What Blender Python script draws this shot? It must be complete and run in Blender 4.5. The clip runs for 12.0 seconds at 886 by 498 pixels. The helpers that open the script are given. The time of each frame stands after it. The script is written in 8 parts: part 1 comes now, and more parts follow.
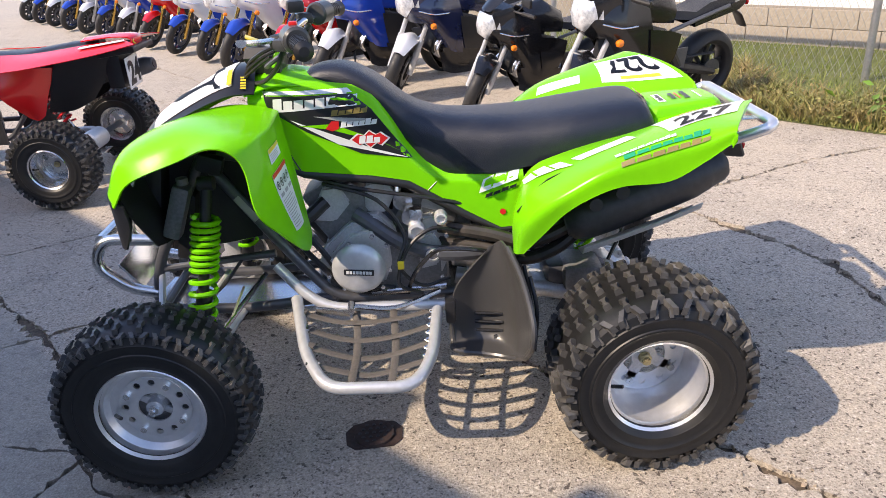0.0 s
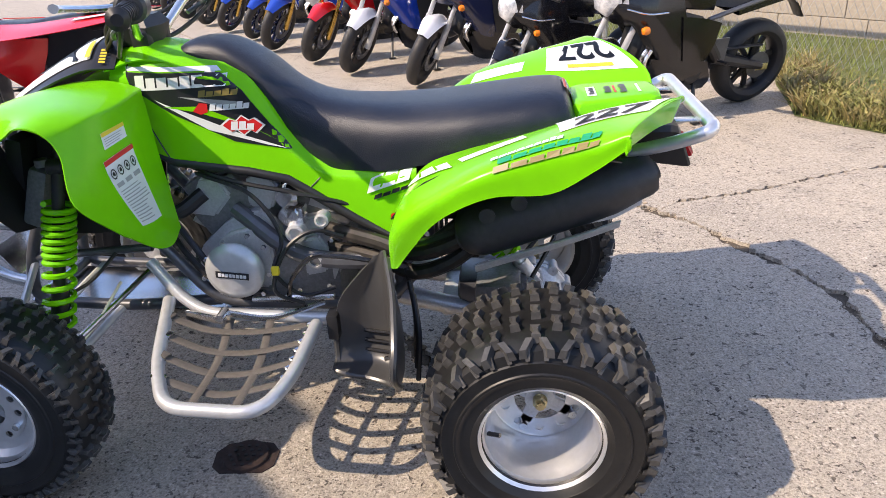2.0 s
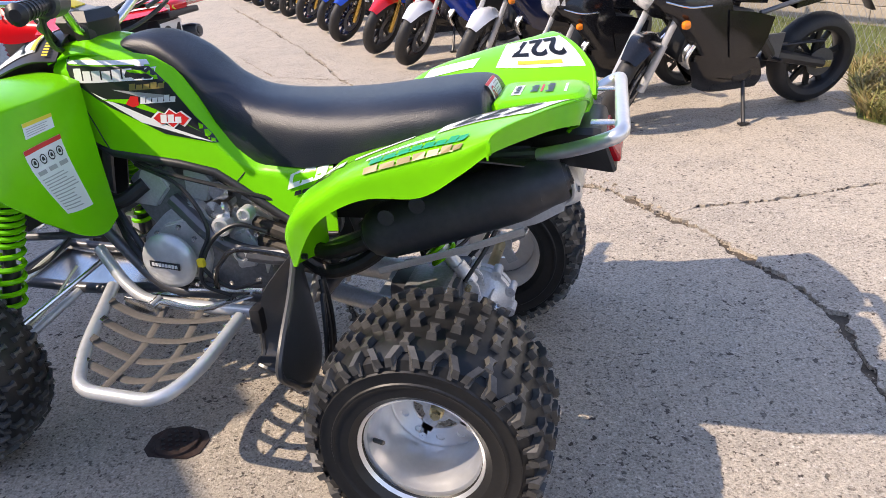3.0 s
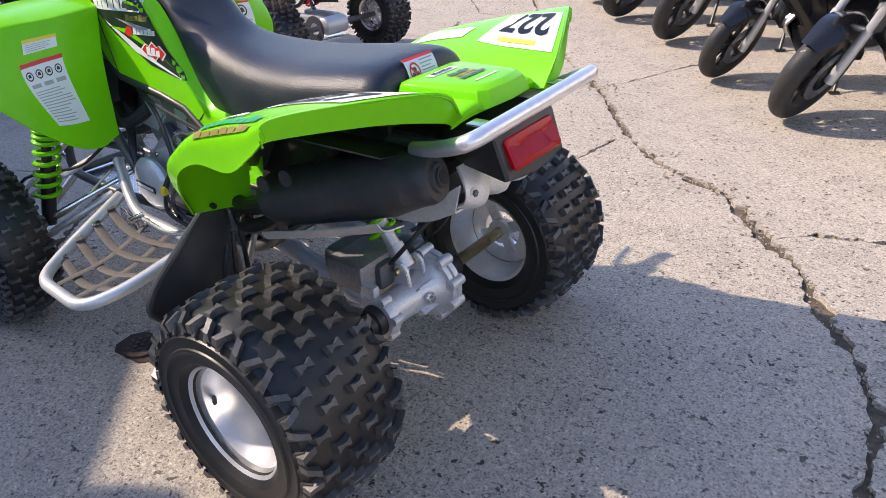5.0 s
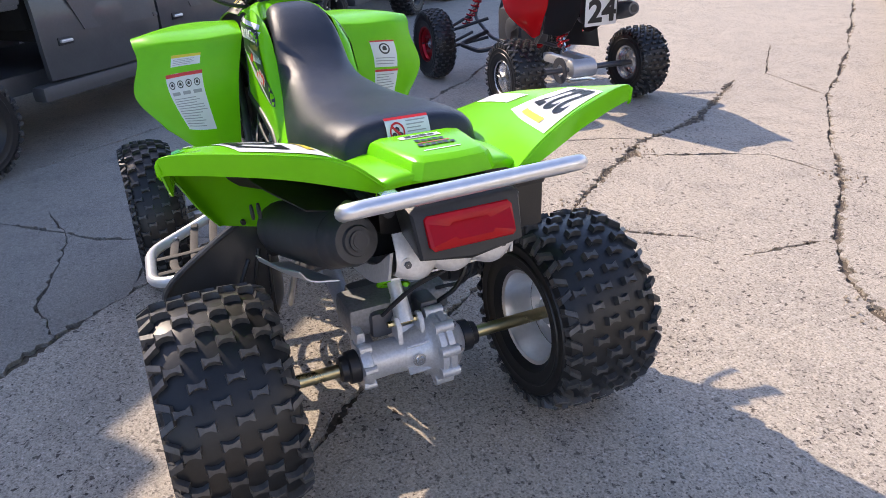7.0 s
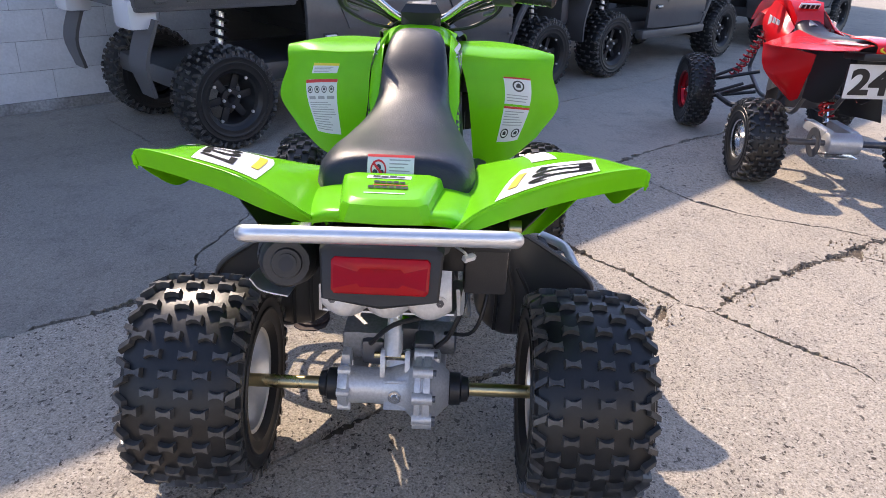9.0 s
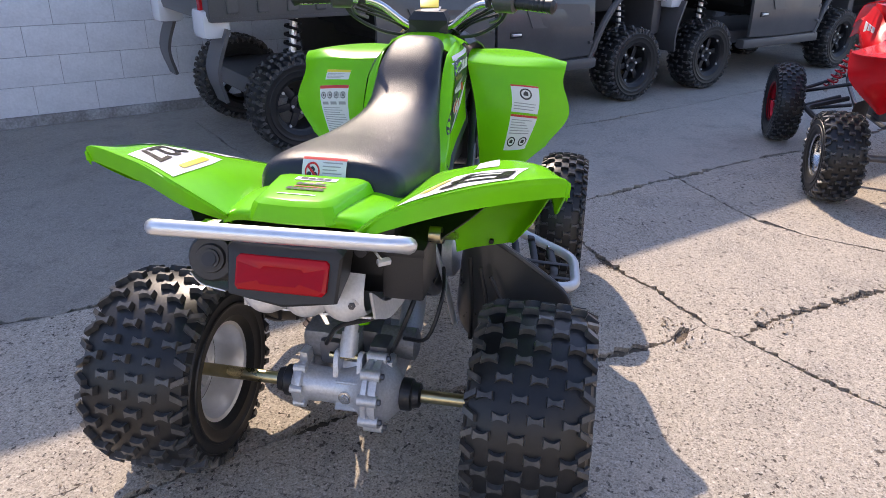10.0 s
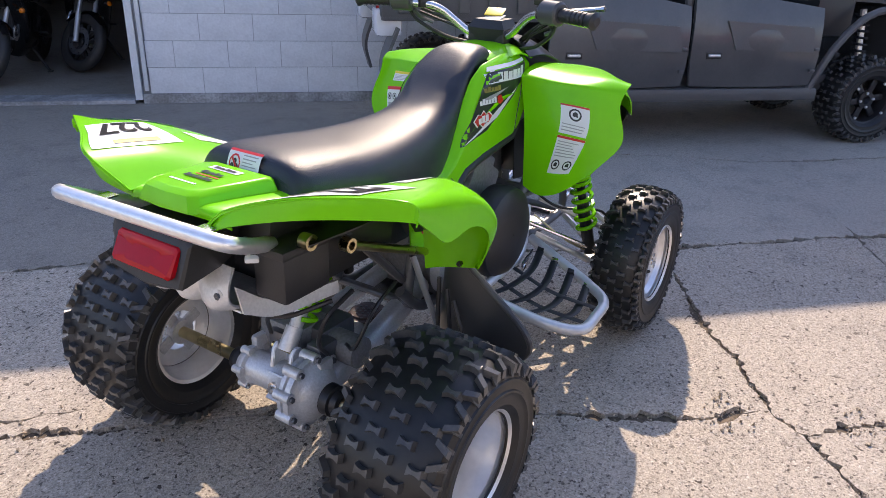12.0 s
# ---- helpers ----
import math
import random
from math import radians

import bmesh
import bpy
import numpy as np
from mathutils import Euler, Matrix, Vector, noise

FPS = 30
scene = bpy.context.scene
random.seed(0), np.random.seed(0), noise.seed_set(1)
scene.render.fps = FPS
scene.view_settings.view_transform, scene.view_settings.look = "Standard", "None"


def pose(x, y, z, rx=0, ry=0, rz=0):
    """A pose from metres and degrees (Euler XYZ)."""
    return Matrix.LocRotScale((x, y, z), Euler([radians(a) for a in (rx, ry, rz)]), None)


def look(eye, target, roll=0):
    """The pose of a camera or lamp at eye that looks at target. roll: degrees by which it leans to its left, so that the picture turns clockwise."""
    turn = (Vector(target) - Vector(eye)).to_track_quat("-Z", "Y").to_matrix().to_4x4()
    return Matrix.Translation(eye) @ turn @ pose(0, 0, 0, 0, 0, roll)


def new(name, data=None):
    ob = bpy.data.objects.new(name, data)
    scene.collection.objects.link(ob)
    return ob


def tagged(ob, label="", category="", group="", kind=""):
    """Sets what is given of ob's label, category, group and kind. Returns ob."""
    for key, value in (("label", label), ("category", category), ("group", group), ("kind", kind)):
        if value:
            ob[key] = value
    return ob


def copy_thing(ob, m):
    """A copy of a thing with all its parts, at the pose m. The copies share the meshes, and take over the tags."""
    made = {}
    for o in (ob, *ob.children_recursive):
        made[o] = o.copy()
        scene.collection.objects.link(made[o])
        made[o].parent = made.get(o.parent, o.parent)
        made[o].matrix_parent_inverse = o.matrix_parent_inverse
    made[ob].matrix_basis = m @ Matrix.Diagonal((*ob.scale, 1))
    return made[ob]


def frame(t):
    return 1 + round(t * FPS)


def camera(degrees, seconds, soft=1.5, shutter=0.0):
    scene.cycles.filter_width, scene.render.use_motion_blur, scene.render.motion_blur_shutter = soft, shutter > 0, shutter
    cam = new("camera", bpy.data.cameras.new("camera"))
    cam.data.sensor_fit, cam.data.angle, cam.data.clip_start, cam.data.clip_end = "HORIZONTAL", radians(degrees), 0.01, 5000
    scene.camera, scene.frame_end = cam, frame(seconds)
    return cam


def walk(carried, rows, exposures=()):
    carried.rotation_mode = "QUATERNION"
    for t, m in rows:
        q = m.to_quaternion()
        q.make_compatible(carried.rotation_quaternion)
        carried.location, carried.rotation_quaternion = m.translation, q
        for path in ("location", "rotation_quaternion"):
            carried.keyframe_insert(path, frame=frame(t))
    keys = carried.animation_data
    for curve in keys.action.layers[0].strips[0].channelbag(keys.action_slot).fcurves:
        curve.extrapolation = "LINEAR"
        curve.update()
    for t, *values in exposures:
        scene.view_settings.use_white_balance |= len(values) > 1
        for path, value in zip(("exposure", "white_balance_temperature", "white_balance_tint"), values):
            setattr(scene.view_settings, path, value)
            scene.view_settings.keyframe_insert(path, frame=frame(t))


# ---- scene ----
cam = camera(62.6, 12.0, soft=0.6)
PATH = [
    (0, (0.114, -2.064, 1.373), (0.125, -0.249, 0.532), -3.9),
    (0.5, (0.194, -2.01, 1.344), (0.144, -0.203, 0.49), -4.1),
    (1, (0.322, -1.948, 1.322), (0.172, -0.143, 0.473), -3.9),
    (1.5, (0.455, -1.858, 1.289), (0.329, -0.061, 0.419), -3.7),
    (2, (0.603, -1.773, 1.278), (0.39, 0.02, 0.418), -3.4),
    (2.5, (0.822, -1.72, 1.259), (0.492, 0.057, 0.404), -4.4),
    (3, (1.022, -1.655, 1.251), (0.54, 0.085, 0.39), -4.6),
    (3.2, (1.072, -1.612, 1.24), (0.527, 0.107, 0.376), -4.4),
    (4.8, (1.636, -1.23, 1.25), (0.588, 0.156, 0.26), -2.5),
    (5, (1.682, -1.178, 1.253), (0.596, 0.194, 0.284), -2.9),
    (5.5, (1.793, -1.023, 1.238), (0.581, 0.26, 0.298), -2.1),
    (6, (1.908, -0.871, 1.244), (0.5, 0.208, 0.321), -2.0),
    (6.5, (2.025, -0.725, 1.261), (0.506, 0.197, 0.343), -1.6),
    (6.7, (2.043, -0.659, 1.265), (0.473, 0.202, 0.375), -1.8),
    (8.3, (2.199, -0.114, 1.316), (0.409, 0.11, 0.453), 1.6),
    (8.5, (2.176, -0.045, 1.318), (0.365, 0.105, 0.482), 2.3),
    (9, (2.15, 0.118, 1.317), (0.327, 0.105, 0.494), 2.3),
    (9.5, (2.142, 0.326, 1.304), (0.3, 0.198, 0.534), 1.5),
    (10, (2.108, 0.511, 1.317), (0.31, 0.171, 0.51), 0.8),
    (10.5, (2.025, 0.652, 1.302), (0.259, 0.186, 0.487), 2.7),
    (11, (1.95, 0.82, 1.322), (0.255, 0.139, 0.509), 0.5),
    (11.5, (1.886, 1.034, 1.334), (0.298, 0.148, 0.501), 1.2),
    (12, (1.754, 1.162, 1.324), (0.209, 0.181, 0.518), 2.0),
]
walk(cam, [(t, look(eye, target, roll)) for t, eye, target, roll in PATH], [(0.0, 1.02, 6520, 21), (3.0, 1.02, 6450, 21), (5.5, 1.0, 6330, 22), (9.0, 1.02, 6330, 23), (12.0, 1.05, 6500, 24)])

# ---- world, sun ----
SUN_TO = Vector((-0.99, -0.515, 1.0)).normalized()
world = bpy.data.worlds.new("sky")
scene.world = world
world.use_nodes = True
wt = world.node_tree
sky = wt.nodes.new("ShaderNodeTexSky")
sky.sky_type = "NISHITA"
sky.sun_disc = False
sky.sun_elevation = math.asin(SUN_TO.z)
sky.sun_rotation = math.atan2(SUN_TO.x, SUN_TO.y)
sky.dust_density = 0.6
wt.links.new(sky.outputs[0], wt.nodes["Background"].inputs["Color"])
wt.nodes["Background"].inputs["Strength"].default_value = 0.15
sun = new("sun", bpy.data.lights.new("sun", "SUN"))
sun.data.energy = 2.95
sun.data.angle = radians(0.53)
sun.data.color = (1.0, 0.87, 0.64)
sun.matrix_world = look(tuple(SUN_TO * 20), (0, 0, 0))


# ---- materials ----
def material(name, colour, rough=0.5, metal=0.0, spots=0.0, grain=60.0, bump=0.0, coat=0.0, second=None, blotch=4.0, mix=0.5, island=0.0, spec=0.5):
    """A surface with two scales of variation: fine grain and broad blotches towards a second colour."""
    m = bpy.data.materials.new(name)
    m.use_nodes = True
    t = m.node_tree
    b = t.nodes["Principled BSDF"]
    b.inputs["Metallic"].default_value = metal
    b.inputs["Coat Weight"].default_value = coat
    b.inputs["Coat Roughness"].default_value = 0.08
    b.inputs["Specular IOR Level"].default_value = spec
    co = t.nodes.new("ShaderNodeTexCoord")
    fine = t.nodes.new("ShaderNodeTexNoise")
    fine.inputs["Scale"].default_value = grain
    fine.inputs["Detail"].default_value = 5
    broad = t.nodes.new("ShaderNodeTexNoise")
    broad.inputs["Scale"].default_value = blotch
    broad.inputs["Detail"].default_value = 6
    broad.inputs["Roughness"].default_value = 0.65
    for n in (fine, broad):
        t.links.new(co.outputs["Object"], n.inputs["Vector"])
    ramp = t.nodes.new("ShaderNodeMapRange")
    ramp.inputs["From Min"].default_value = 0.42
    ramp.inputs["From Max"].default_value = 0.68
    ramp.inputs["To Max"].default_value = mix
    t.links.new(broad.outputs["Fac"], ramp.inputs["Value"])
    a = t.nodes.new("ShaderNodeMix")
    a.data_type = "RGBA"
    a.inputs[6].default_value = (*colour, 1)
    a.inputs[7].default_value = (*(second or tuple(c * 0.8 for c in colour)), 1)
    t.links.new(ramp.outputs[0], a.inputs[0])
    last = a.outputs[2]
    if spots:
        c = t.nodes.new("ShaderNodeMix")
        c.data_type = "RGBA"
        c.blend_type = "MULTIPLY"
        r2 = t.nodes.new("ShaderNodeMapRange")
        r2.inputs["From Min"].default_value = 0.3
        r2.inputs["From Max"].default_value = 0.7
        r2.inputs["To Min"].default_value = 1 - spots
        r2.inputs["To Max"].default_value = 1 + spots * 0.6
        t.links.new(fine.outputs["Fac"], r2.inputs["Value"])
        c.inputs[0].default_value = 1
        t.links.new(last, c.inputs[6])
        t.links.new(r2.outputs[0], c.inputs[7])
        last = c.outputs[2]
    if island:
        g = t.nodes.new("ShaderNodeNewGeometry")
        hsv = t.nodes.new("ShaderNodeHueSaturation")
        r3 = t.nodes.new("ShaderNodeMapRange")
        r3.inputs["To Min"].default_value = 1 - island
        r3.inputs["To Max"].default_value = 1 + island
        t.links.new(g.outputs["Random Per Island"], r3.inputs["Value"])
        t.links.new(r3.outputs[0], hsv.inputs["Value"])
        t.links.new(last, hsv.inputs["Color"])
        last = hsv.outputs[0]
    t.links.new(last, b.inputs["Base Color"])
    rr = t.nodes.new("ShaderNodeMapRange")
    rr.inputs["To Min"].default_value = max(0.02, rough * 0.75)
    rr.inputs["To Max"].default_value = min(1.0, rough * 1.25)
    t.links.new(broad.outputs["Fac"], rr.inputs["Value"])
    t.links.new(rr.outputs[0], b.inputs["Roughness"])
    if bump:
        bp = t.nodes.new("ShaderNodeBump")
        bp.inputs["Strength"].default_value = bump
        bp.inputs["Distance"].default_value = 0.004
        t.links.new(fine.outputs["Fac"], bp.inputs["Height"])
        t.links.new(bp.outputs[0], b.inputs["Normal"])
    return m


GREEN = material("lime_green_plastic", (0.178, 0.62, 0.0015), 0.23, coat=0.06, spots=0.03, spec=0.2, grain=30, second=(0.146, 0.57, 0.002), mix=0.5)
BLACKP = material("black_plastic", (0.018, 0.018, 0.02), 0.42, spots=0.1, grain=250, bump=0.08, second=(0.035, 0.034, 0.033))
SEATM = material("dark_blue_black_vinyl", (0.014, 0.017, 0.028), 0.37, spots=0.15, grain=380, bump=0.30, second=(0.055, 0.055, 0.060), blotch=5, mix=0.5)
ALU = material("brushed_aluminium", (0.78, 0.78, 0.78), 0.24, 1.0, spots=0.06, grain=90, second=(0.62, 0.62, 0.62))
POLISH = material("polished_aluminium", (0.88, 0.88, 0.885), 0.34, 0.8, spots=0.05, grain=60, second=(0.72, 0.72, 0.73))
CAST = material("cast_aluminium", (0.66, 0.67, 0.69), 0.42, 0.5, spots=0.12, grain=160, bump=0.15, second=(0.40, 0.41, 0.43))
SILVER = material("silver_painted_steel", (0.64, 0.65, 0.66), 0.34, 0.45, spots=0.08, grain=60, second=(0.50, 0.51, 0.52))
STEEL = material("dark_grey_steel_tube", (0.14, 0.145, 0.16), 0.36, 0.5, spots=0.1, grain=70, second=(0.09, 0.09, 0.1))
ZINC = material("gold_zinc_steel", (0.62, 0.53, 0.30), 0.28, 1.0, spots=0.12, grain=40, second=(0.45, 0.38, 0.25))
PIPE = material("heat_darkened_steel", (0.050, 0.046, 0.043), 0.42, 0.6, spots=0.2, grain=40, second=(0.11, 0.095, 0.08), blotch=9, mix=0.8)
MUFFM = material("dusty_matt_black_paint", (0.040, 0.040, 0.042), 0.45, spots=0.2, grain=60, second=(0.075, 0.073, 0.070), blotch=7, mix=0.6)
RUBBER = material("black_rubber", (0.055, 0.054, 0.053), 0.32, spots=0.2, grain=90, bump=0.1, second=(0.135, 0.129, 0.121), blotch=9, mix=0.7)
SIDEWALL = material("black_sidewall_rubber", (0.011, 0.011, 0.0115), 0.42, spots=0.15, grain=120, bump=0.06, second=(0.024, 0.023, 0.022), blotch=8, mix=0.6)
DUSTY = material("dusty_rubber_strap", (0.105, 0.093, 0.081), 0.8, spots=0.2, grain=120, second=(0.13, 0.12, 0.11))
LENS = material("red_lens", (0.46, 0.004, 0.010), 0.22, second=(0.28, 0.002, 0.006), grain=20, spec=0.3)
ALUCAST = material("bright_cast_aluminium", (0.74, 0.73, 0.72), 0.42, 0.45, spots=0.1, grain=140, bump=0.12, second=(0.58, 0.57, 0.56))
CASTDARK = material("dark_cast_aluminium", (0.28, 0.285, 0.295), 0.5, 0.5, spots=0.2, grain=120, bump=0.15, second=(0.19, 0.19, 0.195))
GLASSLAMP = material("clear_lamp_glass", (0.65, 0.68, 0.70), 0.08, 0.5, coat=0.8, second=(0.35, 0.38, 0.40), blotch=30)
GUARDM = material("moulded_black_plastic", (0.062, 0.062, 0.064), 0.30, spots=0.06, grain=300, bump=0.05, second=(0.055, 0.053, 0.050), blotch=6)
BLACKSHINE = material("shiny_black_plastic", (0.02, 0.02, 0.022), 0.2, coat=0.5)
ORANGE = material("orange_lens", (0.95, 0.25, 0.01), 0.2, coat=0.5)
WHITE = material("white_vinyl", (0.80, 0.80, 0.80), 0.35, second=(0.72, 0.72, 0.72))
INK = material("black_vinyl", (0.018, 0.018, 0.022), 0.32)
GREYV = material("grey_print", (0.38, 0.38, 0.38), 0.5)
REDV = material("red_vinyl", (0.68, 0.02, 0.02), 0.35)
YELLOWV = material("yellow_vinyl", (0.85, 0.66, 0.03), 0.4)
GOLDV = material("bronze_vinyl", (0.26, 0.20, 0.06), 0.4)
TEALV = material("green_vinyl", (0.01, 0.36, 0.14), 0.35)


# ---- mesh helpers ----
def part(name, bm, mat, parent=None, label="", smooth=35):
    """Links a bmesh as one mesh object, under a thing or a part."""
    me = bpy.data.meshes.new(name)
    bmesh.ops.recalc_face_normals(bm, faces=bm.faces)
    bm.to_mesh(me)
    bm.free()
    for one in mat if isinstance(mat, (list, tuple)) else [mat]:
        me.materials.append(one)
    if smooth:
        me.polygons.foreach_set("use_smooth", [True] * len(me.polygons))
        me.set_sharp_from_angle(angle=radians(smooth))
    ob = new(name, me)
    ob.parent = parent
    if label:
        tagged(ob, label)
    return ob


def thing(name, label, category, group="", m=None):
    ob = new(name)
    ob.empty_display_size = 0.1
    if m is not None:
        ob.matrix_world = m
    return tagged(ob, label, category, group)


def join(*bms):
    out = bmesh.new()
    for b in bms:
        me = bpy.data.meshes.new("tmp")
        b.to_mesh(me)
        out.from_mesh(me)
        bpy.data.meshes.remove(me)
        b.free()
    return out


def moved(bm, m):
    bm.transform(m)
    return bm


def mirror_y(bm):
    bm.transform(Matrix.Diagonal((1, -1, 1, 1)))
    bmesh.ops.reverse_faces(bm, faces=bm.faces)
    return bm


def box(size, at=(0, 0, 0), bevel=0.006, turn=(0, 0, 0), seg=2):
    bm = bmesh.new()
    bmesh.ops.create_cube(bm, size=1)
    bm.transform(Matrix.Diagonal((*size, 1)))
    if bevel:
        bmesh.ops.bevel(bm, geom=bm.edges[:], offset=min(bevel, min(size) * 0.45), segments=seg, profile=0.6, affect="EDGES")
    bm.transform(pose(*at, *turn))
    return bm


def ring_loft(rings, caps=True, closed=True):
    """Faces between rings of equal length."""
    bm = bmesh.new()
    vs = [[bm.verts.new(p) for p in r] for r in rings]
    n = len(rings[0])
    for a, b in zip(vs, vs[1:]):
        for i in range(n if closed else n - 1):
            j = (i + 1) % n
            bm.faces.new((a[i], a[j], b[j], b[i]))
    if caps and closed:
        bm.faces.new(vs[0][::-1])
        bm.faces.new(vs[-1])
    return bm


def catmull(pts, per=6, closed=False):
    """A smooth line through the points."""
    P = [Vector(p) for p in pts]
    if len(P) < 3:
        return P
    n = len(P)
    out = []
    for i in range(n if closed else n - 1):
        if closed:
            a, b, c, d = P[i - 1], P[i], P[(i + 1) % n], P[(i + 2) % n]
        else:
            b, c = P[i], P[i + 1]
            a = P[i - 1] if i else b * 2 - c
            d = P[i + 2] if i + 2 < n else c * 2 - b
        for k in range(per):
            t = k / per
            out.append(0.5 * ((2 * b) + (c - a) * t + (2 * a - 5 * b + 4 * c - d) * t * t + (3 * b - a - 3 * c + d) * t ** 3))
    if not closed:
        out.append(P[-1])
    return out


def rounded(pts, r=0.03, n=5):
    """A line with its corners rounded."""
    P = [Vector(p) for p in pts]
    out = [P[0]]
    for a, b, c in zip(P, P[1:], P[2:]):
        ra = min(r, (a - b).length * 0.48, (c - b).length * 0.48)
        s, e = b + (a - b).normalized() * ra, b + (c - b).normalized() * ra
        for k in range(n + 1):
            t = k / n
            out.append(s * (1 - t) ** 2 + b * 2 * t * (1 - t) + e * t * t)
    out.append(P[-1])
    return out


def tube(pts, r=0.012, n=10, flat=1.0, caps=True, up=(0, 0, 1)):
    """A tube along a line; r may be one number or one for each point; flat squeezes it."""
    P = [Vector(p) for p in pts]
    rings = []
    side = None
    for i, p in enumerate(P):
        d = (P[min(i + 1, len(P) - 1)] - P[max(i - 1, 0)]).normalized()
        if side is None:
            side = d.cross(Vector(up))
            if side.length < 0.1:
                side = d.cross(Vector((1, 0, 0)))
        side = (side - d * side.dot(d)).normalized()
        top = side.cross(d)
        q = r[i] if isinstance(r, (list, tuple)) else r
        rings.append([p + side * (q * math.cos(a)) + top * (q * flat * math.sin(a)) for a in (2 * math.pi * k / n for k in range(n))])
    return ring_loft(rings, caps)


def lathe(profile, n=24, axis="y", at=(0, 0, 0), caps=False):
    """A body turned about an axis; profile: (along, radius)."""
    rings = []
    for s, r in profile:
        ring = []
        for k in range(n):
            a = 2 * math.pi * k / n
            c, d = r * math.cos(a), r * math.sin(a)
            ring.append({"y": (c, s, d), "z": (c, d, s), "x": (s, c, d)}[axis])
        rings.append(ring)
    bm = ring_loft(rings, caps)
    bm.transform(pose(*at))
    return bm


def sheet(rows, thick=0.004, per=6, flip=False):
    """A curved panel through a grid of control points, with thickness."""
    fine = [catmull(r, per) for r in rows]
    cols = [catmull([r[i] for r in fine], per) for i in range(len(fine[0]))]
    nu, nv = len(cols), len(cols[0])
    grid = [[cols[u][v] for v in range(nv)] for u in range(nu)]
    nrm = [[None] * nv for _ in range(nu)]
    for u in range(nu):
        for v in range(nv):
            a = grid[min(u + 1, nu - 1)][v] - grid[max(u - 1, 0)][v]
            b = grid[u][min(v + 1, nv - 1)] - grid[u][max(v - 1, 0)]
            nrm[u][v] = a.cross(b).normalized() * (-1 if flip else 1)
    bm = bmesh.new()
    top = [[bm.verts.new(grid[u][v]) for v in range(nv)] for u in range(nu)]
    low = [[bm.verts.new(grid[u][v] - nrm[u][v] * thick) for v in range(nv)] for u in range(nu)]
    for u in range(nu - 1):
        for v in range(nv - 1):
            bm.faces.new((top[u][v], top[u + 1][v], top[u + 1][v + 1], top[u][v + 1]))
            bm.faces.new((low[u][v], low[u][v + 1], low[u + 1][v + 1], low[u + 1][v]))
    edge = [(u, 0) for u in range(nu)] + [(nu - 1, v) for v in range(1, nv)] + [(u, nv - 1) for u in range(nu - 2, -1, -1)] + [(0, v) for v in range(nv - 2, 0, -1)]
    for (u, v), (s, t) in zip(edge, edge[1:] + edge[:1]):
        bm.faces.new((top[u][v], top[s][t], low[s][t], low[u][v]))
    return bm


def surface_point(rows, u, v):
    """A place on the curved panel of a control grid; u runs over its rows, v along them, both from 0 to 1."""
    def at(line, t):
        n = len(line)
        f = min(max(t, 0.0), 0.99999) * (n - 1)
        i, k = int(f), f - int(f)
        b, c = line[i], line[i + 1]
        a = line[i - 1] if i else b * 2 - c
        d = line[i + 2] if i + 2 < n else c * 2 - b
        return 0.5 * ((2 * b) + (c - a) * k + (2 * a - 5 * b + 4 * c - d) * k * k + (3 * b - a - 3 * c + d) * k ** 3)
    return at([at([Vector(p) for p in r], v) for r in rows], u)


def on_surface(rows, lift, sign=1):
    """Maps (u, v) of a control grid to a place just off its outer face."""
    def f(u, v):
        e = 0.01
        p = surface_point(rows, u, v)
        n = (surface_point(rows, u + e, v) - surface_point(rows, u - e, v)).cross(surface_point(rows, u, v + e) - surface_point(rows, u, v - e)).normalized()
        if n.z < 0:
            n = -n
        p = p + n * lift
        return Vector((p.x, p.y * sign, p.z))
    return f


def decal(f, u0, u1, v0, v1, nu=8, nv=8):
    """A patch over a stretch of a curved panel."""
    bm = bmesh.new()
    g = [[bm.verts.new(f(u0 + (u1 - u0) * i / nu, v0 + (v1 - v0) * j / nv)) for j in range(nv + 1)] for i in range(nu + 1)]
    for i in range(nu):
        for j in range(nv):
            bm.faces.new((g[i][j], g[i + 1][j], g[i + 1][j + 1], g[i][j + 1]))
    return bm


def ccw(pts):
    """The outline turned counter-clockwise."""
    area = sum(a[0] * b[1] - b[0] * a[1] for a, b in zip(pts, pts[1:] + pts[:1]))
    return pts if area > 0 else pts[::-1]


def plate(outline, thick, m=None, bevel=0.0, holes=()):
    """A flat plate in the xy plane, outline counter-clockwise, thickness downwards."""
    bm = bmesh.new()
    vs = [bm.verts.new((*p, 0)) for p in outline]
    f = bm.faces.new(vs)
    ext = bmesh.ops.extrude_face_region(bm, geom=[f])
    bmesh.ops.translate(bm, verts=[v for v in ext["geom"] if isinstance(v, bmesh.types.BMVert)], vec=(0, 0, -thick))
    if bevel:
        bmesh.ops.bevel(bm, geom=bm.edges[:], offset=bevel, segments=2, affect="EDGES")
    if m is not None:
        bm.transform(m)
    return bm


def spring(a, b, radius, wire, turns, n=12):
    """A coil from a to b."""
    a, b = Vector(a), Vector(b)
    d = (b - a).normalized()
    s = d.orthogonal().normalized()
    q = d.cross(s)
    steps = int(turns * n)
    return tube([a.lerp(b, k / steps) + (s * math.cos(2 * math.pi * k / n) + q * math.sin(2 * math.pi * k / n)) * radius for k in range(steps + 1)], wire, 6)


def rod(a, b, r=0.012, n=10):
    return tube([a, b], r, n)


def bolt(at, r=0.008, length=0.008, axis="y"):
    return lathe([(0, 0.001), (0, r), (length, r), (length, 0.001)], 6, axis, at)


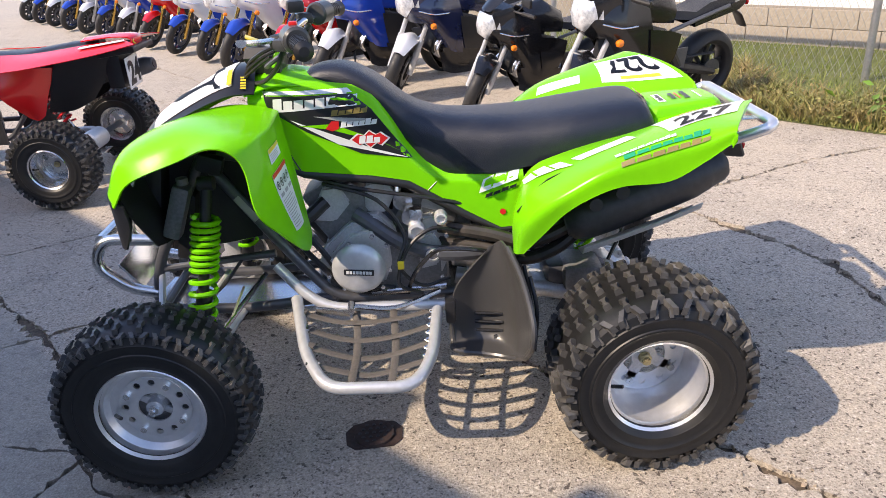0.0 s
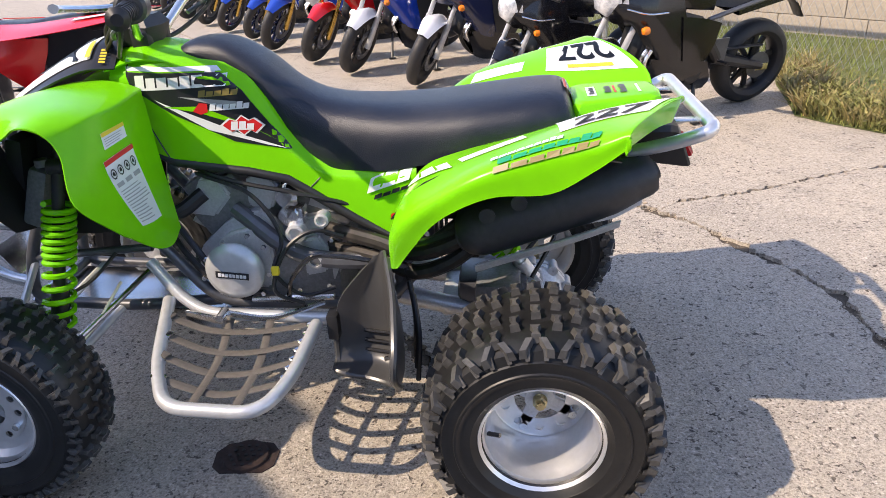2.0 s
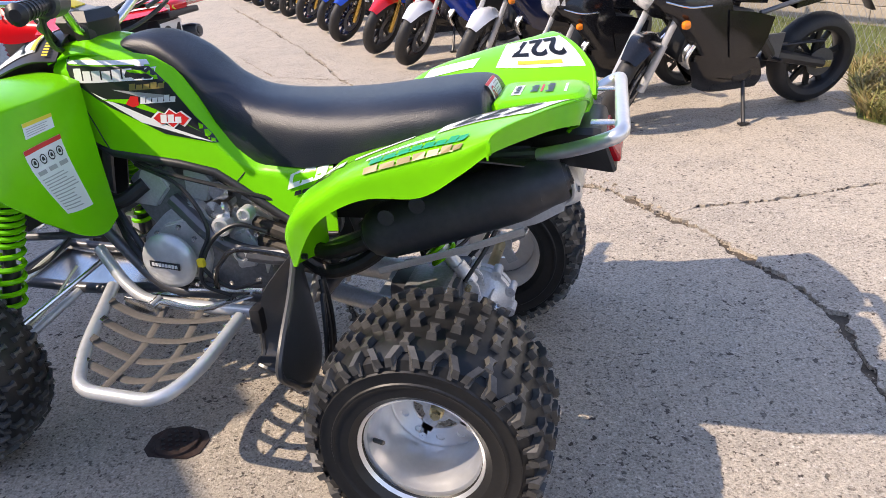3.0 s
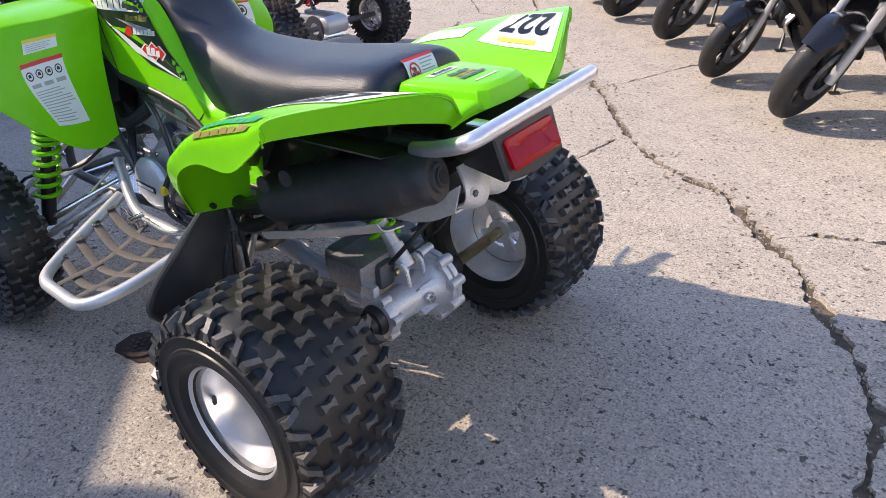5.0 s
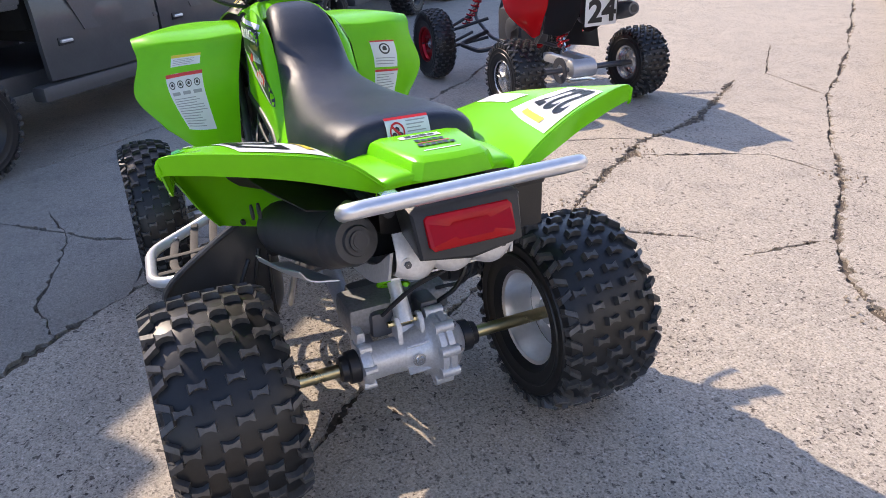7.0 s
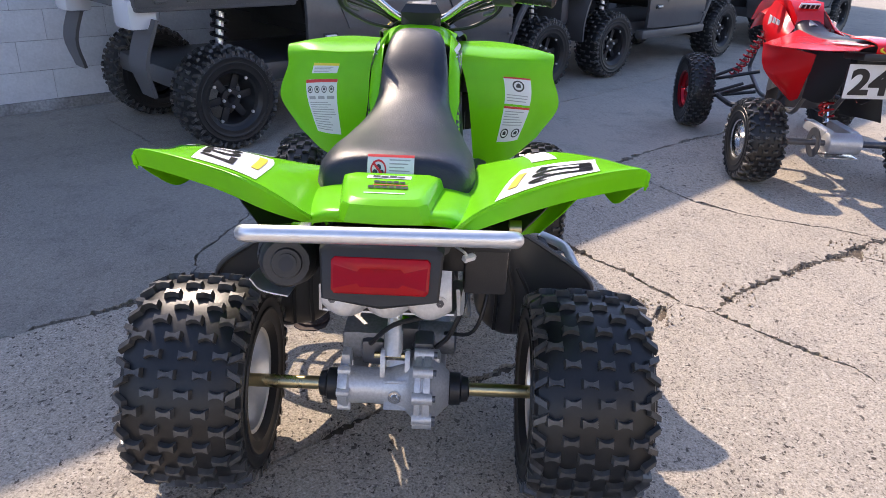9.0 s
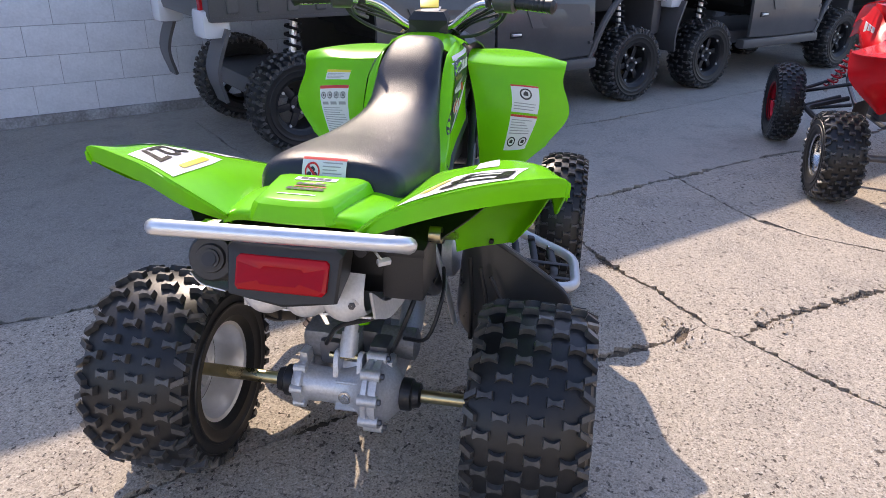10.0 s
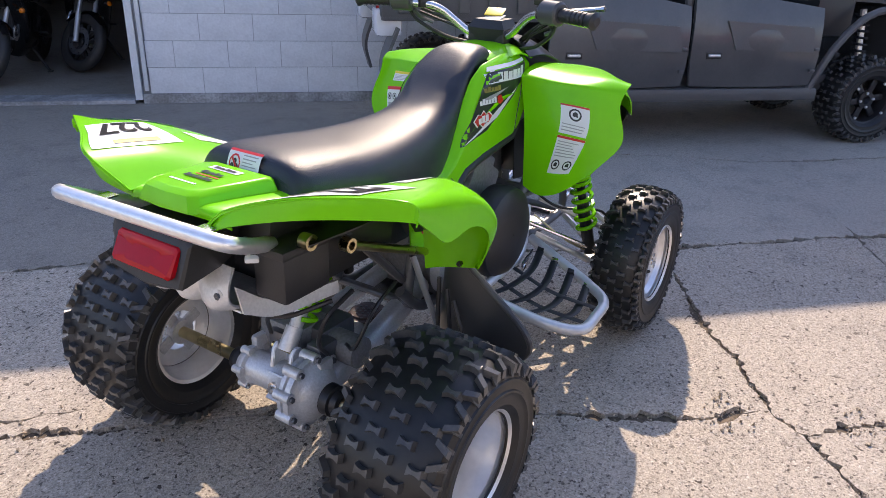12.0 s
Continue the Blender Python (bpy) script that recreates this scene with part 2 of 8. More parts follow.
def lettering(words, height, m, depth=0.0008, bend=None, italic=0.0, width=1.0, bold=0.0):
    """Letters in the built-in font as a bmesh; they start at the pose m and run along its x. bend maps a point onto a curved surface."""
    cu = bpy.data.curves.new("letters", "FONT")
    cu.body = words
    cu.size = height * 1.38
    cu.shear = italic
    cu.extrude = depth
    cu.offset = bold
    cu.space_character = 1.0
    ob = new("letters", cu)
    bpy.context.view_layer.update()
    me = bpy.data.meshes.new_from_object(ob)
    bm = bmesh.new()
    bm.from_mesh(me)
    bpy.data.objects.remove(ob)
    bpy.data.meshes.remove(me)
    bpy.data.curves.remove(cu)
    bm.transform(m @ Matrix.Diagonal((width, 1, 1, 1)))
    if bend:
        for v in bm.verts:
            v.co = bend(v.co)
    return bm


def rough_edge(i, k, s=1.0):
    return noise.noise(Vector((i * 1.7, k * 2.3, s)))


# ---- yard: a concrete ground with broken joints; the yard's axes lie at 45 degrees to the quad ----
from mathutils import geometry

S2 = math.sqrt(0.5)


def yard(u, v, z=0.0):
    """A place by its distance along the block wall (u) and out from it (v)."""
    return Vector(((v - u) * S2, (v + u) * S2, z))


YARD = Matrix(((-S2, S2, 0, 0), (S2, S2, 0, 0), (0, 0, 1, 0), (0, 0, 0, 1)))


def yard_pose(u, v, z=0.0, turn=0.0):
    """A pose at u, v whose x axis runs along the wall."""
    return Matrix.Translation(yard(u, v, z)) @ pose(0, 0, 0, 0, 0, 135 + turn)


def concrete_material():
    m = bpy.data.materials.new("worn_concrete")
    m.use_nodes = True
    t = m.node_tree
    b = t.nodes["Principled BSDF"]
    co = t.nodes.new("ShaderNodeTexCoord")

    def noise_node(scale, detail, rough=0.6):
        n = t.nodes.new("ShaderNodeTexNoise")
        n.inputs["Scale"].default_value = scale
        n.inputs["Detail"].default_value = detail
        n.inputs["Roughness"].default_value = rough
        t.links.new(co.outputs["Object"], n.inputs["Vector"])
        return n

    def ramp(src, lo, hi, a, b2):
        r = t.nodes.new("ShaderNodeMapRange")
        r.inputs["From Min"].default_value, r.inputs["From Max"].default_value = lo, hi
        r.inputs["To Min"].default_value, r.inputs["To Max"].default_value = a, b2
        t.links.new(src, r.inputs["Value"])
        return r.outputs[0]

    def mix(fac, a, c, kind="MIX"):
        n = t.nodes.new("ShaderNodeMix")
        n.data_type, n.blend_type = "RGBA", kind
        if isinstance(fac, float):
            n.inputs[0].default_value = fac
        else:
            t.links.new(fac, n.inputs[0])
        for k, s in ((6, a), (7, c)):
            if isinstance(s, tuple):
                n.inputs[k].default_value = (*s, 1)
            else:
                t.links.new(s, n.inputs[k])
        return n.outputs[2]

    broad, mid, fine, grit = noise_node(0.7, 6), noise_node(5.0, 9, 0.72), noise_node(150, 4, 0.75), noise_node(45, 5, 0.7)
    col = mix(ramp(broad.outputs["Fac"], 0.35, 0.7, 0.0, 1.0), (0.58, 0.505, 0.405), (0.48, 0.425, 0.352))
    col = mix(ramp(mid.outputs["Fac"], 0.50, 0.72, 0.0, 0.75), col, (0.34, 0.30, 0.255))

    def cells(scale, size, lo, hi, strength, channel):
        """Pits or stones of one size, in a share of the cells."""
        v = t.nodes.new("ShaderNodeTexVoronoi")
        v.inputs["Scale"].default_value = scale
        warp = t.nodes.new("ShaderNodeMix")
        warp.data_type = "VECTOR"
        warp.inputs[0].default_value = 0.012
        t.links.new(co.outputs["Object"], warp.inputs[4])
        t.links.new(grit.outputs["Color"], warp.inputs[5])
        t.links.new(warp.outputs[1], v.inputs["Vector"])
        p = t.nodes.new("ShaderNodeSeparateColor")
        t.links.new(v.outputs["Color"], p.inputs[0])
        n = t.nodes.new("ShaderNodeMath")
        n.operation = "MULTIPLY"
        t.links.new(ramp(v.outputs["Distance"], size * 0.6, size, 1.0, 0.0), n.inputs[0])
        t.links.new(ramp(p.outputs[channel], lo, hi, 0.0, strength), n.inputs[1])
        return n.outputs[0]

    def spots(scale, lo, hi, strength, gather):
        """Pits of uneven shape, thicker in some places than in others."""
        a = noise_node(scale, 2.5, 0.55)
        n = t.nodes.new("ShaderNodeMath")
        n.operation = "MULTIPLY"
        t.links.new(ramp(a.outputs["Fac"], lo, hi, 0.0, strength), n.inputs[0])
        t.links.new(ramp(noise_node(gather, 3).outputs["Fac"], 0.36, 0.60, 0.25, 1.0), n.inputs[1])
        return n.outputs[0]

    def along(x, y):
        d = t.nodes.new("ShaderNodeVectorMath")
        d.operation = "DOT_PRODUCT"
        d.inputs[1].default_value = (x, y, 0.0)
        t.links.new(co.outputs["Object"], d.inputs[0])
        return d.outputs["Value"]

    def times(p, q):
        n = t.nodes.new("ShaderNodeMath")
        n.operation = "MULTIPLY"
        t.links.new(p, n.inputs[0])
        t.links.new(q, n.inputs[1])
        return n.outputs[0]

    # the slab beyond the joint, smoother and greyer than the near one
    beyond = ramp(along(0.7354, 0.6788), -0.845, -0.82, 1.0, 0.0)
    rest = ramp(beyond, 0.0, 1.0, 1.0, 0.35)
    pits, chips = times(spots(38, 0.622, 0.658, 1.0, 3.0), rest), times(spots(85, 0.600, 0.645, 1.0, 5.0), rest)
    stones, pale = times(cells(120, 0.52, 0.5, 0.75, 0.6, 2), rest), times(cells(80, 0.50, 0.62, 0.85, 0.7, 0), rest)
    col = mix(pale, col, (0.70, 0.64, 0.56))
    col = mix(stones, col, (0.23, 0.19, 0.155))
    col = mix(chips, col, (0.11, 0.088, 0.072))
    col = mix(pits, col, (0.075, 0.058, 0.046))
    col = mix(1.0, col, ramp(fine.outputs["Fac"], 0.28, 0.72, 0.56, 1.36), "MULTIPLY")
    col = mix(1.0, col, ramp(grit.outputs["Fac"], 0.30, 0.70, 0.80, 1.15), "MULTIPLY")
    # slab's grey with painted-in shade, darkest near the doorway, fading along the wall
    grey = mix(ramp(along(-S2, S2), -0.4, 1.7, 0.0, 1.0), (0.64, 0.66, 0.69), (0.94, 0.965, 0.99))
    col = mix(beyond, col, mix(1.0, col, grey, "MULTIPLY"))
    t.links.new(col, b.inputs["Base Color"])
    b.inputs["Roughness"].default_value = 0.86
    bp = t.nodes.new("ShaderNodeBump")
    bp.inputs["Strength"].default_value = 0.7
    bp.inputs["Distance"].default_value = 0.007
    h0 = t.nodes.new("ShaderNodeMath")
    h0.operation = "ADD"
    t.links.new(fine.outputs["Fac"], h0.inputs[0])
    t.links.new(grit.outputs["Fac"], h0.inputs[1])
    h = t.nodes.new("ShaderNodeMath")
    h.operation = "SUBTRACT"
    t.links.new(h0.outputs[0], h.inputs[0])
    t.links.new(pits, h.inputs[1])
    t.links.new(h.outputs[0], bp.inputs["Height"])
    t.links.new(bp.outputs[0], b.inputs["Normal"])
    return m


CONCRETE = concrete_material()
SOIL = material("dirt_in_joints", (0.10, 0.078, 0.056), 0.95, spots=0.4, grain=90, second=(0.20, 0.15, 0.10), blotch=14, mix=0.8, bump=0.6)
CRACKS = [
    ([(1.45, -1.15), (1.04, -0.72), (0.85, -0.51), (0.63, -0.31), (0.45, -0.14), (0.39, -0.06), (0.22, 0.24), (0.08, 0.45), (-0.06, 0.66), (-0.20, 0.86), (-0.35, 1.0)], 0.017),
    ([(-0.30, 1.14), (-0.42, 1.25), (-0.54, 1.38), (-0.76, 1.70), (-0.91, 1.95), (-1.06, 2.14), (-1.24, 2.72), (-1.9, 3.7)], 0.030),
    ([(-1.9, 0.12), (-1.5, 0.32), (-1.02, 0.57), (-0.80, 0.68), (-0.62, 0.86), (-0.47, 0.95), (-0.34, 1.05), (-0.30, 1.14), (-0.16, 1.25), (-0.02, 1.39), (0.06, 1.50), (0.15, 1.52)], 0.014),
    ([(0.28, 1.54), (0.31, 1.77), (0.35, 1.98)], 0.016),
    ([(-5.0, 9.0), (-2.22, 5.33), (-1.23, 3.87), (-0.60, 3.10), (-0.13, 2.61), (0.13, 2.26), (0.35, 1.98), (0.61, 1.72), (0.77, 1.63), (0.97, 1.53), (1.11, 1.35), (1.19, 1.25), (1.30, 1.15), (1.38, 1.0), (1.47, 0.86), (1.58, 0.70), (1.66, 0.50), (1.69, 0.16), (1.9, -0.4)], 0.017),
    ([(1.19, 1.25), (1.31, 1.37), (1.45, 1.43), (1.61, 1.46), (2.26, 1.75), (2.69, 1.86)], 0.010),
    ([(-0.91, 1.95), (-0.56, 2.57), (-0.13, 2.61), (0.01, 2.85), (0.17, 3.25), (0.31, 3.42)], 0.009),
    ([(-2.77, 5.0), (-1.93, 4.06), (-1.23, 3.87)], 0.009),
    ([(0.8, -2.1), (0.49, -1.74), (0.22, -1.53), (0.08, -1.33), (-0.11, -1.11), (-0.32, -0.87), (-0.9, -0.25), (-1.47, 0.44), (-1.95, 0.88), (-2.36, 1.31), (-2.77, 1.75), (-2.95, 1.99), (-4.0, 3.0)], 0.018),
    ([(-0.32, -0.87), (-0.62, -0.93), (-1.22, -0.82), (-1.6, -0.9)], 0.007),
    ([(-2.72, -2.28), (-1.91, -1.46), (-1.14, -0.71), (-0.9, -0.25)], 0.010),
    ([(-2.3, -1.0), (-2.94, -0.14), (-3.16, 0.38), (-3.88, 1.10), (-5.2, 2.3)], 0.009),
    ([(-1.24, -0.28), (-1.0, -0.33), (-0.86, -0.51), (-0.6, -0.6)], 0.008),
    ([(-2.3, 1.0), (-1.9, 1.2), (-1.51, 1.41), (-1.34, 1.65), (-1.22, 2.0), (-1.10, 2.2)], 0.008),
    ([(0.83, -0.64), (1.0, -0.78), (1.15, -1.15)], 0.007),
]


def crack_outline(line, width, seed):
    """A ragged closed outline round a broken joint."""
    pts = []
    for a, b in zip(line, line[1:]):
        a, b = Vector(a), Vector(b)
        n = max(2, int((b - a).length / 0.014))
        for k in range(n):
            pts.append(a.lerp(b, k / n))
    pts.append(Vector(line[-1]))
    left, right = [], []
    for i, p in enumerate(pts):
        d = (pts[min(i + 1, len(pts) - 1)] - pts[max(i - 1, 0)]).normalized()
        s = Vector((-d.y, d.x))
        w = noise.noise(Vector((p.x * 3, p.y * 3, seed)))
        j = noise.noise(Vector((p.x * 14, p.y * 14, seed + 9)))
        j2 = noise.noise(Vector((p.x * 38, p.y * 38, seed + 4)))
        mid = p + s * (0.022 * w + 0.014 * j + 0.009 * j2)
        wide = max(0.0018, width * 1.0 * (0.28 + 2.0 * abs(noise.noise(Vector((p.x * 2.4, p.y * 2.4, seed + 30)))) + 1.1 * j2))
        end = min(i, len(pts) - 1 - i)
        wide *= min(1, 0.15 + end * 0.08)
        left.append(mid + s * wide * (1 + 0.6 * noise.noise(Vector((p.x * 75, p.y * 75, seed + 7))) * 1.6))
        right.append(mid - s * wide * max(0.2, 1 + 0.8 * j + 0.9 * noise.noise(Vector((p.x * 70, p.y * 70, seed + 17)))))
    return right + left[::-1]


def grid_points():
    """Scattered points that keep the near ground's triangles even and a little uneven in height."""
    for i in range(-16, 17):
        for j in range(-16, 17):
            yield Vector((i * 0.35 + 0.02, j * 0.35 + 0.015))


verts, edges, faces = [], [], []
for k, (line, width) in enumerate(CRACKS):
    ring = crack_outline(line, width, k * 3.1)
    faces.append(list(range(len(verts), len(verts) + len(ring))))
    verts += ring
for rx, ry, q in ((-0.93, 1.99, 0.085), (0.83, 1.60, 0.080), (-0.27, 0.93, 0.06), (-0.13, 2.60, 0.06)):
    ring = []
    for k in range(14):
        a = 2 * math.pi * k / 14
        w = q * (0.55 + 0.55 * abs(noise.noise(Vector((rx * 9 + math.cos(a), ry * 9 + math.sin(a), 2)))))
        ring.append(Vector((rx + 1.5 * w * math.cos(a + 0.7), ry + 0.75 * w * math.sin(a))))
    faces.append(list(range(len(verts), len(verts) + len(ring))))
    verts += ring
holes = len(faces)
verts += list(grid_points())
FAR = 260.0
verts += [Vector((x, y)) for x in (-FAR, -40.0, 40.0, FAR) for y in (-FAR, -40.0, 40.0, FAR)]
vs, es, fs, _, _, of = geometry.delaunay_2d_cdt(verts, edges, faces, 0, 1e-5)
bm = bmesh.new()
bv = [bm.verts.new((v.x, v.y, 0.0)) for v in vs]
for f, src in zip(fs, of):
    if not src:
        bm.faces.new([bv[i] for i in f])
loose = [v for v in bm.verts if not v.link_faces]
bmesh.ops.delete(bm, geom=loose, context="VERTS")
rim = [e for e in bm.edges if len(e.link_faces) == 1 and max(abs(e.verts[0].co.x), abs(e.verts[0].co.y)) < 30]
down = bmesh.ops.extrude_edge_only(bm, edges=rim)
bmesh.ops.translate(bm, verts=[v for v in down["geom"] if isinstance(v, bmesh.types.BMVert)], vec=(0, 0, -0.03))
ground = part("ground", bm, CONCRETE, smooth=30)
tagged(ground, "worn grey-beige concrete yard with exposed aggregate and broken joints", "ground", kind="structure")
bm = bmesh.new()
bmesh.ops.create_grid(bm, x_segments=2, y_segments=2, size=9)
bm.transform(pose(0, 2, -0.016))
tagged(part("joint_filling", bm, SOIL, smooth=0), "dark dirt filling the cracks of the concrete", "dirt", kind="structure")


def crumbs():
    """Broken concrete and grit along the worst cracks."""
    bm = bmesh.new()
    rnd = random.Random(5)

    def chip(x, y, s, sink):
        """One uneven eight-sided chip."""
        m = pose(x, y, s * sink, rnd.uniform(0, 360), rnd.uniform(0, 360), 0) @ Matrix.Diagonal((s, s * rnd.uniform(0.5, 0.9), s * rnd.uniform(0.4, 0.8), 1))
        v = [bm.verts.new(m @ (Vector(p) * rnd.uniform(0.75, 1.15))) for p in ((1, 0, 0), (0, 1, 0), (-1, 0, 0), (0, -1, 0), (0.1, 0.1, 1), (0, -0.1, -1))]
        for i in range(4):
            bm.faces.new((v[i], v[(i + 1) % 4], v[4]))
            bm.faces.new((v[(i + 1) % 4], v[i], v[5]))

    for cx, cy, n, spread in ((-0.93, 1.99, 60, 0.12), (0.83, 1.60, 60, 0.11), (-0.27, 0.93, 46, 0.09), (-0.13, 2.60, 30, 0.09), (1.12, 1.34, 16, 0.05), (-0.45, 1.28, 22, 0.07), (-0.70, 1.6, 22, 0.08), (0.70, -0.40, 14, 0.12), (0.95, -0.66, 12, 0.08)):
        for _ in range(n):
            a, d = rnd.uniform(0, 6.28), spread * math.sqrt(rnd.random())
            chip(cx + d * math.cos(a) * 1.4, cy + d * math.sin(a), rnd.uniform(0.003, 0.011), 0.45)
    for line, width in CRACKS[:6]:
        for a, b in zip(line, line[1:]):
            a, b = Vector(a), Vector(b)
            if max(abs(a.x), abs(a.y)) > 3.2:
                continue
            for _ in range(int((b - a).length * 70 * width / 0.015)):
                q = a.lerp(b, rnd.random())
                chip(q.x + rnd.gauss(0, 0.016), q.y + rnd.gauss(0, 0.016), rnd.uniform(0.002, 0.0065), 0.3)
    return bm


GRIT = material("broken_concrete", (0.44, 0.37, 0.28), 0.9, spots=0.3, grain=120, island=0.35, second=(0.27, 0.19, 0.13), blotch=12)
tagged(part("gravel", crumbs(), GRIT, smooth=0), "loose brown concrete crumbs and grit beside the cracks", "gravel", kind="stuff")

# ---- floor drain ----
IRON = material("rusty_cast_iron", (0.045, 0.032, 0.03), 0.7, 0.3, spots=0.3, grain=80, bump=0.3, second=(0.09, 0.05, 0.04), blotch=12)
drain = thing("drain_cover", "dark rusty cast-iron drain cover with round holes set in concrete", "drain", m=pose(-0.112, -0.355, 0.0, 0, 0, 4))
part("frame", plate([(x, y) for x, y in ((-0.055, -0.058), (0.055, -0.058), (0.080, -0.034), (0.084, 0.020), (0.060, 0.052), (0.0, 0.064), (-0.060, 0.052), (-0.084, 0.020), (-0.080, -0.034))], 0.006, pose(0, 0, 0.003)), IRON, drain, "rusty frame of the drain")
part("grate", lathe([(0.004, 0.001), (0.012, 0.052), (0.010, 0.058), (0.0, 0.060)], 24, "z"), IRON, drain, "round iron grate")
holesb = [lathe([(0, 0.0005), (0, 0.0055), (0.0015, 0.0055), (0.0015, 0.0005)], 8, "z", (0.021 * i + (0.0105 if j % 2 else 0), 0.018 * j, 0.0098)) for i in (-2, -1, 0, 1, 2) for j in (-2, -1, 0, 1, 2) if abs(i) + abs(j) < 4]
part("hole", join(*holesb), INK, drain, "dark round holes of the grate")

# ---- the block building: painted wall, doorway, roof edge ----
PAINT = material("white_painted_block", (0.74, 0.76, 0.78), 0.75, spots=0.08, grain=70, bump=0.5, second=(0.60, 0.62, 0.64), blotch=3.0, mix=0.7)
MORTAR = material("painted_mortar", (0.36, 0.37, 0.39), 0.9, spots=0.2, grain=90, bump=0.3, second=(0.14, 0.14, 0.14), blotch=2.0, mix=0.9)
BASE = material("stained_concrete_base", (0.26, 0.255, 0.25), 0.9, spots=0.3, grain=60, bump=0.4, second=(0.55, 0.56, 0.57), blotch=5, mix=0.8)
# dark grey that paints the dimness indoors and behind the vehicles into the walls
DARKWALL = material("wall_painted_dim", (0.16, 0.165, 0.17), 0.85, spots=0.1, second=(0.11, 0.11, 0.115))
WV, WU0, WU1, EAVE = -3.93, -1.50, 3.42, 3.39


def slab(name, u0, u1, v0, v1, z0, z1, mat, label, category="wall"):
    ob = part(name, box((u1 - u0, v1 - v0, z1 - z0), ((u0 + u1) / 2, (v0 + v1) / 2, (z0 + z1) / 2), 0.004), mat, smooth=0)
    ob.matrix_world = YARD
    return tagged(ob, label, category, kind="structure")


wall = slab("wall_block", WU0, WU1, WV - 0.2, WV - 0.006, 0.07, EAVE, MORTAR, "white-painted concrete block wall with cracked mortar joints")
slab("wall_base", WU0, WU1, WV - 0.2, WV + 0.012, 0.0, 0.075, BASE, "stained bare concrete footing under the block wall", "footing")
slab("wall_side", WU1 - 0.2, WU1, WV - 1.2, WV - 0.21, 0.0, EAVE, PAINT, "white-painted side of the block wall")
# added wall; the shade behind the vehicles lies in its dark colour
slab("wall_recessed", WU1 + 0.002, 16, WV - 1.2, WV - 1.0, 0.0, EAVE, DARKWALL, "added plain wall behind the parked vehicles, coloured dark as shade")
# runs on out of view so that the building's shade covers the yard
slab("wall_beyond_door", -22, -4.4, WV - 0.2, WV, 0.0, EAVE, PAINT, "white-painted block wall beyond the doorway, extended unseen for its shade")
slab("wall_over_door", -4.398, WU0 - 0.002, WV - 0.2, WV, 2.5, EAVE, PAINT, "white-painted wall over the doorway")
# roof out of view; EAVE sets where the shade ends in the yard
slab("roof", -22, 16, WV - 9, WV - 0.352, EAVE + 0.002, EAVE + 0.16, BASE, "unseen flat roof of the block building, there for its shade", "roof")
# unseen edge in two pieces; the added gap admits a patch of sun
slab("roof_edge_left", -22, 0.43, WV - 0.35, WV + 0.05, EAVE + 0.002, EAVE + 0.16, BASE, "unseen roof edge of the block building, shaped for its shade", "roof")
slab("roof_edge_right", 1.03, 16, WV - 0.35, WV + 0.05, EAVE + 0.002, EAVE + 0.16, BASE, "unseen roof edge beyond a gap added to let sun through", "roof")
# inner walls added to close the room, darkened to look unlit
slab("wall_back", -22, 16, WV - 9, WV - 8.8, 0.0, EAVE, DARKWALL, "added back wall of the workshop, coloured dark for a dim room")
slab("wall_end_left", -5.6, -5.4, WV - 8.8, WV - 0.21, 0.0, EAVE, DARKWALL, "added inner wall of the workshop, coloured dark for a dim room")
slab("wall_end_right", WU1 - 0.4, WU1 - 0.205, WV - 8.8, WV - 0.21, 0.0, EAVE, DARKWALL, "added inner wall beside the doorway, coloured dark for a dim room")
slab("door_sill", -4.39, WU0 - 0.06, WV - 0.22, WV + 0.02, 0.0, 0.03, BASE, "worn concrete sill of the open doorway", "sill")
TRIM = material("white_door_trim", (0.72, 0.74, 0.76), 0.5, spots=0.06, second=(0.5, 0.5, 0.5))
slab("trim", WU0 - 0.055, WU0 - 0.001, WV - 0.2, WV + 0.02, 0.03, 2.5, TRIM, "white metal trim at the edge of the doorway", "trim")
slab("downpipe", WU0 + 0.02, WU0 + 0.05, WV + 0.002, WV + 0.02, 0.1, 2.5, TRIM, "narrow white corner strip on the block wall", "trim")

BH, BL = 0.2, 0.4
meshes = {}
for c in range(8):
    u = WU0 + 0.06 - (0.2 if c % 2 else 0)
    while u < WU1 - 0.02:
        a, b = max(u, WU0 + 0.055), min(u + BL, WU1)
        u += BL
        w = round(b - a, 3)
        if w < 0.05:
            continue
        if w not in meshes:
            one = part("block", box((w - 0.003, 0.014, BH - 0.003), (0, 0, 0), 0.0018, seg=1), PAINT, smooth=0)
            meshes[w] = one.data
            bpy.data.objects.remove(one)
        ob = new("block", meshes[w])
        ob.parent = wall
        rnd = rough_edge(c, int(u * 10))
        ob.location = ((a + b) / 2, WV - 0.006 + 0.0012 * rnd, 0.075 + BH * c + BH / 2)
# ---- far side: lawn, chain-link fence, a pale building ----
GRASS = material("grass_blades", (0.155, 0.205, 0.040), 0.6, island=0.45, second=(0.22, 0.21, 0.06), blotch=2.2, mix=0.8)
WEED = material("weeds", (0.19, 0.20, 0.055), 0.6, island=0.5, second=(0.33, 0.20, 0.10), blotch=3.5, mix=0.9)
TURF = material("turf_soil", (0.11, 0.13, 0.04), 0.95, spots=0.4, grain=40, second=(0.08, 0.09, 0.03), blotch=5, bump=0.5)
bm = bmesh.new()
edge = [(-9, 3.36), (-2.0, 3.34), (-0.5, 3.44), (0.1, 3.46), (0.32, 3.50), (0.48, 3.75), (0.75, 4.1), (1.05, 4.6), (2.2, 4.7), (14, 4.75)]
